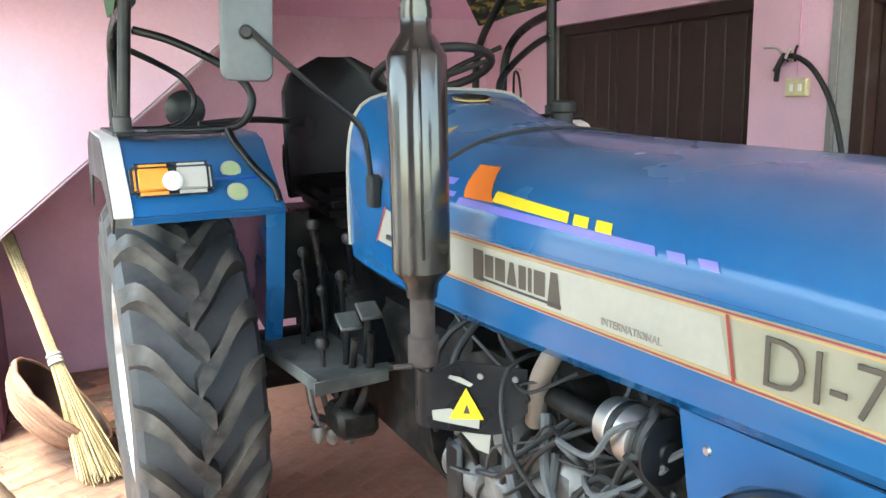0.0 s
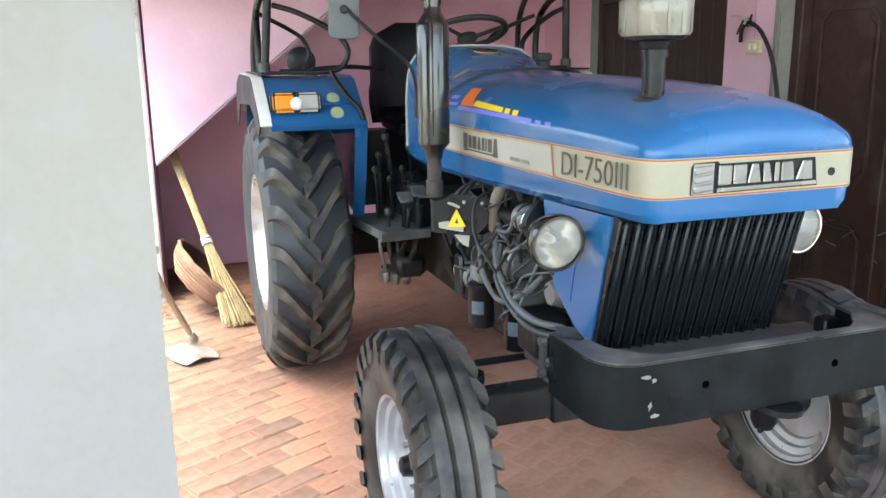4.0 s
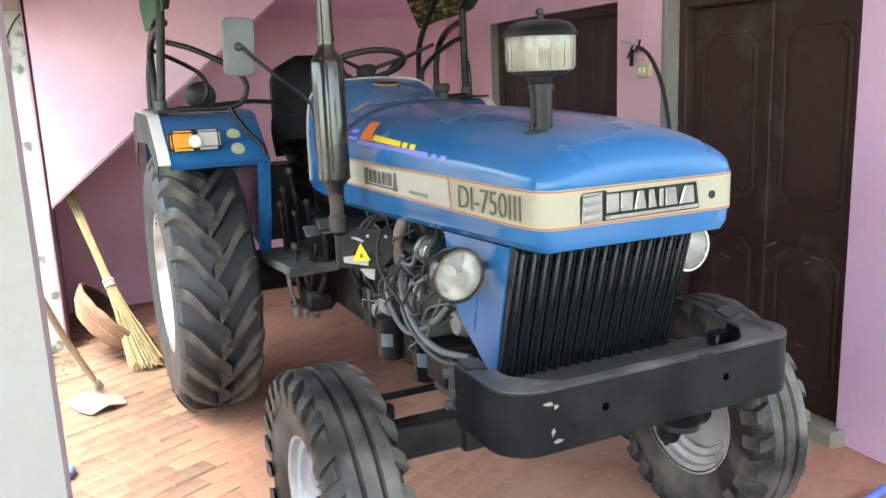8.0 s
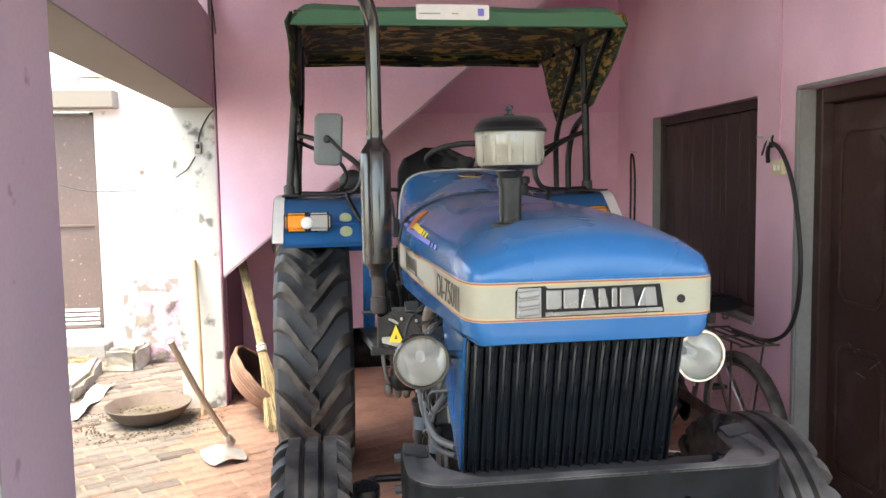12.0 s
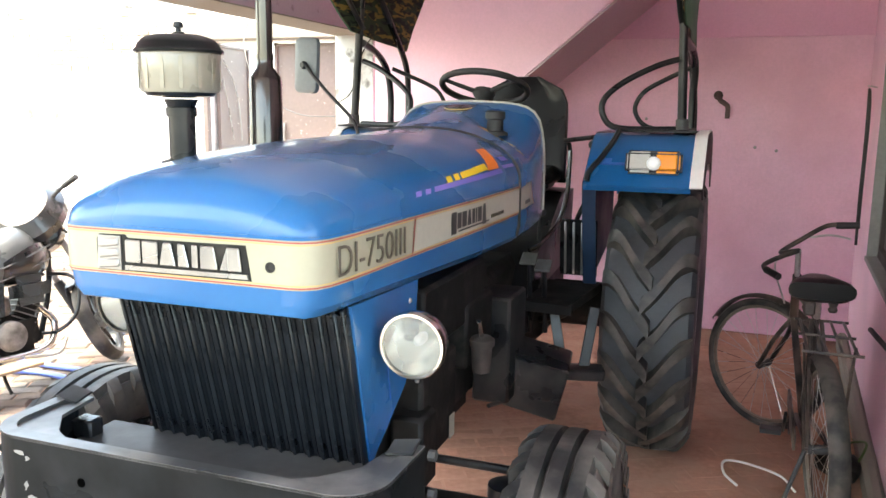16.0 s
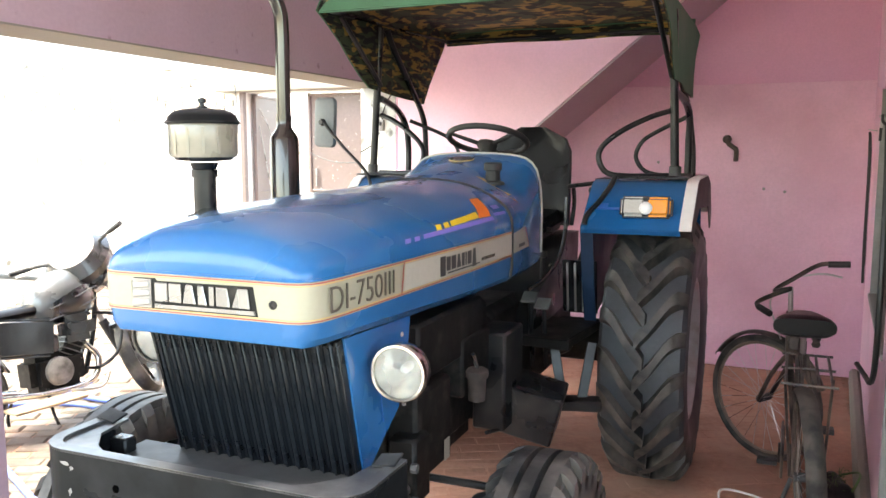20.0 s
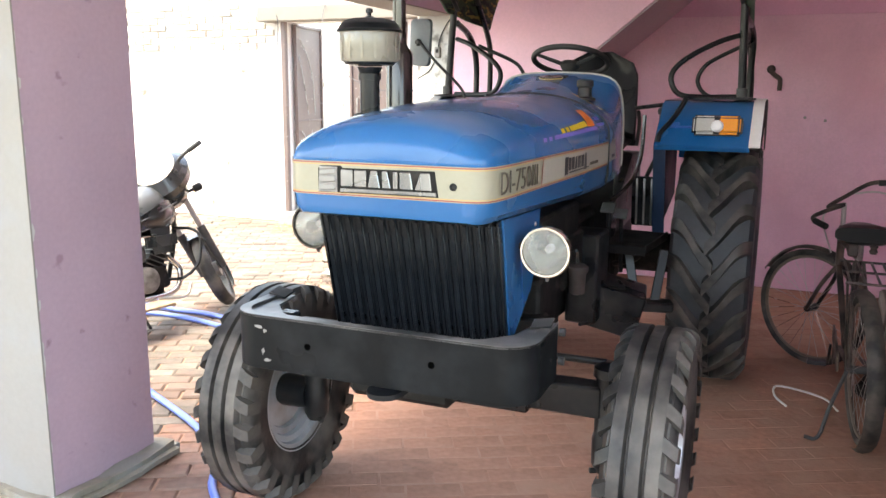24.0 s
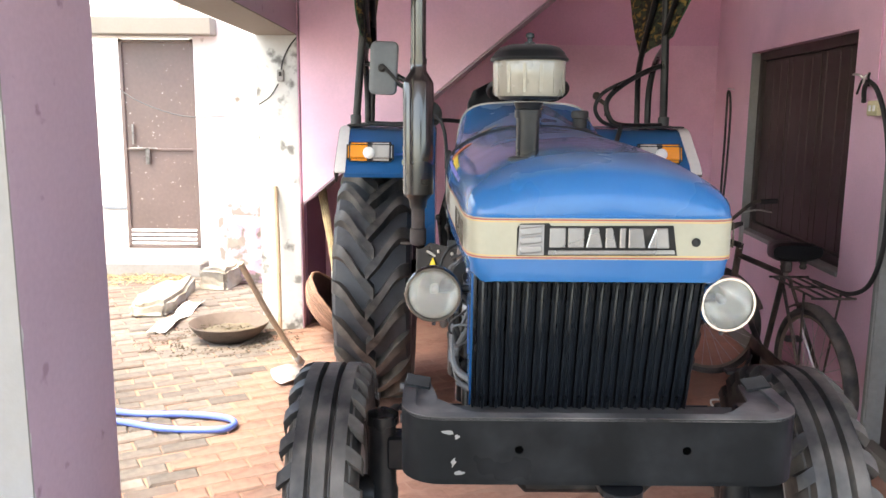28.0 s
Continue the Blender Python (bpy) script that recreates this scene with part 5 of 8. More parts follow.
part("primer_lever", add_tube(BM(), [(0.315, -1.50, 0.92), (0.318, -1.53, 0.955), (0.32, -1.555, 0.985)], 0.008, 8), STEEL, sep)
for pts in ([(0.25, -1.98, 0.64), (0.30, -2.02, 0.60), (0.31, -2.09, 0.575), (0.25, -2.16, 0.60)], [(0.24, -1.95, 0.64), (0.30, -2.00, 0.575), (0.31, -2.08, 0.545), (0.24, -2.17, 0.58)], [(0.30, -1.35, 0.62), (0.33, -1.20, 0.60), (0.33, -1.05, 0.62)]):
    part("hose", add_tube(BM(), pts, 0.008, 8), RUBBER, engine)
gearbox = part("gearbox", add_box(BM(), (0, -0.62, 0.80), (0.36, 1.00, 0.46), 0.04), GRIME, tractor, "black gearbox housing")
part("bell_housing", lathe(BM(), (0, -1.10, 0.82), (0, 1, 0), [(0, 0.27), (0.08, 0.27), (0.14, 0.22)], 24), GRIME, gearbox)
part("axle_housing", add_cyl(BM(), (-0.60, RY, 0.69), (0.60, RY, 0.69), 0.115, None, 20), GRIME, tractor)
part("differential", add_box(BM(), (0, 0.05, 0.78), (0.46, 0.62, 0.52), 0.06), GRIME, tractor)
part("battery_box", add_box(BM(), (0.40, -1.02, 0.640), (0.22, 0.30, 0.20), 0.008, pose(0, 0, 0, 0, 14, 8)), BLACK, tractor, "black tool box beside the gearbox")
part("lower_tank", add_box(BM(), (0.28, -1.15, 0.80), (0.14, 0.24, 0.40), 0.01), BLACK, tractor)


# ---- fenders, seat, rails and canopy ----
FEND = [(-0.375, 1.345), (-0.330, 1.395), (-0.115, 1.555), (-0.05, 1.572), (0.42, 1.578), (0.60, 1.53), (0.72, 1.36), (0.76, 1.20)]


def strip(path, x0, x1, thick=0.008):
    """A bent sheet between two upright planes, following a line in (y, z)."""
    bm = BM()
    rings_to_mesh(bm, [[(x0, y, z), (x1, y, z)] for y, z in path], closed=False)
    return thicken(bm, thick)


for side in (1, -1):
    fender = part("fender", strip(FEND, side * 0.435, side * 0.895), BLUE, tractor, "blue mudguard with a white edge", angle=30)
    part("edge_trim", strip([(y - 0.004, z + 0.004) for y, z in FEND[:-1]], side * 0.895, side * 0.950), WHITEPAINT, fender, "white edge trim", angle=30)
    part("skirt", add_prism(BM(), [(y, z) for y, z in FEND[:-1]] + [(0.66, 1.27), (0.50, 1.41), (0.0, 1.43), (-0.16, 1.38), (-0.30, 1.29)], "x", side * 0.946, side * 0.953), RUBBER, fender, "black outer skirt", smooth=False)
    part("lip", strip([(-0.378, 1.343), (-0.366, 1.325), (-0.340, 1.325)], side * 0.435, side * 0.900, 0.005), BLUE, fender)
    inner_panel = [(-0.372, 1.345), (-0.115, 1.553), (0.62, 1.560), (0.62, 0.98), (-0.02, 0.84), (-0.235, 0.86), (-0.30, 1.05)]
    # right side takes the darkened blue, its shade put into the colour
    part("inner_panel", add_prism(BM(), inner_panel, "x", side * 0.430, side * 0.438), BLUE if side < 0 else BLUE_SHADED, fender, smooth=False)
    part("panel_fold", strip([(-0.372, 1.34), (-0.300, 1.05), (-0.238, 0.862)], side * 0.436, side * 0.492, 0.006), BLUE if side < 0 else BLUE_SHADED, fender)
    # side and turn lamp
    lx = side * (0.735 if side > 0 else 0.768)
    rot = Matrix.Rotation(radians(-14), 4, "X")
    c = Vector((lx, -0.318, 1.448))
    lamp = part("fender_lamp", add_box(BM(), c, (0.246, 0.050, 0.104), 0.014, rot, 3), BLACK, fender, "amber and clear side lamp")
    part("amber_lens", add_box(BM(), c + Vector((side * 0.057, -0.020, 0.003)), (0.1145, 0.036, 0.094), 0.016, rot, 3), AMBER, lamp, "amber lens")
    part("clear_lens", add_box(BM(), c + Vector((-side * 0.057, -0.020, 0.003)), (0.1145, 0.036, 0.094), 0.016, rot, 3), LAMPWHITE, lamp, "clear lens")
    part("bezel", lathe(BM(), c + Vector((side * 0.004, -0.036, -0.002)), (0, -1, 0.2), [(0, 0.030), (0.014, 0.030), (0.017, 0.026), (0.014, 0.024), (0.019, 0.022), (0.022, 0.010)], 20), PLATEWHITE, lamp)
    bm = BM()
    add_box(bm, (side * 0.62, -0.245, 1.39), (0.30, 0.13, 0.010), 0.003, pose(0, 0, 0, -52))
    part("lamp_bracket", bm, BLUE_DARK, fender)
    if side < 0:
        for zc, yc in ((1.462, -0.246), (1.398, -0.332)):
            bm = BM()
            bmesh.ops.create_circle(bm, cap_ends=True, radius=0.033, segments=24, matrix=Matrix.Translation((-0.572, yc, zc)) @ pose(0, 0, 0, 53.5))
            s = part("sticker", thicken(bm, 0.002), PALE, fender, "round green and white sticker", smooth=False)
            bm = BM()
            bmesh.ops.create_circle(bm, cap_ends=True, radius=0.027, segments=24, matrix=Matrix.Translation((-0.572, yc - 0.0022, zc + 0.0014)) @ pose(0, 0, 0, 53.5))
            part("sticker_face", thicken(bm, 0.001), GREENSTICK, s, smooth=False)
    else:
        part("plate", add_box(BM(), (0.515, -0.262, 1.447), (0.055, 0.003, 0.030), 0.001, pose(0, 0, 0, -36.5)), BLUE_DARK, fender)
    # mudguard rails: two bent tubes
    ri = [(side * 0.813, -0.03, 1.917), (side * 0.705, -0.09, 1.880), (side * 0.575, -0.15, 1.810), (side * 0.492, -0.18, 1.738), (side * 0.478, -0.20, 1.672), (side * 0.520, -0.19, 1.606), (side * 0.62, -0.15, 1.590), (side * 0.80, -0.08, 1.592)]
    rail = part("grab_rail", add_tube(BM(), ri, 0.014, 10, 6), BLACK, tractor, "bent black grab rail")
    part("grab_rail", add_tube(BM(), [(side * 0.835, 0.40, 1.900), (side * 0.65, 0.49, 1.815), (side * 0.575, 0.50, 1.760), (side * 0.545, 0.50, 1.680), (side * 0.590, 0.50, 1.606), (side * 0.68, 0.50, 1.578), (side * 0.80, 0.48, 1.578)], 0.012, 10, 6), BLACK, tractor, "bent black grab rail")
    part("rail_foot", add_tube(BM(), [(side * 0.560, -0.185, 1.590), (side * 0.545, -0.215, 1.545), (side * 0.50, -0.30, 1.462), (side * 0.458, -0.352, 1.405), (side * 0.450, -0.372, 1.362)], 0.013, 10, 5), BLACK, rail)
    part("rail_plate", add_box(BM(), (side * 0.735, -0.12, 1.583), (0.34, 0.10, 0.010), 0.003), BLACK, tractor)

# seat
seat = part("seat_cushion", add_box(BM(), (-0.01, 0.06, 1.32), (0.46, 0.44, 0.11), 0.045, pose(0, 0, 0, 5), 3), SEATVINYL, tractor, "black vinyl seat")
bm = BM()
rows = []
for j in range(9):
    t = j / 8
    z = 1.30 + 0.55 * t
    w = 0.252 * (1 - 0.10 * t ** 2.0) * math.sqrt(max(0.0, 1 - max(0.0, (t - 0.70) / 0.312) ** 2.6))
    y = 0.25 + 0.12 * t
    ring = []
    for i in range(20):
        a = 2 * math.pi * i / 20
        ex = 0.055 * (1 if 0 < t < 1 else 0.5)
        cx, sy = math.copysign(abs(math.cos(a)) ** 0.55, math.cos(a)), math.copysign(abs(math.sin(a)) ** 0.7, math.sin(a))
        ring.append((-0.01 + w * cx, y + ex * sy - 0.07 * abs(cx) ** 3, z))
    rows.append(ring)
part("backrest", rings_to_mesh(bm, rows), SEATVINYL, seat, "black vinyl backrest with rounded shoulders", angle=60)
part("seat_frame", add_box(BM(), (-0.01, 0.10, 1.16), (0.30, 0.36, 0.20), 0.02), BLACK, seat)
for s in (1, -1):
    part("seat_stay", add_tube(BM(), [(s * 0.245, 0.22, 1.30), (s * 0.25, 0.26, 1.42), (s * 0.235, 0.30, 1.50)], 0.012, 8), BLACK, seat)
# steering wheel on its column
C, ax = Vector((0.02, -0.56, 1.765)), Vector((0, 0.34, 0.94)).normalized()
a_, b_ = frame_of(ax)
wheel = part("steering_wheel", add_tube(BM(), [C + (a_ * math.cos(2 * math.pi * i / 28) + b_ * math.sin(2 * math.pi * i / 28)) * 0.188 for i in range(28)], 0.014, 10, 1, True), RUBBER, tractor, "black steering wheel")
for k in range(3):
    an = 2 * math.pi * k / 3 + 0.5
    part("spoke", add_cyl(BM(), C - ax * 0.03, C + (a_ * math.cos(an) + b_ * math.sin(an)) * 0.184, 0.011, 0.008, 8), RUBBER, wheel)
part("hub", lathe(BM(), C - ax * 0.06, ax, [(0, 0.03), (0.03, 0.05), (0.05, 0.045), (0.056, 0.02)], 18), RUBBER, wheel)
part("column", add_cyl(BM(), C - ax * 0.05, C - ax * 0.40, 0.024, None, 12), BLACK, wheel)
# levers, pedals and footboards
for side in (1, -1):
    # right footboard goes near-black: that side's shade is in the colour
    board = part("footboard", add_box(BM(), (side * 0.355, -0.47, 0.855), (0.26, 0.50, 0.016), 0.004, pose(0, 0, 0, 0, 0, -6 * side)), PLATFORM if side < 0 else GRIME, tractor, "dusty steel footboard" if side < 0 else "footboard coloured near-black for its shaded side")
    part("board_lip", add_box(BM(), (side * 0.352, -0.725, 0.845), (0.25, 0.012, 0.045), 0.003, pose(0, 0, 0, 0, 0, -6 * side)), PLATFORM if side < 0 else GRIME, board)
    part("board_lip", add_box(BM(), (side * 0.483, -0.47, 0.845), (0.012, 0.50, 0.045), 0.003, pose(0, 0, 0, 0, 0, -6 * side)), PLATFORM if side < 0 else GRIME, board)
    part("board_stay", add_tube(BM(), [(side * 0.40, -0.40, 0.84), (side * 0.38, -0.36, 0.74), (side * 0.24, -0.30, 0.68)], 0.016, 8), BLACK, board)
    for x, y, h in ((0.27, -0.66, 0.17), (0.33, -0.64, 0.14)):
        pd = part("pedal", add_tube(BM(), [(side * x, y + 0.06, 0.70), (side * x, y + 0.03, 0.84), (side * x, y, 0.86 + h)], 0.011, 8), BLACK, tractor)
        part("pedal_pad", add_box(BM(), (side * x, y - 0.012, 0.872 + h), (0.070, 0.075, 0.014), 0.004, pose(0, 0, 0, 30)), PLATFORM, pd)
for pts, r in (([(-0.40, -0.60, 0.86), (-0.40, -0.60, 0.93)], 0.009), ([(0.23, -0.30, 0.90), (0.24, -0.36, 1.10), (0.25, -0.38, 1.20)], 0.011), ([(-0.20, -0.35, 0.90), (-0.22, -0.40, 1.10), (-0.24, -0.43, 1.22)], 0.011),
               ([(-0.27, -0.25, 0.90), (-0.30, -0.30, 1.10), (-0.33, -0.33, 1.26)], 0.012), ([(0.30, 0.02, 1.02), (0.36, -0.03, 1.16), (0.415, -0.06, 1.30), (0.42, -0.05, 1.50)], 0.012)):
    lv = part("lever", add_tube(BM(), pts, r, 8), BLACK, tractor)
    e = Vector(pts[-1])
    part("knob", lathe(BM(), e - Vector((0, 0, 0.012)), (0, 0, 1), [(0, 0.008), (0.008, 0.020), (0.024, 0.024), (0.038, 0.018), (0.044, 0.006)], 12), RUBBER, lv)
part("handle", add_tube(BM(), [(0.30, -0.80, 1.10), (0.34, -0.74, 1.13), (0.38, -0.62, 1.20), (0.40, -0.55, 1.32), (0.40, -0.52, 1.50)], 0.010, 8), CHROMEBLACK, tractor, "dark polished bent step handle")
part("seat_bracket", add_tube(BM(), [(0.24, 0.15, 1.52), (0.45, 0.12, 1.55), (0.62, 0.10, 1.58)], 0.012, 8), BLACK, tractor)
part("seat_bracket", add_tube(BM(), [(-0.25, 0.18, 1.60), (-0.40, 0.16, 1.61), (-0.60, 0.12, 1.60)], 0.012, 8), BLACK, tractor)
for x in (-0.40, -0.355, -0.31):
    part("hydraulic_pipe", add_tube(BM(), [(x, -0.42, 0.84), (x, -0.43, 0.72), (x + 0.02, -0.44, 0.62), (x + 0.05, -0.42, 0.60)], 0.011, 8), RUST if x > -0.36 else CASTING, tractor)
part("brake_rod", add_tube(BM(), [(-0.27, -0.70, 0.98), (-0.28, -0.66, 0.80), (-0.32, -0.58, 0.66), (-0.38, -0.40, 0.62)], 0.014, 8), GRIME, tractor)
part("brake_rod", add_tube(BM(), [(-0.32, -0.68, 0.96), (-0.33, -0.62, 0.78), (-0.36, -0.52, 0.66)], 0.012, 8), GRIME, tractor)
part("linkage_casting", add_box(BM(), (-0.30, -0.56, 0.66), (0.14, 0.16, 0.10), 0.02), GRIME, tractor)
for p in ((-0.38, -0.44, 0.60), (-0.33, -0.44, 0.585), (-0.29, -0.50, 0.60)):
    part("clevis", lathe(BM(), p, (0, 0, -1), [(0, 0.020), (0.02, 0.024), (0.05, 0.018), (0.06, 0.008)], 10), CASTING, tractor)
# Black block added to stand in for the dark clutter below the seat.
part("transmission_cover", add_prism(BM(), [(-0.66, 0.86), (-0.30, 0.86), (0.30, 0.90), (0.34, 1.26), (0.02, 1.26), (-0.26, 1.10), (-0.52, 1.02)], "x", -0.26, 0.26), BLACK, tractor, "black block added to fill the dark space under the seat")
# Black sheet added to stop the pink wall showing through beside the seat.
part("side_guard", add_prism(BM(), [(-0.40, 0.88), (-0.26, 0.88), (-0.26, 1.28), (-0.36, 1.28), (-0.42, 1.05)], "y", -0.06, -0.05), BLACK, tractor)
for x, y, h in ((-0.30, -0.52, 0.26), (-0.34, -0.44, 0.20), (-0.39, -0.36, 0.24), (-0.35, -0.28, 0.30)):
    lv = part("lever", add_tube(BM(), [(x, y, 0.87), (x - 0.005, y - 0.02, 0.87 + h * 0.5), (x - 0.02, y - 0.05, 0.87 + h)], 0.008, 8), BLACK, tractor)
    part("knob", lathe(BM(), (x - 0.02, y - 0.05, 0.862 + h), (0, 0, 1), [(0, 0.008), (0.008, 0.016), (0.022, 0.018), (0.034, 0.008)], 12), RUBBER, lv)
# hanging step on the other side
step = part("step", add_box(BM(), (0.50, -0.66, 0.560), (0.22, 0.11, 0.050), 0.010, pose(0, 0, 0, 0, 0, 14)), BLACK, tractor, "black hanging step")
for dx in (-0.085, 0.085):
    part("step_hanger", add_box(BM(), (0.46 + dx * 0.8, -0.60, 0.69), (0.045, 0.016, 0.29), 0.003, pose(0, 0, 0, -16, 10 * (1 if dx > 0 else -1), 14)), BLACK, step)
for k in range(4):
    part("tread_bar", add_box(BM(), (0.33 + 0.04 * k, -0.19, 1.02), (0.010, 0.012, 0.26), 0.003, pose(0, 0, 0, 8)), STEEL, tractor)
part("tread_back", add_box(BM(), (0.39, -0.17, 1.02), (0.18, 0.010, 0.28), 0.003, pose(0, 0, 0, 8)), BLACK, tractor)

# rear-view mirror on its stay
mb = BM()
mw, mh = 0.063, 0.115
outl = []
for cx, cz, a0 in ((mw - 0.025, mh - 0.025, 0), (-mw + 0.025, mh - 0.025, 90), (-mw + 0.025, -mh + 0.025, 180), (mw - 0.025, -mh + 0.025, 270)):
    outl += round_corner((cx, cz), 0.025, a0, a0 + 90, 4)
rings_to_mesh(mb, [[(x * k, y, z * k) for x, z in outl] for y, k in ((-0.014, 0.86), (-0.010, 0.97), (0.0, 1.0), (0.008, 1.0), (0.010, 0.96))])
mirror = part("mirror", mb, MIRRORBACK, tractor, "grey-backed rear-view mirror on a thin stay", angle=40)
mirror.matrix_local = pose(-0.652, -0.925, 1.846, 0, 3, -14)
mg = BM()
add_prism(mg, [(x * 0.93, z * 0.95) for x, z in outl], "y", 0.0102, 0.0112)
part("mirror_glass", mg, MIRROR, mirror, "mirror glass", smooth=False)
part("mirror_joint", lathe(BM(), (0, -0.012, 0.0), (0, -1, 0), [(0, 0.016), (0.012, 0.018), (0.022, 0.012)], 12), BLACK, mirror)
part("mirror_stay", add_tube(BM(), [(-0.650, -0.95, 1.852), (-0.60, -0.965, 1.80), (-0.52, -0.98, 1.725), (-0.415, -1.0, 1.635), (-0.385, -1.0, 1.58), (-0.372, -0.995, 1.48)], 0.0075, 8, 6), BLACK, tractor)
part("stay_clamp", add_box(BM(), (-0.366, -0.995, 1.45), (0.030, 0.040, 0.085), 0.006), RUBBER, tractor)
work = part("work_lamp", lathe(BM(), (-0.49, 1.10, 1.64), (-0.2, -1, 0), [(-0.07, 0.03), (-0.04, 0.078), (0.0, 0.094), (0.02, 0.092), (0.03, 0.060), (0.036, 0.02)], 24), BLACK, tractor, "black round work lamp")
part("lamp_stalk", add_tube(BM(), [(-0.49, 1.10, 1.56), (-0.49, 1.05, 1.46), (-0.50, 0.80, 1.40), (-0.52, 0.66, 1.42)], 0.014, 8), BLACK, work)

# canopy: cloth over a tube frame
canopy = part("canopy_frame", add_tube(BM(), [(-0.775, -0.66, 2.40), (-0.775, 0.86, 2.43), (0.775, 0.86, 2.43), (0.775, -0.66, 2.40)], 0.012, 8, 0, True), BLACK, tractor, "black tube frame of the canopy")
for side in (1, -1):
    px = side * (0.828 if side > 0 else 0.872)
    part("post", add_cyl(BM(), (px, -0.03, 1.575), (side * 0.80, -0.06, 2.40), 0.021, None, 14), BLACK, canopy)
    part("post", add_tube(BM(), [(side * 0.845, 0.40, 1.575), (side * 0.845, 0.40, 1.76), (side * 0.850, 0.36, 1.885), (side * 0.842, 0.22, 1.965), (side * 0.815, -0.03, 2.01)], 0.019, 12, 6), BLACK, canopy)
    part("post", add_tube(BM(), [(side * 0.845, 0.66, 1.50), (side * 0.84, 0.66, 1.72), (side * 0.822, 0.58, 1.92), (side * 0.800, 0.33, 2.11), (side * 0.788, 0.09, 2.29), (side * 0.786, 0.0, 2.39)], 0.018, 12, 6), BLACK, canopy)
    part("brace", add_cyl(BM(), (side * 0.80, -0.06, 2.08), (side * 0.775, -0.55, 2.39), 0.013, None, 10), BLACK, canopy)
    part("post_foot", add_box(BM(), (px, 0.20, 1.583), (0.075, 0.56, 0.014), 0.003), DUSTY, canopy)
    part("post_socket", lathe(BM(), (px, -0.03, 1.585), (0, 0, 1), [(0, 0.030), (0.05, 0.030), (0.055, 0.022)], 14), DUSTY, canopy)


def cloth(rows, material, name, parent, label="", thick=0.003):
    bm = BM()
    rings_to_mesh(bm, rows, closed=False)
    return part(name, thicken(bm, thick), material, parent, label, angle=50)


def roof_z(x, y):
    e = max(0.0, (abs(x) - 0.72) / 0.085)
    f = max(0.0, (-0.61 - y) / 0.09)
    sag = 0.008 * math.cos(x * 9) * math.cos(y * 6)
    return 2.492 + 0.016 * (y + 0.7) / 1.6 - 0.055 * min(1, e) ** 2 - 0.040 * min(1, f) ** 2 - sag


xs = [-0.805, -0.795, -0.775, -0.745, -0.70] + [-0.55 + 0.11 * i for i in range(11)] + [0.70, 0.745, 0.775, 0.795, 0.805]
ys = [-0.70, -0.69, -0.665, -0.63] + [-0.5 + 0.2 * i for i in range(7)] + [0.86, 0.92]
top = cloth([[(x, y, roof_z(x, y)) for x in xs] for y in ys], CANOPY, "canopy_cloth", tractor, "green canvas canopy with camouflage lining")
rows = []
for k in range(6):
    t = k / 5
    rows.append([(x * (1 + 0.010 * t), -0.703 - 0.004 * t + 0.002 * math.sin(x * 17), roof_z(x, -0.70) + (2.387 - roof_z(x, -0.70)) * t + 0.003 * math.sin(x * 11) * t) for x in xs])
cloth(rows, CANOPY, "front_valance", top, "green front valance")
cloth([[(x, -0.7085, 2.393), (x, -0.7125, 2.388), (x, -0.7085, 2.383)] for x in xs], CANOPY, "hem", top)
rows = [[(x, 0.921, 2.50 - 0.075 * k / 2 - 0.004 * math.cos(x * 8)) for x in xs] for k in range(3)]
cloth(rows, CANOPY, "rear_valance", top, "green rear valance")
for side in (1, -1):
    def flap_low(y):
        return 2.39 - (y + 0.67) / 0.52 * 0.33 if y < -0.15 else (2.06 - 0.05 * (y + 0.15) / 0.75 if y < 0.60 else 2.01 + (y - 0.60) / 0.32 * 0.40)
    fy = [-0.69, -0.60, -0.48, -0.36, -0.25, -0.15, 0.0, 0.15, 0.3, 0.45, 0.60, 0.70, 0.80, 0.91]
    for off, mt, nm, lb in ((0.006, CANOPY, "side_flap", "green side flap"), (-0.003, CAMO, "flap_lining", "camouflage lining")):
        rows = []
        for k in range(7):
            t = k / 6
            rows.append([(side * (0.806 + off + 0.022 * t + 0.008 * math.sin(y * 13 + side) * t), y, 2.452 + (flap_low(y) - 2.452) * t) for y in fy])
        cloth(rows, mt, nm, top, lb)
cloth([[(x * 0.985, y, roof_z(x, y) - 0.012) for x in xs] for y in ys[1:]], CAMO, "roof_lining", top, "camouflage lining")
cloth([[(x * 0.985, 0.912, 2.485 - 0.075 * k / 2 - 0.004 * math.cos(x * 8)) for x in xs] for k in range(3)], CAMO, "rear_lining", top, "camouflage lining")
cloth([[(x * 0.985, -0.694, 2.455 - 0.068 * k / 2) for x in xs] for k in range(3)], CAMO, "front_lining", top, "camouflage lining")
pm = BM()
outl = []
for cx, cz, a0 in ((0.165, 0.025, 0), (-0.165, 0.025, 90), (-0.165, -0.025, 180), (0.165, -0.025, 270)):
    outl += [(cx - 0.05 + x, 2.447 + z) for x, z in [(p[0] - cx, p[1]) for p in round_corner((cx, cz), 0.010, a0, a0 + 90, 3)]]
add_prism(pm, outl, "y", -0.7105, -0.7135)
pl = part("name_plate", pm, PLATEWHITE, top, "white printed plate with unreadable print", smooth=False)
for x0, w in ((-0.16, 0.10), (-0.04, 0.03)):
    part("print_bar", add_box(BM(), (x0, -0.7142, 2.440), (w, 0.001, 0.006)), PALE, pl, smooth=False)
part("print_mark", add_box(BM(), (0.085, -0.7142, 2.447), (0.030, 0.001, 0.034)), VIOLET, pl, smooth=False)


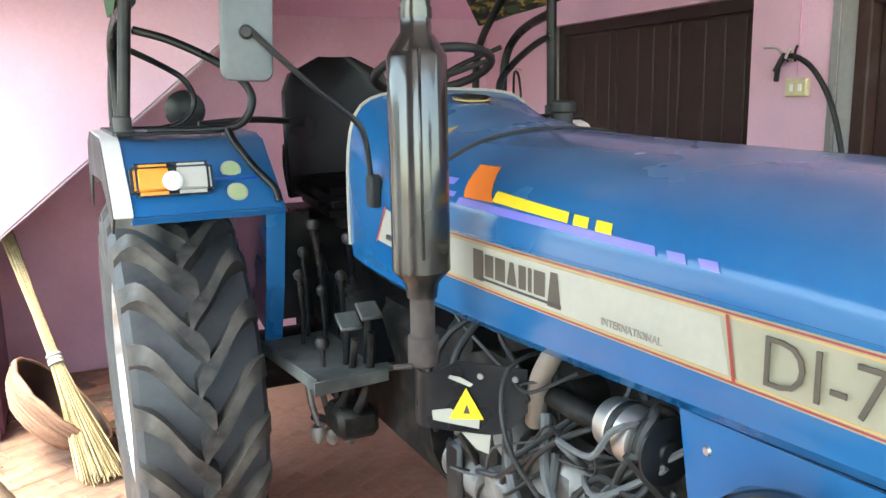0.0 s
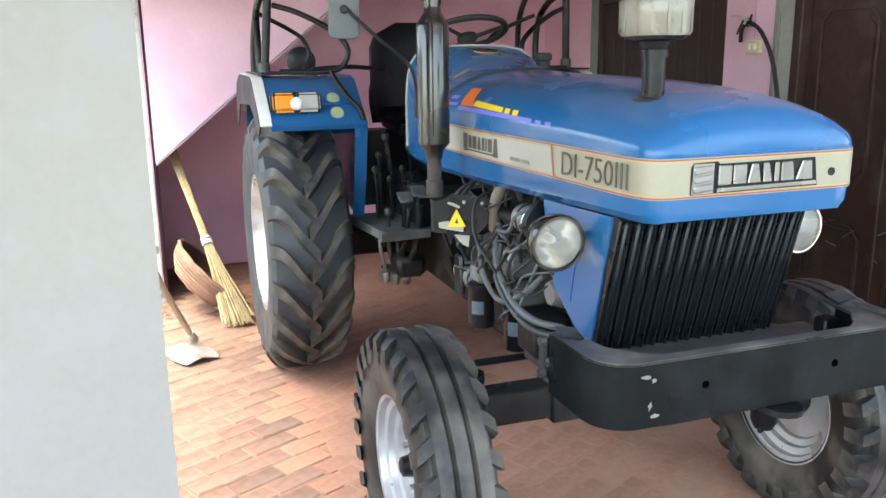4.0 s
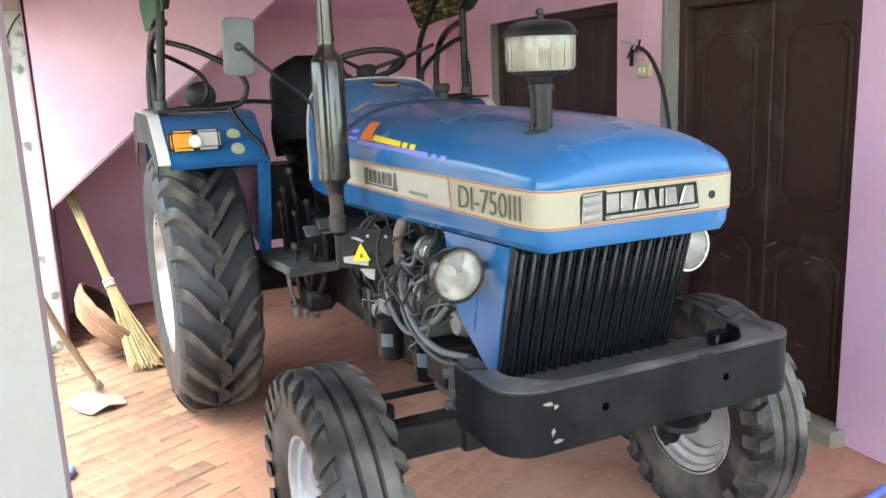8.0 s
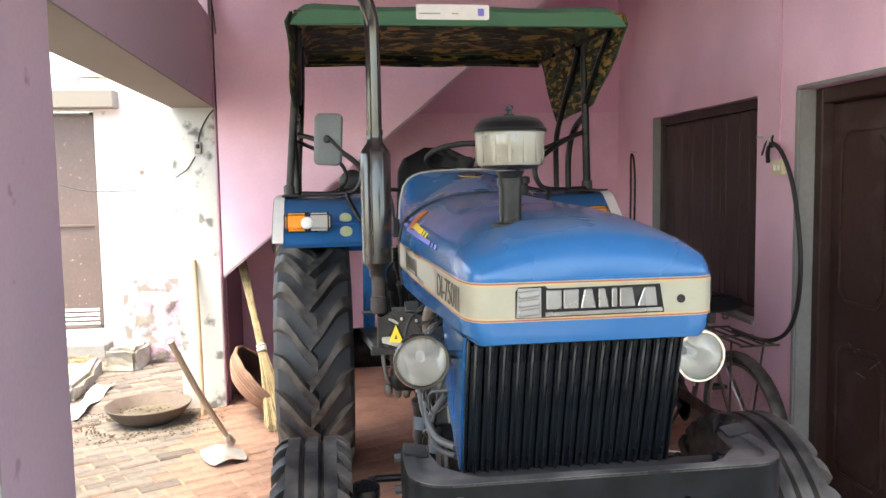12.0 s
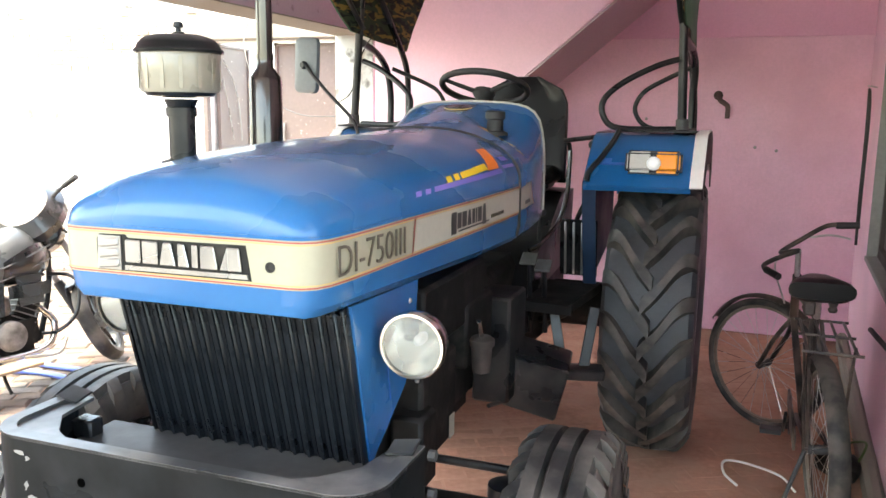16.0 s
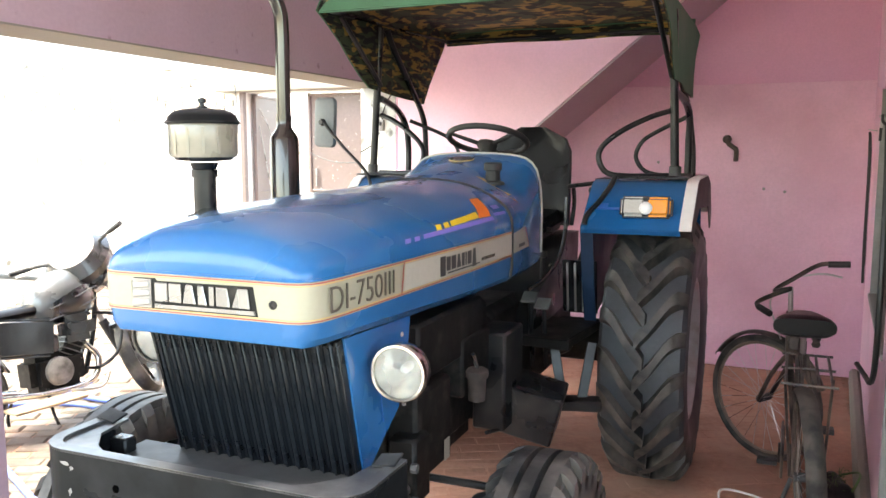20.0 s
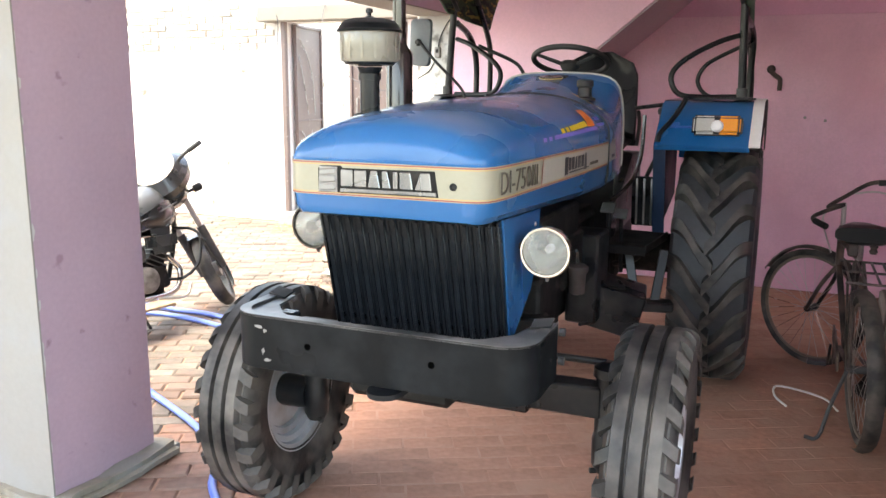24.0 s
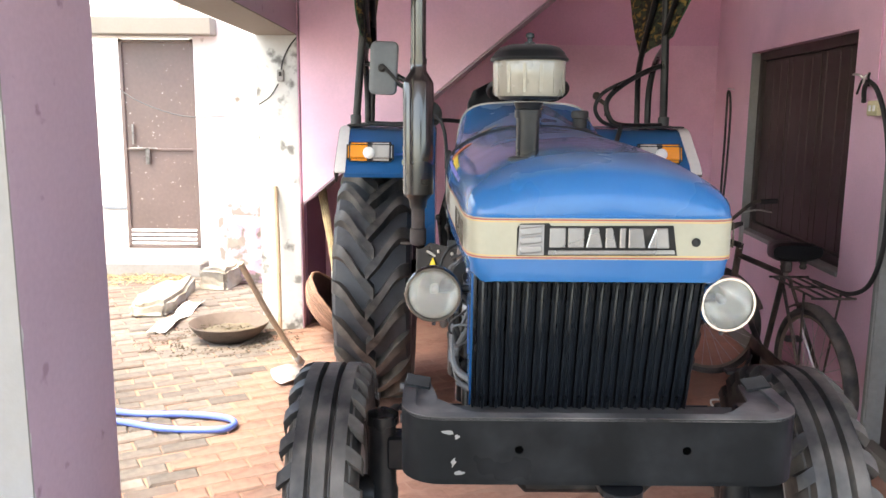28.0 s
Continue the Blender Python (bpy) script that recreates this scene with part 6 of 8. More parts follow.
# ---- door wall: window, door, cables ----
def on_right(ob):
    """Built in the door wall's own frame: u to the back, w into the carport, z up."""
    ob.matrix_world = RIGHT
    return ob


def rpart(name, bm, material, parent=None, label="", smooth=False, angle=40):
    return part(name, bm, material, parent, label, smooth, angle)


window = structure(on_right(rpart("window_1", add_box(BM(), (0.697, -0.12, 1.45), (1.76, 0.02, 1.29)), SHUTTER)), "closed dark wooden window shutters in a deep opening", "window")
for u0, u1, z0, z1 in ((-0.186, -0.136, 0.80, 2.10), (1.515, 1.572, 0.80, 2.10), (-0.136, 1.515, 0.80, 0.86), (-0.136, 1.515, 2.04, 2.10)):
    rpart("window_frame", add_box(BM(), ((u0 + u1) / 2, -0.085, (z0 + z1) / 2), (u1 - u0, 0.05, z1 - z0), 0.004), SHUTTER, window)
for i in range(3):
    u = -0.136 + (i + 0.5) * 1.651 / 3
    leaf = rpart("shutter_leaf", add_box(BM(), (u, -0.098, 1.45), (1.651 / 3 - 0.008, 0.024, 1.175), 0.004), SHUTTER, window)
    for du in (-0.138, 0.0, 0.138):
        rpart("board", add_box(BM(), (u + du, -0.084, 1.45), (0.131, 0.008, 1.15), 0.003), SHUTTER, window)
rpart("window_sill", add_box(BM(), (0.697, -0.05, 0.79), (1.76, 0.12, 0.03), 0.005), CEMENT, window)
rpart("reveal", add_box(BM(), (1.576, -0.045, 1.45), (0.008, 0.088, 1.29)), CEMENT, window, "bare cement reveal")

door = structure(on_right(rpart("door_1", add_box(BM(), (-1.305, -0.17, 1.03), (1.29, 0.02, 2.06)), DOORWOOD)), "dark brown double door with raised panels, scuffed", "door")
for u0, u1, z0, z1 in ((-1.95, -1.885, 0, 2.085), (-0.735, -0.668, 0, 2.085), (-1.885, -0.735, 2.01, 2.085)):
    rpart("door_frame", add_box(BM(), ((u0 + u1) / 2, -0.125, (z0 + z1) / 2), (u1 - u0, 0.10, z1 - z0), 0.006), DOORWOOD, door)
for i in range(2):
    uc = -1.5975 + 0.575 * i
    leaf = rpart("door_leaf", add_box(BM(), (uc, -0.150, 1.005), (0.567, 0.036, 1.995), 0.005), DOORWOOD, door)
    for z0, z1 in ((1.02, 1.86), (0.14, 0.80)):
        c = 0.055
        outl = [(uc - 0.19, z0 + c), (uc - 0.19 + c, z0), (uc + 0.19 - c, z0), (uc + 0.19, z0 + c), (uc + 0.19, z1 - c), (uc + 0.19 - c, z1), (uc - 0.19 + c, z1), (uc - 0.19, z1 - c)]
        ring = [(p[0], -0.127, p[1]) for p in outl]
        rpart("panel_moulding", add_tube(BM(), ring, 0.008, 6, 0, True), DOORWOOD, leaf)
        bm = BM()
        zc = (z0 + z1) / 2
        add_prism(bm, [(uc + (p[0] - uc) * 0.86, zc + (p[1] - zc) * 0.92) for p in outl], "y", -0.134, -0.123)
        rpart("raised_panel", bm, DOORWOOD, leaf)
    if i == 0:
        rpart("meeting_strip", add_box(BM(), (uc + 0.286, -0.126, 1.005), (0.030, 0.014, 1.98), 0.004), DOORWOOD, leaf)
# Pale bars: scuffs, and painted glints of the lower panel mouldings.
door_marks = random.Random(12)
for k in range(11):
    u, z, a = door_marks.uniform(-1.75, -0.85), door_marks.choice((0.92, 0.80, 0.70, 0.30)) + door_marks.uniform(-0.05, 0.05), door_marks.uniform(-35, 35)
    rpart("scuff", add_box(BM(), (u, -0.1215 if k % 3 else -0.131, z), (door_marks.uniform(0.03, 0.10), 0.001, door_marks.uniform(0.002, 0.005)), 0, pose(0, 0, 0, 0, a, 0)), CHIP, door)
structure(on_right(rpart("trim", add_box(BM(), (-0.664, -0.056, 1.04), (0.008, 0.118, 2.08)), CEMENT)), "bare cement reveal beside the door", "wall trim")
structure(on_right(rpart("trim", add_box(BM(), (-0.640, 0.004, 1.04), (0.036, 0.010, 2.09), 0.004), CEMENT)), "bare cement edge beside the door", "wall trim")
structure(on_right(rpart("trim", add_box(BM(), (-1.29, 0.004, 2.096), (1.32, 0.010, 0.020), 0.004), CEMENT)), "bare cement edge over the door", "wall trim")
structure(on_right(rpart("baseboard", add_box(BM(), (0.9, 0.035, 0.03), (3.05, 0.07, 0.13), 0.02), CREAMWALL)), "rough cement kerb along the wall", "baseboard")
structure(on_right(rpart("threshold", add_box(BM(), (-1.36, 0.03, 0.02), (1.26, 0.10, 0.10), 0.015), CREAMWALL)), "cream door sill", "threshold")
structure(on_right(rpart("trim", add_box(BM(), (-2.245, 0.003, 1.71), (0.61, 0.010, 3.40), 0.002), LILAC)), "lilac painted strip at the open end of the wall", "wall trim")

# black cable loop on its nail, with the switch box
sb = thing("switch_box", "small yellowed switch box on the pink wall", "switch", RIGHT @ pose(-0.03, 0, 0))
box = rpart("switch_body", add_box(BM(), (-0.445, 0.014, 1.69), (0.115, 0.028, 0.075), 0.005), SWITCH, sb)
for du in (-0.025, 0.02):
    rpart("rocker", add_box(BM(), (-0.445 + du, 0.030, 1.69), (0.018, 0.008, 0.030), 0.002), PLATEWHITE, sb)
cable = thing("cable_loop", "thick black cable hung in a long loop from a nail", "cable", RIGHT @ pose(-0.03, 0, 0))
rpart("cable", add_tube(BM(), [(-0.33, 0.02, 1.72), (-0.36, 0.035, 1.79), (-0.44, 0.05, 1.82), (-0.56, 0.055, 1.76), (-0.67, 0.055, 1.60), (-0.745, 0.055, 1.35), (-0.765, 0.055, 1.15), (-0.735, 0.055, 0.97),
                               (-0.64, 0.055, 0.83), (-0.48, 0.06, 0.755), (-0.30, 0.07, 0.735), (-0.10, 0.10, 0.74)], 0.0115, 8, 6), RUBBER, cable, smooth=True)
for k in range(4):
    rpart("cable_tie", add_tube(BM(), [(-0.44 + 0.02 * k, 0.03, 1.80), (-0.43 + 0.03 * (k - 1.5), 0.07, 1.83 + 0.02 * (k % 2)), (-0.40 + 0.06 * (k - 1.5), 0.075, 1.86 - 0.05 * (k % 3))], 0.006, 6, 4), STEEL if k % 2 else RUBBER, cable, smooth=True)
feed = thing("wall_wire", "thin grey wire running up the pink wall", "wire", RIGHT)
rpart("wire", add_tube(BM(), [(-0.462, 0.006, 1.74), (-0.464, 0.006, 2.4), (-0.46, 0.006, 3.38)], 0.004, 6, 2), PINK_DEEP, feed, smooth=True)
strap = thing("hanging_strap", "black rubber strap doubled over a nail on the pink wall", "strap", RIGHT @ pose(0.09, 0, 0))
rpart("strap", add_tube(BM(), [(1.90, 0.03, 0.93), (1.84, 0.035, 1.20), (1.82, 0.035, 1.60), (1.835, 0.04, 1.78), (1.875, 0.045, 1.835), (1.915, 0.04, 1.78), (1.93, 0.035, 1.5), (1.945, 0.035, 1.1), (1.95, 0.03, 0.80)], 0.009, 8, 6, flat=0.7), RUBBER, strap, smooth=True)
rpart("nail", add_cyl(BM(), (1.875, 0.0, 1.845), (1.875, 0.055, 1.855), 0.004, None, 8), STEEL, strap)
keys = thing("hanging_key", "small key hung on a string beside the door", "key", RIGHT)
rpart("string", add_tube(BM(), [(-2.47, 0.012, 1.86), (-2.47, 0.014, 1.80), (-2.47, 0.014, 1.75)], 0.003, 6, 3), ROPE, keys)
rpart("key_bow", lathe(BM(), (-2.47, 0.010, 1.725), (0, 1, 0), [(0, 0.026), (0.004, 0.026)], 10), STEEL, keys)
rpart("key_blade", add_box(BM(), (-2.47, 0.014, 1.665), (0.008, 0.003, 0.055), 0.001), STEEL, keys)

# bracket with a hooked end on the wall behind
crank = thing("wall_bracket", "dark hooked iron bracket fixed to the pink wall", "bracket")
part("bracket_plate", lathe(BM(), (0.868, 2.498, 1.80), (0, -1, 0), [(0, 0.035), (0.01, 0.032), (0.02, 0.018)], 10), RUST, crank)
part("bracket_arm", add_tube(BM(), [(0.868, 2.48, 1.80), (0.885, 2.44, 1.765), (0.925, 2.42, 1.735), (0.942, 2.42, 1.715), (0.942, 2.42, 1.63)], 0.018, 8, 4), RUST, crank)
for x, z in ((0.35, 1.62), (1.15, 1.42), (1.30, 1.40)):
    bm = BM()
    bmesh.ops.create_circle(bm, cap_ends=True, radius=0.012, segments=9, matrix=Matrix.Translation((x, 2.4985, z)) @ pose(0, 0, 0, 90))
    st = part("plaster_patch", thicken(bm, 0.002), CEMENT, smooth=False)
    tagged(st, "small grey plaster patch on the pink wall", "patch")

# ---- bicycle leaning by the door wall ----
bicycle = thing("bicycle", "old black roadster bicycle with its front wheel turned", "bicycle")
RH, FH = Vector((1.455, -0.62, 0.348)), Vector((1.26, 0.49, 0.355))


def bike_wheel(c, ax, name, r=0.335):
    ax = Vector(ax).normalized()
    a, b = frame_of(ax)
    circ = [c + (a * math.cos(2 * math.pi * i / 40) + b * math.sin(2 * math.pi * i / 40)) * r for i in range(40)]
    w = part(name, add_tube(BM(), circ, 0.019, 8, 1, True), TYRE, bicycle, "worn dusty bicycle tyre")
    part("rim", add_tube(BM(), [c + (p - c) * 0.925 for p in circ], 0.010, 6, 1, True), PIPEBROWN, w)
    part("hub", add_cyl(BM(), c - ax * 0.045, c + ax * 0.045, 0.020, None, 12), DUSTY, w)
    for k in range(28):
        an = 2 * math.pi * k / 28
        d = a * math.cos(an) + b * math.sin(an)
        part("spoke", add_cyl(BM(), c + ax * (0.035 if k % 2 else -0.035), c + d * r * 0.92, 0.0014, None, 4), STEEL, w)
    return w


bike_wheel(RH, (1, 0.10, 0.05), "rear_wheel")
fax = Vector((0.58, 0.81, 0.04)).normalized()
bike_wheel(FH, fax, "front_wheel")
head_lo, head_hi = Vector((1.375, 0.33, 0.66)), Vector((1.37, 0.25, 0.86))
bb, seat_hi = Vector((1.42, -0.10, 0.30)), Vector((1.425, -0.30, 0.86))
for a, b, r in ((head_lo, bb, 0.017), (head_hi - Vector((0, 0, 0.04)), seat_hi - Vector((0, -0.01, 0.05)), 0.016), (bb, seat_hi, 0.016), (head_lo, head_hi + Vector((0, 0, 0.03)), 0.021)):
    part("frame_tube", add_cyl(BM(), a, b, r, None, 12), CYCLE, bicycle)
for s in (-0.05, 0.05):
    part("chain_stay", add_cyl(BM(), bb + Vector((s * 0.5, 0, 0)), RH + Vector((s, 0, 0)), 0.011, None, 8), CYCLE, bicycle)
    part("seat_stay", add_cyl(BM(), seat_hi + Vector((s * 0.4, 0, -0.06)), RH + Vector((s, 0, 0)), 0.009, None, 8), CYCLE, bicycle)
    part("fork_blade", add_tube(BM(), [head_lo, head_lo + (FH - head_lo) * 0.4 + fax * s * 1.1, FH + fax * s], 0.012, 8, 4), CYCLE, bicycle)


def fender_arc(c, ax, r, a0, a1, name, wide=1.0, material=CYCLE):
    ax = Vector(ax).normalized()
    a, b = frame_of(ax)
    rows = []
    for i in range(19):
        an = radians(a0 + (a1 - a0) * i / 18)
        d = a * math.cos(an) + b * math.sin(an)
        rows.append([c + d * (r - 0.012) - ax * 0.030 * wide, c + d * r - ax * 0.020 * wide, c + d * (r + 0.006), c + d * r + ax * 0.020 * wide, c + d * (r - 0.012) + ax * 0.030 * wide])
    bm = BM()
    rings_to_mesh(bm, rows, closed=False)
    return part(name, thicken(bm, 0.002), material, bicycle)


fender_arc(RH, (1, 0.10, 0.05), 0.375, -80, 120, "rear_mudguard", 1.25, CYCLEDUST)
fender_arc(FH, fax, 0.375, 20, 150, "front_mudguard")
saddle = BM()
rows = []
for i in range(9):
    t = i / 8
    y = -0.44 + 0.30 * t
    w, h = 0.100 * (1 - t) ** 0.55 + 0.028, (0.72 if i in (0, 8) else 1.0)
    ring = []
    for k in range(20):
        cs, sn = math.cos(2 * math.pi * k / 20), math.sin(2 * math.pi * k / 20)
        ring.append((1.425 + w * math.copysign(abs(cs) ** 0.55, cs), y, 0.945 + 0.012 * (1 - 2 * t) + (0.046 if sn > 0 else 0.054) * h * math.copysign(abs(sn) ** 0.6, sn)))
    rows.append(ring)
part("saddle", rings_to_mesh(saddle, rows), SEATVINYL, bicycle, "broad padded black saddle", angle=60)
for s in (-0.05, 0.05):
    part("saddle_spring", lathe(BM(), (1.425 + s, -0.39, 0.86), (0, 0, 1), [(0.012 * k, 0.020 if k % 2 else 0.014) for k in range(6)], 10), CYCLE, bicycle)
part("seat_post", add_cyl(BM(), seat_hi - Vector((0, 0, 0.05)), (1.425, -0.33, 0.92), 0.013, None, 10), STEEL, bicycle)
part("stem", add_cyl(BM(), head_hi, head_hi + Vector((-0.005, -0.02, 0.16)), 0.013, None, 10), STEEL, bicycle)
hb = head_hi + Vector((-0.005, -0.02, 0.155))
part("handlebar", add_tube(BM(), [Vector((1.60, 0.43, 1.125)), Vector((1.50, 0.42, 1.12)), Vector((1.38, 0.36, 1.05)), Vector((1.29, 0.30, 0.99)), hb, Vector((1.29, 0.20, 0.985)), Vector((1.215, 0.12, 0.955)), Vector((1.225, 0.06, 0.935)), Vector((1.27, 0.00, 0.925))], 0.012, 8, 6), CYCLE, bicycle)
for p, q in (((1.54, 0.43, 1.123), (1.645, 0.435, 1.128)), ((1.222, 0.07, 0.938), (1.275, -0.01, 0.923))):
    part("grip", add_cyl(BM(), p, q, 0.017, None, 10), RUBBER, bicycle)
part("brake_lever", add_tube(BM(), [(1.42, 0.40, 1.06), (1.52, 0.41, 1.075), (1.61, 0.415, 1.06)], 0.006, 6, 4), STEEL, bicycle)
part("brake_rod", add_tube(BM(), [(1.29, 0.30, 0.98), (1.27, 0.34, 0.90), (1.33, 0.36, 0.72)], 0.005, 6, 4), STEEL, bicycle)
for z, y0, y1 in ((0.80, -0.82, -0.30),):
    for x in (1.36, 1.42, 1.48, 1.53):
        part("rack_bar", add_cyl(BM(), (x, y0, z), (x, y1, z), 0.006, None, 8), CYCLE, bicycle)
    for y in (y0, -0.56, y1):
        part("rack_bar", add_cyl(BM(), (1.34, y, z), (1.55, y, z), 0.006, None, 8), CYCLE, bicycle)
for s in (-0.09, 0.09):
    part("rack_stay", add_cyl(BM(), (1.445 + s, -0.70, 0.80), (1.455 + s * 0.7, -0.62, 0.345), 0.006, None, 8), CYCLE, bicycle)
part("chain_wheel", lathe(BM(), bb + Vector((-0.05, 0, 0)), (-1, 0, 0), [(0, 0.095), (0.004, 0.095), (0.004, 0.080), (0.0, 0.078)], 28), CYCLE, bicycle)
part("crank", add_box(BM(), bb + Vector((-0.07, 0.05, -0.06)), (0.014, 0.020, 0.17), 0.004, pose(0, 0, 0, 40)), CYCLE, bicycle)
part("pedal", add_box(BM(), bb + Vector((-0.125, 0.11, -0.13)), (0.095, 0.065, 0.024), 0.004), DUSTY, bicycle)
part("pedal", add_box(BM(), bb + Vector((0.11, -0.10, 0.13)), (0.095, 0.065, 0.024), 0.004), DUSTY, bicycle)
part("chain_guard", add_box(BM(), (1.36, -0.32, 0.36), (0.012, 0.52, 0.075), 0.005, pose(0, 0, 0, 3)), CYCLE, bicycle)
part("stand", add_tube(BM(), [(1.40, -0.60, 0.33), (1.34, -0.66, 0.16), (1.30, -0.70, 0.02), (1.24, -0.70, 0.012)], 0.009, 8, 4), DUSTY, bicycle)
part("rear_lamp", add_box(BM(), (1.385, -0.40, 0.875), (0.045, 0.05, 0.06), 0.008), RUST, bicycle)

# loose wire ring on the floor
for pts, nm, mt, lb in (([(1.16, -0.34, 0.016), (1.10, -0.30, 0.05), (1.10, -0.22, 0.075), (1.20, -0.18, 0.06), (1.34, -0.24, 0.05), (1.40, -0.34, 0.03)], "wire_hook", ROPE, "bent white wire lying on the brick floor"),
                        ([(1.62, -0.10, 0.01), (1.55, 0.00, 0.03), (1.58, 0.14, 0.06), (1.68, 0.18, 0.10), (1.72, 0.06, 0.14), (1.66, -0.05, 0.05)], "twine_coil", LEAFMAT, "tangle of green twine against the wall")):
    ob = part(nm, add_tube(BM(), pts, 0.006, 6, 6), mt)
    tagged(ob, lb, "wire" if nm == "wire_hook" else "twine")

# ---- corner by the jamb: basket, broom, stick, shovel, pan, hose ----
up = Vector((0.74, -0.04, 0.67)).normalized()
basket = thing("basket", "round mud-plastered cane basket tipped on its side", "basket", Matrix.Translation((-1.28, 1.20, 0.185)) @ up.to_track_quat("Z", "Y").to_matrix().to_4x4())
BOWLPROF = [(-0.04, 0.02), (-0.038, 0.09), (-0.010, 0.18), (0.05, 0.25), (0.11, 0.28), (0.135, 0.285)]
shell = lathe(BM(), (0, 0, 0), (0, 0, 1), BOWLPROF, 48, cap=False)
for v in shell.verts:
    v.co += noise.noise_vector(v.co * 14) * 0.010
part("bowl", shell, WICKER, basket)
# Inner face painted dark brown to carry the shade of the hollow.
part("lining", lathe(BM(), (0, 0, 0.004), (0, 0, 1), [(h, r - 0.014) for h, r in BOWLPROF], 40, cap=False), DOORWOOD, basket, "inside of the basket, the hollow's shade in its colour")
part("basket_rim", add_tube(BM(), [(math.cos(2 * math.pi * k / 32) * 0.286, math.sin(2 * math.pi * k / 32) * 0.286, 0.137 + 0.004 * math.sin(k * 2.3)) for k in range(32)], 0.012, 8, 0, True), WICKER, basket)
for i in range(7):
    h, r = -0.01 + 0.022 * i, (0.180, 0.206, 0.232, 0.254, 0.268, 0.278, 0.284)[i]
    part("cane_ring", add_tube(BM(), [(math.cos(2 * math.pi * k / 40) * (r + 0.003 * (k % 2)), math.sin(2 * math.pi * k / 40) * (r + 0.003 * (k % 2)), h) for k in range(40)], 0.006, 5, 0, True), WICKER, basket)

broom = thing("broom", "long broom of dry straw leaning in the corner", "broom")
T, B = Vector((-1.385, 1.73, 1.12)), Vector((-1.055, 0.80, 0.0))
tie = T + (B - T) * 0.56
bm = BM()
for k in range(210):
    a = random.uniform(0, 2 * math.pi)
    q = random.random() ** 0.5
    o1 = Vector((math.cos(a), math.sin(a) * 0.6, 0)) * q
    top = T + (T - tie) * random.uniform(-0.18, 0.12) + o1 * 0.035
    low = B + o1 * 0.105 + Vector((0, 0, random.uniform(0.005, 0.06)))
    add_tube(bm, [top, tie + o1 * 0.026, low], 0.0030, 4, 3)
tagged(part("straw", bm, STRAW, broom), kind="stuff")
for d in (-0.012, 0.012, 0.03):
    part("binding", lathe(BM(), tie + (B - T).normalized() * d, (B - T), [(0, 0.036), (0.012, 0.036)], 14), ROPE, broom)

stick = thing("stick", "long weathered wooden stick leaning on the jamb", "stick")
part("shaft", add_tube(BM(), [(-1.63, 1.26, 0.0), (-1.645, 1.34, 0.42), (-1.66, 1.40, 0.78), (-1.68, 1.455, 1.10)], 0.016, 8, 5), STICKWOOD, stick)
shovel = thing("shovel", "long-handled shovel with a flat worn steel blade", "shovel")
part("handle", add_tube(BM(), [(-1.576, 0.0, 0.79), (-1.47, 0.235, 0.42), (-1.345, 0.495, 0.05)], 0.018, 10, 4), STICKWOOD, shovel)
bm = BM()
rows = [[Vector((-1.36, 0.32, 0.03)) + Vector((0.86, 0.34, 0)) * (u * w) + Vector((0.34, -0.86, 0)) * v + Vector((0, 0, 0.012 * math.cos(u * 3))) for u in (-1, -0.5, 0, 0.5, 1)]
        for v, w in ((-0.17, 0.115), (-0.08, 0.13), (0.02, 0.135), (0.12, 0.12), (0.16, 0.10))]
part("blade", thicken(rings_to_mesh(bm, rows, closed=False), 0.004), BLADE, shovel, "worn steel blade")
part("socket", add_cyl(BM(), (-1.362, 0.46, 0.10), (-1.338, 0.515, 0.035), 0.022, 0.028, 12), BLADE, shovel)

pan = thing("pan", "wide shallow dark pan of chaff on the brick yard", "pan")
PC = Vector((-1.99, 1.20, 0.0))
part("pan_body", lathe(BM(), PC, (0, 0, 1), [(0.002, 0.14), (0.004, 0.17), (0.05, 0.235), (0.11, 0.283), (0.125, 0.292), (0.130, 0.288), (0.124, 0.276), (0.06, 0.225), (0.02, 0.15)], 40), CLAY, pan)
bm = lathe(BM(), PC, (0, 0, 1), [(0.055, 0.219), (0.058, 0.15), (0.075, 0.08), (0.07, 0.001)], 30, cap=False)
for v in bm.verts:
    v.co.z += random.uniform(-0.006, 0.010)
part("fodder", bm, CHAFF, pan)
bm = BM()
for k in range(500):
    a, r = random.uniform(0, 6.28), 0.30 * random.random() ** 0.4 + (0.05 if k % 2 else 0.25)
    p = PC + Vector((math.cos(a) * r * 1.1 - 0.06, math.sin(a) * r * 0.75 - 0.10, 0.010 if r > 0.24 else 0.085))
    d = random.uniform(0, 3.14)
    s = random.uniform(0.006, 0.018)
    add_box(bm, p, (s, 0.005, 0.006), 0, pose(0, 0, 0, 0, random.uniform(-20, 20), math.degrees(d)))
tagged(part("chaff", bm, CHAFF, smooth=False), "scattered chaff and fodder round the pan", "chaff", kind="stuff")

hose = thing("garden_hose", "blue garden hose lying in loops over the brick paving", "hose")
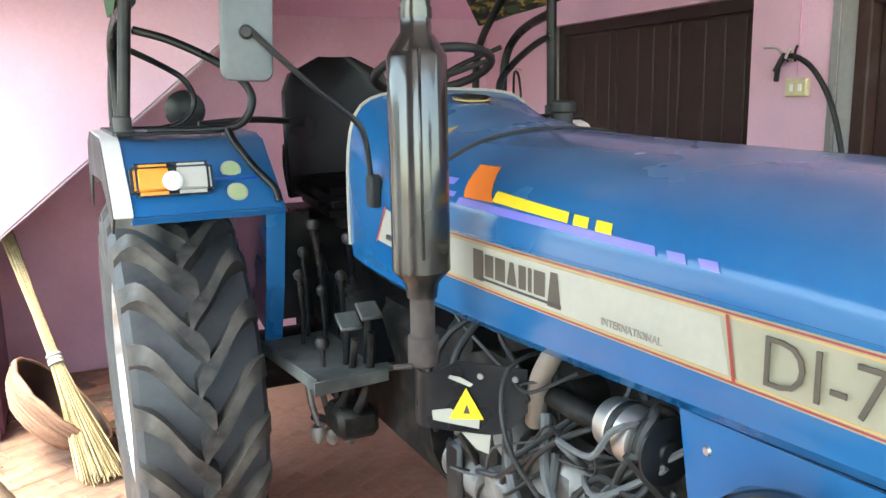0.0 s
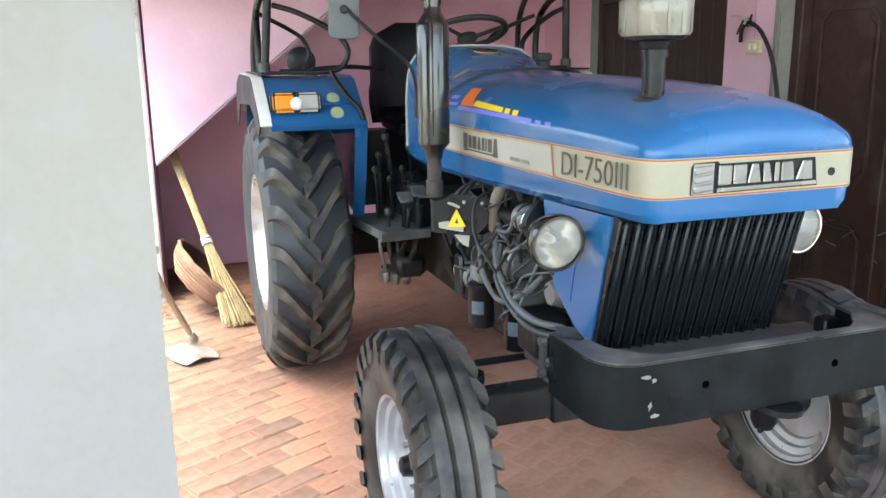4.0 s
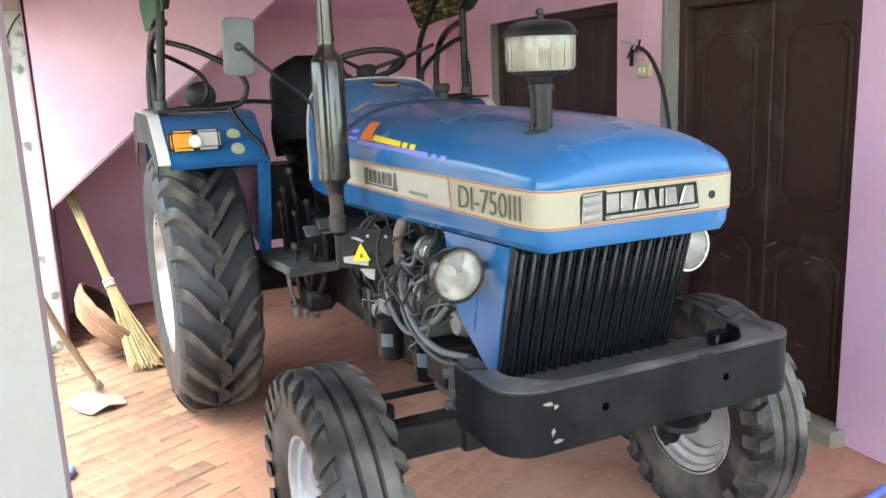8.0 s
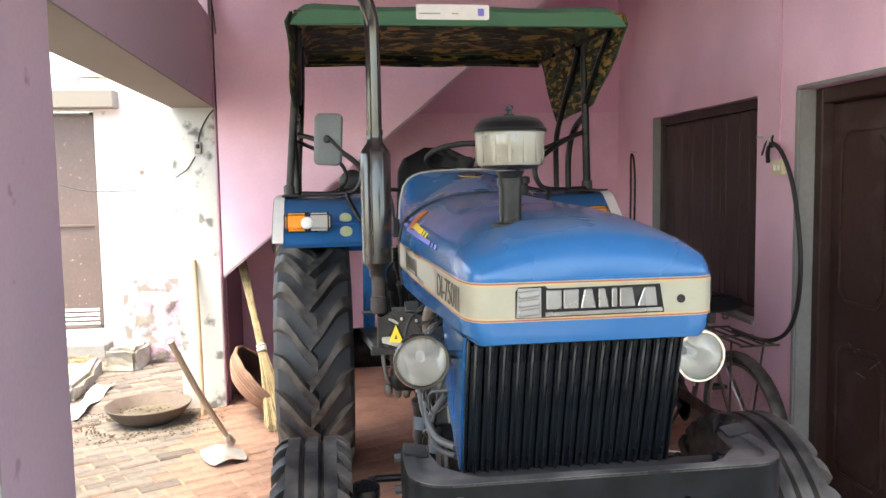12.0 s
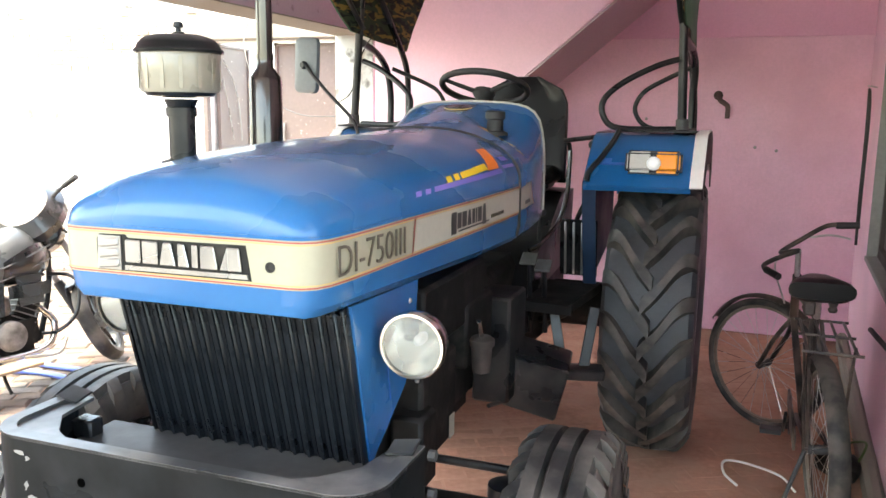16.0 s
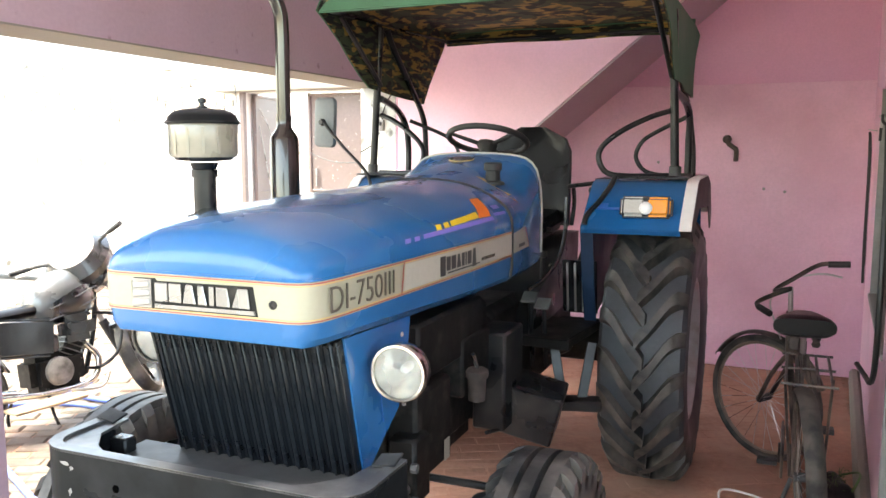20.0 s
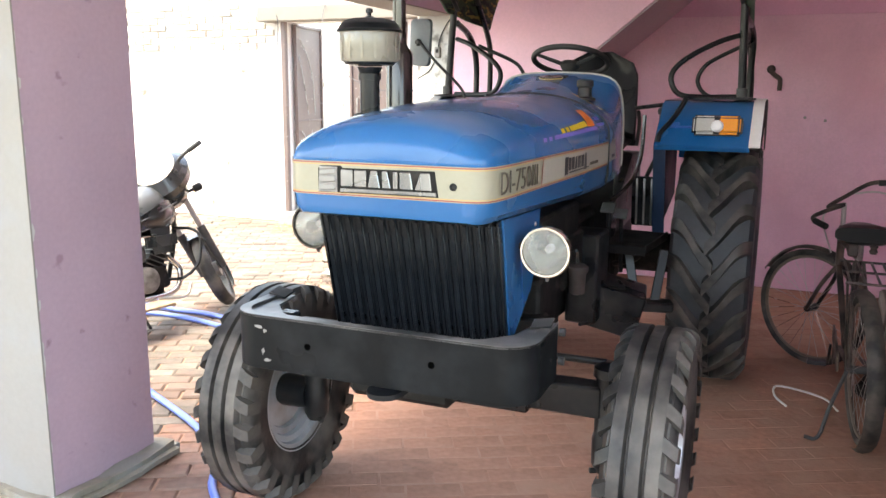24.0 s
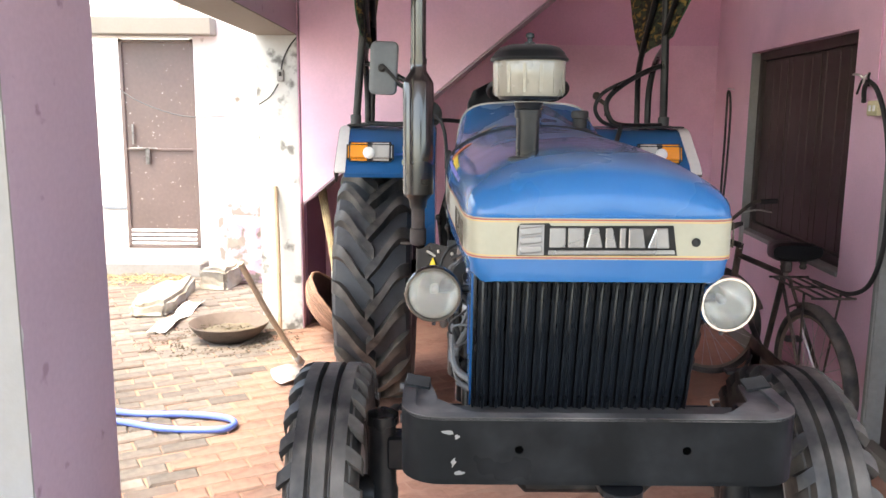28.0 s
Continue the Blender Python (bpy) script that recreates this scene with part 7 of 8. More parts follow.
part("hose_run", add_tube(BM(), [(-3.7, -0.10, 0.020), (-3.1, -0.19, 0.020), (-2.6, -0.20, 0.020), (-2.12, -0.37, 0.020), (-1.8, -0.375, 0.020), (-1.58, -0.42, 0.020), (-1.505, -0.50, 0.020), (-1.56, -0.585, 0.020), (-1.83, -0.585, 0.020), (-2.1, -0.50, 0.020),
                                 (-2.6, -0.36, 0.020), (-3.05, -0.34, 0.020), (-3.4, -0.55, 0.020), (-3.2, -1.0, 0.020), (-2.6, -1.25, 0.020), (-1.9, -1.58, 0.020), (-1.46, -1.80, 0.020), (-1.15, -2.02, 0.020), (-0.95, -2.30, 0.020), (-0.5, -2.62, 0.020), (0.1, -2.80, 0.020), (0.6, -2.72, 0.020), (1.1, -2.45, 0.020), (1.45, -2.35, 0.020)], 0.0175, 10, 8), HOSEBLUE, hose)

# rubble, plank and torn sheet by the gate
for c, s, rz, nm, mt, lb in (((-2.86, 2.30, 0.045), (0.30, 1.00, 0.14), 3, "rubble_block", STUBWALL, "crumbling mossy stub of an old wall on the paving"), ((-2.55, 2.98, 0.09), (0.28, 0.40, 0.22), -8, "rubble_block", STUBWALL, "crumbling brick lump beside the gate wall"),
                             ((-2.30, 3.30, 0.30), (0.50, 0.40, 0.60), 4, "rubble_block", PINKPLASTER, "peeling plastered stub wall beside the gate")):
    bm = add_box(BM(), c, s, 0.03, pose(0, 0, 0, 0, 0, rz), 2)
    bmesh.ops.subdivide_edges(bm, edges=list(bm.edges), cuts=4, use_grid_fill=True)
    for v in bm.verts:
        if v.co.z > 0.02:
            v.co += noise.noise_vector(v.co * 6) * 0.045 + noise.noise_vector(v.co * 19) * 0.012
    tagged(part(nm, bm, mt, smooth=False), lb, "rubble")
sheet = BM()
rings_to_mesh(sheet, [[(-2.63 + 0.045 * i + 0.012 * math.sin(j * 1.7), 1.25 + 0.012 * i + 0.12 * j, 0.020 + 0.016 * math.sin(i * 2 + j)) for i in range(4)] for j in range(9)], closed=False)
tagged(part("torn_sack", thicken(sheet, 0.004), ROPE), "torn white plastic sack lying on the paving", "sack")

litter = random.Random(31)
bm = BM()
for k in range(260):
    p = Vector((litter.uniform(-4.45, -3.0), 3.42 - 0.30 * abs(litter.gauss(0, 0.8)), 0.012))
    a = litter.uniform(0, math.pi)
    d = Vector((math.cos(a), math.sin(a), 0)) * litter.uniform(0.03, 0.10)
    add_tube(bm, [p - d, p + Vector((0, 0, litter.uniform(0.0, 0.03))), p + d], 0.004, 3, 1)
tagged(part("straw_litter", bm, STRAW), "scattered dry straw on the paving below the gate", "straw", kind="stuff")

# ---- yard: gate wall, gate and far wall ----
gate_wall = part("wall_yard", wall_mesh(8.0, 2.62, 0.25, [(6.0 - 1.02, 6.0 + 0.56, -0.01, 2.37)]), YARDWALL, smooth=False)
gate_wall.matrix_world = pose(-9.50, 3.66, 0)
structure(gate_wall, "whitewashed yard wall with a gate opening", "wall")
structure(part("lintel", add_box(BM(), (-3.75, 3.63, 2.46), (2.1, 0.34, 0.17), 0.01), CREAMWALL, smooth=False), "pale concrete lintel over the gate", "lintel")
slab("wall_patch", (-2.25, 3.653, 0.36), (1.0, 0.012, 0.72), PINKPLASTER, label="patch of peeling pink plaster", category="wall")
slab("wall_far", (-6.0, 9.5, 1.4), (14, 0.2, 2.8), YARDWALL, label="far whitewashed wall beyond the gate", category="wall")
slab("wall_neighbour", (-9.5, 6.0, 1.9), (0.3, 12, 3.8), YARDWALL, label="whitewashed wall of the neighbouring house", category="wall")
gate = thing("gate_leaf", "brown sheet-steel gate leaf, closed, with bolt and hasp", "gate", pose(-2.945, 3.70, 0.24))
part("sheet", add_box(BM(), (-0.375, 0, 1.06), (0.75, 0.02, 2.08), 0.003), GATE, gate)
for c, s in (((-0.02, -0.018, 1.06), (0.035, 0.03, 2.10)), ((-0.73, -0.018, 1.06), (0.035, 0.03, 2.10)), ((-0.375, -0.018, 2.09), (0.75, 0.03, 0.03)), ((-0.375, -0.018, 1.02), (0.75, 0.025, 0.022)), ((-0.375, -0.018, 0.02), (0.75, 0.03, 0.03))):
    part("rail", add_box(BM(), c, s, 0.003), GATE, gate)
for k in range(4):
    part("vent_slat", add_box(BM(), (-0.375, -0.020, 0.055 + 0.045 * k), (0.68, 0.022, 0.026), 0.004, pose(0, 0, 0, 30)), PLATEWHITE, gate)
part("bolt_bar", add_cyl(BM(), (-0.68, -0.045, 1.03), (-0.40, -0.045, 1.03), 0.009, None, 8), CASTING, gate)
part("hasp", add_box(BM(), (-0.50, -0.045, 0.95), (0.045, 0.012, 0.16), 0.005), CASTING, gate)
part("tower_bolt", add_box(BM(), (-0.64, -0.038, 1.17), (0.022, 0.018, 0.20), 0.004), CASTING, gate)
gate2 = thing("gate_leaf", "brown sheet-steel gate leaf, swung wide open", "gate", pose(-4.48, 3.74, 0.10) @ pose(0, 0, 0, 0, 0, 97))
part("sheet", add_box(BM(), (0.375, 0, 1.13), (0.75, 0.02, 2.24), 0.003), GATE, gate2)
for c, s in (((0.02, -0.018, 1.13), (0.035, 0.03, 2.26)), ((0.73, -0.018, 1.13), (0.035, 0.03, 2.26)), ((0.375, -0.018, 2.24), (0.75, 0.03, 0.03)), ((0.375, -0.018, 1.12), (0.75, 0.025, 0.022)), ((0.375, -0.018, 0.02), (0.75, 0.03, 0.03))):
    part("rail", add_box(BM(), c, s, 0.003), GATE, gate2)
for k in range(4):
    part("vent_slat", add_box(BM(), (0.375, -0.020, 0.055 + 0.045 * k), (0.68, 0.022, 0.026), 0.004, pose(0, 0, 0, 30)), PLATEWHITE, gate2)
for pts in ([(0.10, -0.03, 2.10), (0.30, -0.03, 1.90), (0.45, -0.03, 1.60), (0.50, -0.03, 1.20)], [(0.08, -0.03, 1.9), (0.22, -0.03, 1.5), (0.30, -0.03, 1.2)], [(0.10, -0.03, 1.0), (0.30, -0.03, 0.85), (0.55, -0.03, 0.55), (0.70, -0.03, 0.50)], [(0.40, -0.03, 1.0), (0.36, -0.03, 0.6), (0.25, -0.03, 0.30)]):
    part("scrollwork", add_tube(BM(), pts, 0.006, 6, 5), BADGE, gate2)
structure(part("gate_post", add_box(BM(), (-4.52, 3.60, 1.19), (0.06, 0.06, 2.38), 0.006), GATE, smooth=False), "brown steel gate post", "post")
structure(part("step", add_box(BM(), (-3.72, 3.60, 0.06), (1.7, 0.34, 0.16), 0.02), CEMENT, smooth=False), "worn cement step under the gate", "step")

# hanging wires of the yard
for pts, nm in (([(-3.9, 3.55, 2.62), (-3.75, 3.2, 2.30), (-3.4, 2.9, 1.85), (-2.8, 2.6, 1.62), (-2.3, 2.5, 1.60)], "loose_wire"), ([(-1.62, 1.47, 1.93), (-1.60, 1.465, 2.02), (-1.55, 1.468, 2.12), (-1.50, 1.465, 2.18)], "switch_wire"),
                ([(-1.64, 1.47, 1.85), (-1.70, 1.465, 1.76), (-1.77, 1.40, 1.70)], "switch_wire"), ([(-1.462, 1.10, 3.10), (-1.462, 1.42, 2.80), (-1.462, 1.50, 2.55), (-1.455, 1.56, 2.38)], "dark_wire"),
                ([(-4.9, 3.62, 2.75), (-4.6, 3.5, 2.55), (-4.5, 3.45, 2.35), (-4.55, 3.5, 2.1)], "loose_wire")):
    tagged(part(nm, add_tube(BM(), pts, 0.005, 6, 6), RUBBER if nm != "loose_wire" else DUSTY), "thin loose electric wire hanging in the yard" if nm == "loose_wire" else "thin dark wire stapled to the painted wall", "wire")
sw2 = thing("jamb_switch", "small weathered switch on the whitewashed jamb", "switch")
part("switch_body", add_box(BM(), (-1.62, 1.464, 1.91), (0.05, 0.03, 0.085), 0.006), CEMENT, sw2)
part("switch_knob", add_box(BM(), (-1.62, 1.445, 1.92), (0.02, 0.012, 0.03), 0.003), RUBBER, sw2)

# bundle on the floor behind the bicycle
bundle = thing("cloth_bundle", "dark crumpled cloth bundle on the brick floor", "bundle")
bm = BM()
bmesh.ops.create_icosphere(bm, subdivisions=3, radius=1.0, matrix=Matrix.Translation((1.60, 0.03, 0.045)) @ Matrix.Diagonal((0.085, 0.20, 0.060, 1)))
for v in bm.verts:
    v.co += noise.noise_vector(v.co * 11) * 0.035
    v.co.z = max(0.0, v.co.z)
part("cloth", bm, GRIME, bundle)
bm = BM()
for k in range(60):
    p = Vector((1.62 + random.uniform(-0.05, 0.04), 0.05 + random.uniform(-0.10, 0.12), 0.085 + random.uniform(-0.02, 0.03)))
    q = p + Vector((random.uniform(-0.03, 0.03), random.uniform(-0.04, 0.04), random.uniform(-0.02, 0.03)))
    add_tube(bm, [p, (p + q) / 2 + Vector((0, 0, 0.008)), q], 0.0015, 4, 2)
part("net", bm, LEAFMAT, bundle, "tangled green netting")


# ---- motorcycle in the yard ----
moto = thing("motorcycle", "parked black and silver motorcycle on its stand", "motorcycle", pose(-2.98, -1.15, 0, 0, 0, 80) @ pose(0, 0, 0, -8.5, 0, 0) @ Matrix.Scale(0.92, 4))


def moto_wheel(c, name, turn):
    ax = turn @ Vector((0, 1, 0))
    w = part(name, lathe(BM(), c, ax, [(-0.045, 0.235), (-0.05, 0.265), (-0.03, 0.293), (0, 0.303), (0.03, 0.293), (0.05, 0.265), (0.045, 0.235)], 40, cap=False), TYRE, moto)
    part("rim", lathe(BM(), c, ax, [(-0.04, 0.240), (-0.03, 0.222), (0.03, 0.222), (0.04, 0.240)], 36, cap=False), BIKESILVER, w)
    part("hub", lathe(BM(), c, ax, [(-0.06, 0.03), (-0.05, 0.065), (0.05, 0.065), (0.06, 0.03)], 20), CASTING, w)
    a, b = frame_of(ax)
    for k in range(6):
        an = 2 * math.pi * k / 6
        part("spoke", add_cyl(BM(), c, c + (a * math.cos(an) + b * math.sin(an)) * 0.228, 0.014, 0.010, 8), BLACK, w)
    return w


steer = Matrix.Identity(3)
PIVOT = Matrix.Translation((1.0, 0, 0.95))
TURNED = PIVOT @ Matrix.Rotation(radians(46), 4, Vector((-0.454, 0, 0.891))) @ PIVOT.inverted()
moto_wheel(Vector((0, 0, 0.303)), "rear_wheel", Matrix.Identity(3))
FW = Vector((1.27, 0, 0.303))
moto_wheel(FW, "front_wheel", steer)
rows = []
for i in range(11):
    t = i / 10
    x = 0.52 + 0.44 * t
    w = 0.03 + 0.14 * math.sin(math.pi * (0.12 + 0.80 * t)) ** 0.7
    h = 0.08 + 0.14 * math.sin(math.pi * (0.10 + 0.72 * t)) ** 0.8
    zc = 0.80 + 0.05 * t
    rows.append([(x, w * math.cos(2 * math.pi * k / 18), zc + h * math.sin(2 * math.pi * k / 18) * (1.0 if math.sin(2 * math.pi * k / 18) > 0 else 0.75)) for k in range(18)])
tank = part("fuel_tank", rings_to_mesh(BM(), rows), BIKESILVER, moto, "silver tank with black flashes", angle=60)
for s in (1, -1):
    rows = []
    for i in range(2, 11):
        t = i / 10
        x = 0.52 + 0.44 * t
        w = 0.03 + 0.14 * math.sin(math.pi * (0.12 + 0.80 * t)) ** 0.7
        h = 0.08 + 0.14 * math.sin(math.pi * (0.10 + 0.72 * t)) ** 0.8
        zc = 0.80 + 0.05 * t
        hi = 24 - 30 * (1 - t) ** 2
        arc = [radians(-62 + (hi + 62) * k / 8) for k in range(9)]
        rows.append([(x, s * (w * math.cos(a) * 1.01 + 0.004), zc + h * math.sin(a) * (1.0 if a > 0 else 0.75) * 1.02) for a in arc])
    part("tank_flash", thicken(rings_to_mesh(BM(), rows, closed=False), 0.003), BIKEBLACK, tank)
    for a0 in (-12, -38):
        line = [(0.58 + 0.36 * u, s * 0.172 * math.cos(radians(a0 + 22 * u)) * (0.98 - 0.30 * abs(u - 0.45) ** 1.6), 0.825 + 0.19 * math.sin(radians(a0 + 34 * u))) for u in (0, 0.2, 0.4, 0.6, 0.8, 1)]
        part("tank_line", add_tube(BM(), line, 0.006, 6, 4), BIKESILVER, tank)
rows = []
for i in range(9):
    t = i / 8
    x = -0.22 + 0.78 * t
    w = 0.125 - 0.035 * t
    rows.append([(x, w * math.cos(2 * math.pi * k / 14), 0.795 - 0.03 * math.sin(math.pi * t) + 0.04 * (1 - t) + 0.045 * math.sin(2 * math.pi * k / 14)) for k in range(14)])
part("seat", rings_to_mesh(BM(), rows), SEATVINYL, moto, "black seat")
part("side_panel", add_box(BM(), (0.40, -0.115, 0.62), (0.40, 0.05, 0.26), 0.024, pose(0, 0, 0, 0, 8, 0), 3), BIKEBLACK, moto)
part("side_panel", add_box(BM(), (0.40, 0.115, 0.62), (0.40, 0.05, 0.26), 0.024, pose(0, 0, 0, 0, 8, 0), 3), BIKEBLACK, moto)
part("side_badge", add_box(BM(), (0.44, -0.128, 0.655), (0.16, 0.006, 0.05), 0.004, pose(0, 0, 0, 0, 8, 0)), BIKESILVER, moto)
part("crankcase", add_box(BM(), (0.62, 0, 0.36), (0.40, 0.24, 0.26), 0.05, None, 2), GRIME, moto, "dark engine crankcase")
part("clutch_cover", lathe(BM(), (0.60, -0.115, 0.36), (0, -1, 0), [(0, 0.10), (0.03, 0.095), (0.045, 0.07), (0.05, 0.02)], 22), CASTING, moto)
cyl = part("cylinder", add_box(BM(), (0.76, 0, 0.50), (0.14, 0.14, 0.16), 0.012, pose(0, 0, 0, 0, 28, 0)), GRIME, moto)
for k in range(5):
    part("fin", add_box(BM(), (0.725 + 0.022 * k, 0, 0.445 + 0.03 * k), (0.17, 0.17, 0.007), 0.001, pose(0, 0, 0, 0, 28, 0)), CASTING, cyl)
part("side_case", add_box(BM(), (0.76, -0.14, 0.63), (0.28, 0.12, 0.19), 0.055, None, 4), BIKEBLACK, moto, "black leg-guard box")
part("exhaust_pipe", add_tube(BM(), [(0.85, -0.06, 0.50), (0.92, -0.09, 0.38), (0.82, -0.12, 0.24), (0.50, -0.15, 0.23), (0.20, -0.17, 0.27)], 0.022, 10, 5), CHROME, moto)
part("silencer", add_cyl(BM(), (0.25, -0.17, 0.27), (-0.30, -0.19, 0.36), 0.042, 0.048, 16), CHROME, moto)
part("down_tube", add_tube(BM(), [(1.02, 0, 0.92), (0.98, 0, 0.62), (0.86, 0, 0.28)], 0.019, 10, 4), BLACK, moto)
for s in (1, -1):
    hi = Vector((1.00, s * 0.085, 0.985))
    lo = FW + steer @ Vector((0.0, s * 0.085, 0))
    mid = hi + (lo - hi) * 0.48
    part("fork_tube", add_cyl(BM(), hi, mid, 0.022, None, 12), STEEL, moto)
    part("fork_leg", add_cyl(BM(), mid, lo, 0.034, 0.030, 12), DUSTY, moto)
    part("crash_guard", add_tube(BM(), [(0.97, s * 0.03, 0.70), (1.03, s * 0.16, 0.68), (1.05, s * 0.22, 0.60), (1.00, s * 0.22, 0.42), (0.90, s * 0.16, 0.33), (0.86, s * 0.04, 0.32)], 0.012, 8, 5), BLACK, moto)
    g0 = Vector((0.97, s * 0.06, 1.04))
    part("handlebar", add_tube(BM(), [g0, Vector((0.93, s * 0.14, 1.12)), Vector((0.88, s * 0.24, 1.16)), Vector((0.80, s * 0.36, 1.165))], 0.014, 8, 5), DUSTY, moto)
    part("grip", add_cyl(BM(), (0.835, s * 0.30, 1.163), (0.76, s * 0.41, 1.166), 0.018, None, 10), RUBBER, moto)
    part("lever", add_tube(BM(), [(0.89, s * 0.25, 1.155), (0.88, s * 0.32, 1.145), (0.82, s * 0.40, 1.14)], 0.006, 6, 4), STEEL, moto)
    ind = part("indicator", lathe(BM(), (1.08, s * 0.12, 0.93), (0, s, 0), [(0, 0.012), (0.05, 0.012), (0.055, 0.030), (0.11, 0.032), (0.125, 0.018)], 12), BLACK, moto)
    part("indicator_lens", lathe(BM(), (1.085, s * 0.175, 0.93), (1, s * 0.2, 0), [(0.018, 0.024), (0.034, 0.018)], 12), AMBER, ind)
a, b = frame_of(steer @ Vector((0, 1, 0)))
rows = []
for i in range(15):
    an = radians(-28 + 150 * i / 14)
    d = (steer @ Vector((math.cos(an), 0, math.sin(an))))
    rows.append([FW + d * (0.335 if abs(o) < 0.9 else 0.275) + steer @ Vector((0, o * 0.078, 0)) for o in (-1, -0.7, 0, 0.7, 1)])
part("front_mudguard", thicken(rings_to_mesh(BM(), rows, closed=False), 0.003), BIKEGREY, moto, "silver-blue front mudguard")
rows = []
for i in range(15):
    an = radians(20 + 160 * i / 14)
    rows.append([Vector((math.cos(an) * (0.335 if abs(o) < 0.9 else 0.31), o * 0.065, 0.303 + math.sin(an) * (0.335 if abs(o) < 0.9 else 0.31))) for o in (-1, -0.6, 0, 0.6, 1)])
part("rear_mudguard", thicken(rings_to_mesh(BM(), rows, closed=False), 0.003), BIKEBLACK, moto)
visor = part("headlamp_cowl", lathe(BM(), (1.00, 0, 0.99), (1, 0, -0.15), [(-0.10, 0.05), (-0.04, 0.150), (0.04, 0.150), (0.11, 0.110), (0.125, 0.09)], 28), BIKEBLACK, moto, "black headlamp cowl")
part("headlamp_glass", lathe(BM(), (1.122, 0, 0.972), (1, 0, -0.15), [(0, 0.088), (0.012, 0.07), (0.018, 0.02)], 24), CHROMEBLACK, visor)
part("windscreen", lathe(BM(), (1.00, 0, 1.08), (1, 0, -0.75), [(-0.15, 0.17), (-0.07, 0.245), (0.0, 0.235), (0.05, 0.17), (0.062, 0.08)], 24), BIKEBLACK, visor)
part("meter", lathe(BM(), (0.94, 0, 1.06), (-0.4, 0, 0.9), [(0, 0.06), (0.03, 0.062), (0.036, 0.05)], 20), CHROME, moto)
part("foot_board", add_box(BM(), (0.40, -0.27, 0.19), (0.50, 0.16, 0.022), 0.006, pose(0, 0, 0, 7, 0, 0)), STICKWOOD, moto, "pale flat foot board")
part("foot_bar", add_tube(BM(), [(0.62, -0.20, 0.22), (0.82, -0.24, 0.20), (0.92, -0.20, 0.28)], 0.011, 8, 4), STEEL, moto)
part("side_stand", add_tube(BM(), [(0.50, -0.12, 0.26), (0.46, -0.22, 0.12), (0.44, -0.30, 0.045)], 0.011, 8, 3), BLACK, moto)
part("main_stand", add_tube(BM(), [(0.40, 0.10, 0.26), (0.36, 0.16, 0.10), (0.36, 0.16, 0.0)], 0.012, 8, 3), BLACK, moto)
part("carburettor", add_box(BM(), (0.60, -0.05, 0.55), (0.10, 0.10, 0.12), 0.02), CASTING, moto)
part("rear_shock", add_cyl(BM(), (0.02, -0.13, 0.32), (0.16, -0.12, 0.64), 0.028, None, 12), CHROME, moto)
part("tail_lamp", add_box(BM(), (-0.34, 0, 0.72), (0.05, 0.14, 0.07), 0.012), REDLINE, moto)

# the fork, wheel, bars and lamp stand turned on the steering head
for ob in moto.children:
    if ob.name.split(".")[0] in ("front_wheel", "fork_tube", "fork_leg", "handlebar", "grip", "lever", "indicator", "front_mudguard", "headlamp_cowl", "meter"):
        ob.matrix_local = TURNED

# ---- bricks of the old wall top and the paving ----
def brick_mesh(name, l, w, h, bevel, material):
    bm = BM()
    lo = [(-l / 2, -w / 2), (l / 2, -w / 2), (l / 2, w / 2), (-l / 2, w / 2)]
    hi = [(x - math.copysign(bevel, x), y - math.copysign(bevel, y)) for x, y in lo]
    rings_to_mesh(bm, [[(x, y, 0) for x, y in lo], [(x, y, h - bevel) for x, y in lo], [(x, y, h) for x, y in hi]], cap0=False)
    me = bpy.data.meshes.new(name)
    bm.normal_update()
    bm.to_mesh(me)
    bm.free()
    me.materials.append(material)
    return me


def joined_bricks(name, items, l, w, h, bevel, material, parent=None):
    """Many bricks as one mesh: items of (x, y, z, turn, tilt_x, tilt_y)."""
    lo = [(-l / 2, -w / 2), (l / 2, -w / 2), (l / 2, w / 2), (-l / 2, w / 2)]
    base = [(x, y, 0) for x, y in lo] + [(x, y, h - bevel) for x, y in lo] + [(x - math.copysign(bevel, x), y - math.copysign(bevel, y), h) for x, y in lo]
    fs = [(i, (i + 1) % 4, 4 + (i + 1) % 4, 4 + i) for i in range(4)] + [(4 + i, 4 + (i + 1) % 4, 8 + (i + 1) % 4, 8 + i) for i in range(4)] + [(8, 9, 10, 11)]
    base = np.array(base)
    vs, faces = [], []
    for m in items:
        r = np.array(m.to_3x3())
        t = np.array(m.translation)
        k = len(vs) * 12
        vs.append(base @ r.T + t)
        faces += [tuple(i + k for i in f) for f in fs]
    me = bpy.data.meshes.new(name)
    me.from_pydata(np.concatenate(vs).tolist(), [], faces)
    me.update()
    me.materials.append(material)
    ob = new(name, me)
    if parent is not None:
        ob.parent = parent
    return tagged(ob, kind="stuff")


rnd = random.Random(7)
# exposed courses at the top of the yard wall
top_bricks = []
for row in range(7):
    for i in range(24):
        x = -9.3 + 0.25 * i + (0.125 if row % 2 else 0)
        if x > -4.75 or rnd.random() < 0.10:
            continue
        top_bricks.append(Matrix.Translation((x, 3.655 + rnd.uniform(-0.008, 0.008), 2.10 + 0.080 * row)) @ pose(0, 0, 0, 90, 0, 0))
joined_bricks("brick_course", top_bricks, 0.225, 0.065, 0.022, 0.006, OLDBRICK, None)
tagged(bpy.data.objects["brick_course"], "exposed worn brick courses along the top of the yard wall", "bricks")
ragged = []
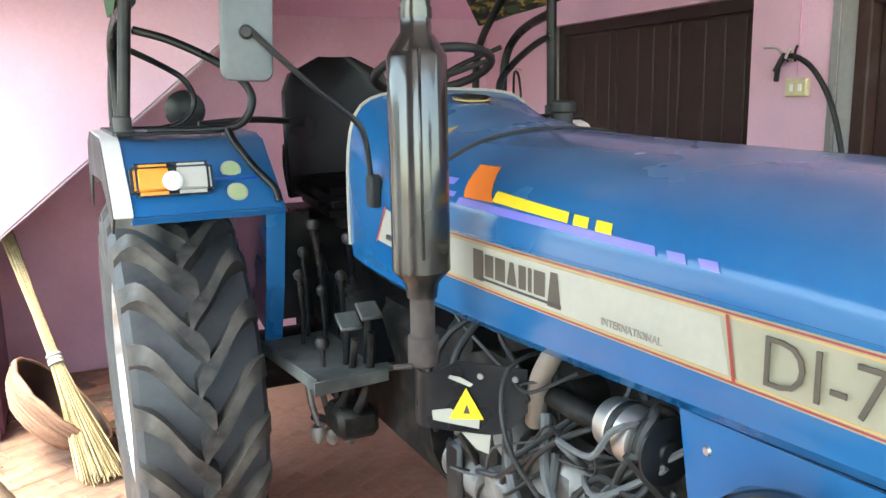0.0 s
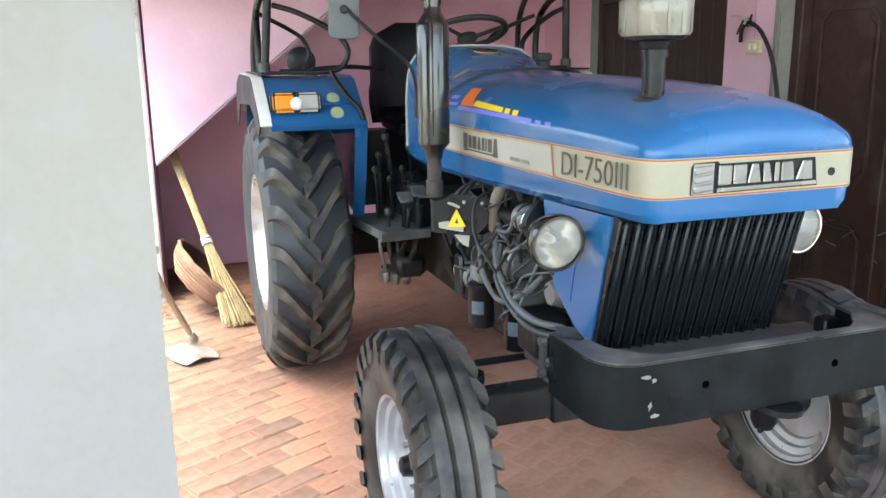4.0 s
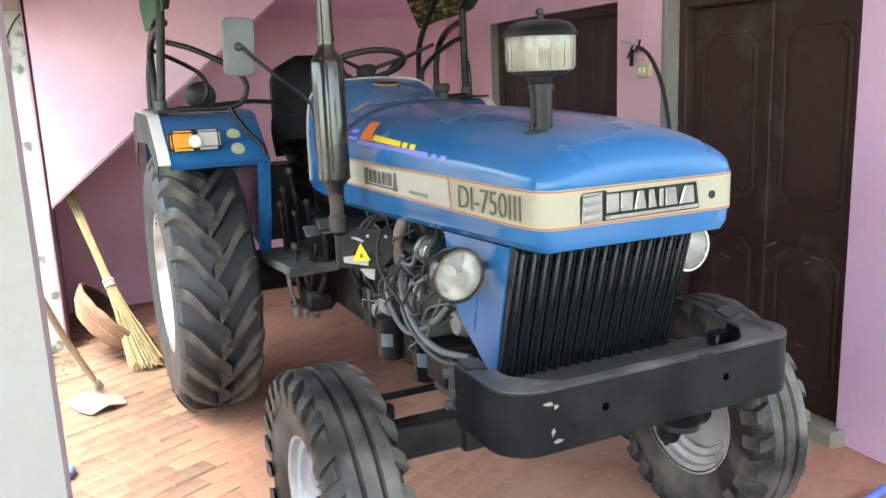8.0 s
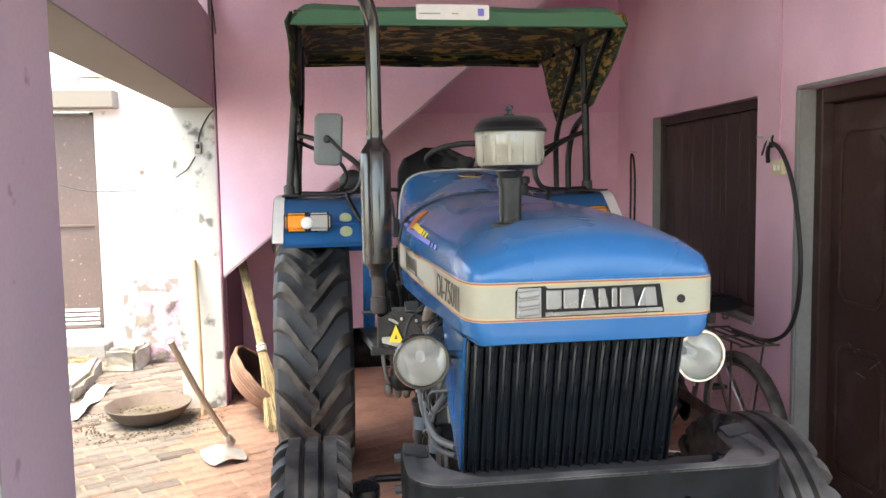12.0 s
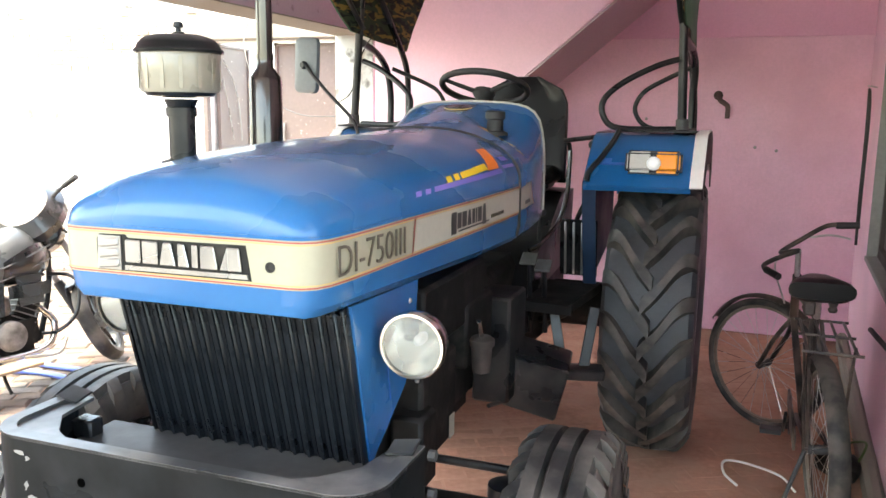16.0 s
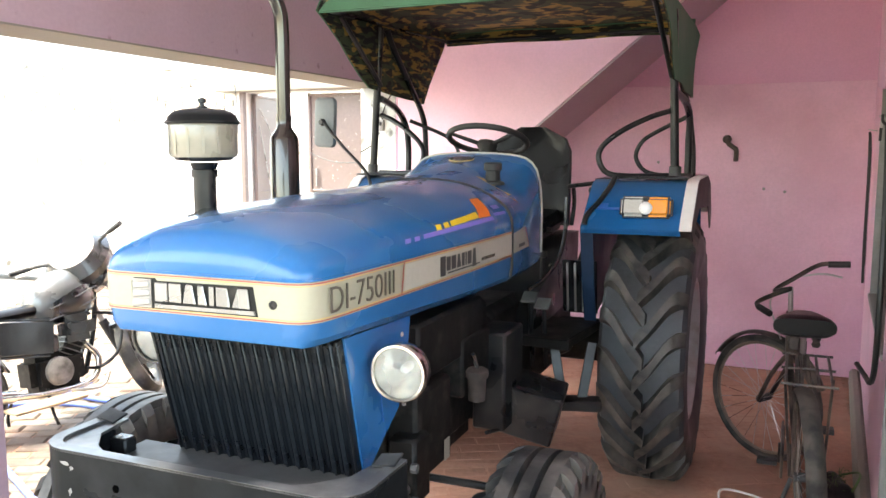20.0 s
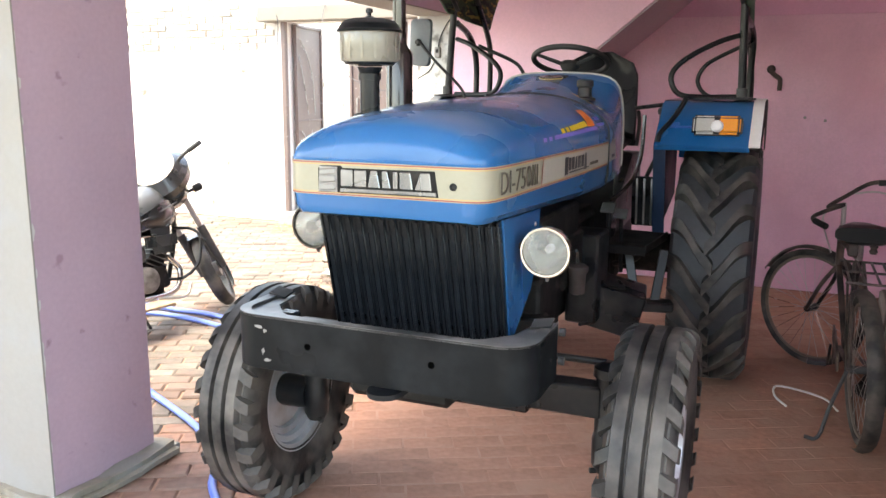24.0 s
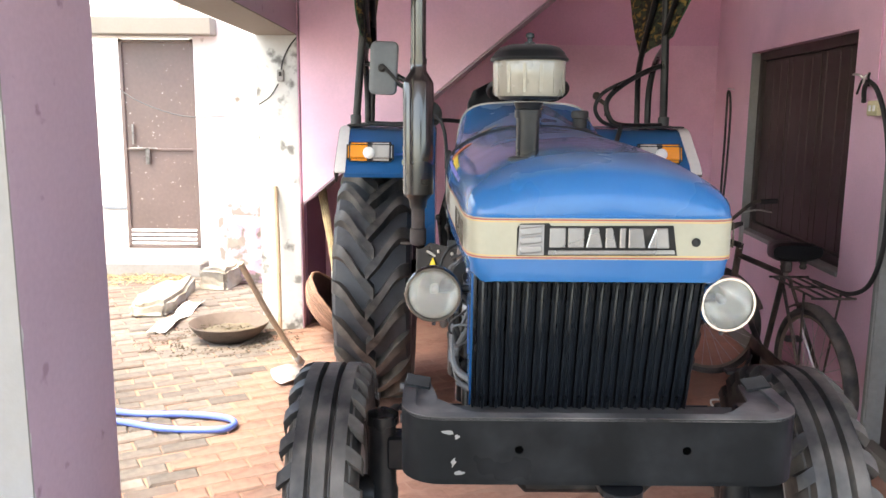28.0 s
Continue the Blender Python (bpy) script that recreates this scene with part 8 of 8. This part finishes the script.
for i in range(60):
    x = -9.4 + 0.13 * i
    if x < -1.7:
        for k in range(rnd.choice((0, 1, 1, 2))):
            ragged.append(Matrix.Translation((x + rnd.uniform(-0.03, 0.03), 3.78 + rnd.uniform(-0.05, 0.05), 2.62 + 0.07 * k)) @ pose(0, 0, 0, 0, 0, rnd.uniform(-15, 15)))
joined_bricks("coping_brick", ragged, 0.22, 0.11, 0.068, 0.008, OLDBRICK)
tagged(bpy.data.objects["coping_brick"], "uneven loose bricks along the top of the yard wall", "bricks")

# paving: courses of bricks on edge, askew to the house
def paving(region, ang, l, w, gap, name, material, near, lift, uneven=1.0, bevel=0.006):
    c, s = math.cos(radians(ang)), math.sin(radians(ang))
    x0, x1, y0, y1 = region
    rest, close = [], []
    n = 60
    for i in range(-n, n):
        for j in range(-n, n):
            u = (i + (0.5 if j % 2 else 0.0) + rnd.uniform(-0.02, 0.02)) * (l + gap)
            v = j * (w + gap) + rnd.uniform(-0.003, 0.003)
            x, y = -1.4 + c * u - s * v, 0.2 + s * u + c * v
            if not (x0 < x < x1 and y0 < y < y1):
                continue
            if name == "paving_rest" and x > -0.98 and y > FRONT:
                continue
            if name == "floor_rest" and (x > 1.72 + 0.047 * y - 0.05 or x < LX - 0.2):
                continue
            m = Matrix.Translation((x, y, lift + rnd.uniform(-0.004, 0.004) * uneven)) @ pose(0, 0, 0, rnd.uniform(-0.8, 0.8) * uneven, rnd.uniform(-0.6, 0.6) * uneven, ang + rnd.uniform(-1.2, 1.2) * uneven)
            (close if (near[0] < x < near[1] and near[2] < y < near[3] and len(close) < 300) else rest).append(m)
    joined_bricks(name, rest, l, w, 0.05, bevel, material, bed)
    me = brick_mesh("brick", l, w, 0.05, bevel, material)
    for m in close:
        b = new("brick", me)
        b.parent = bed
        b.matrix_basis = m


paving((-6.6, -1.62, -3.4, 3.55), 28, 0.225, 0.108, 0.007, "paving_rest", BRICK_PALE, (-2.5, -1.62, -1.1, 1.4), -0.050, 2.0, 0.010)
paving((-1.62, -0.98, -3.4, 3.55), 28, 0.225, 0.108, 0.006, "paving_worn", BRICK_WORN, (-1.62, -0.98, -2.6, 1.4), -0.0505, 1.2, 0.008)
paving((-0.98, 2.0, -3.4, 2.48), 28, 0.226, 0.109, 0.006, "floor_rest", BRICK, (-0.98, 0.2, -2.9, 0.9), -0.0535, 0.3, 0.0035)
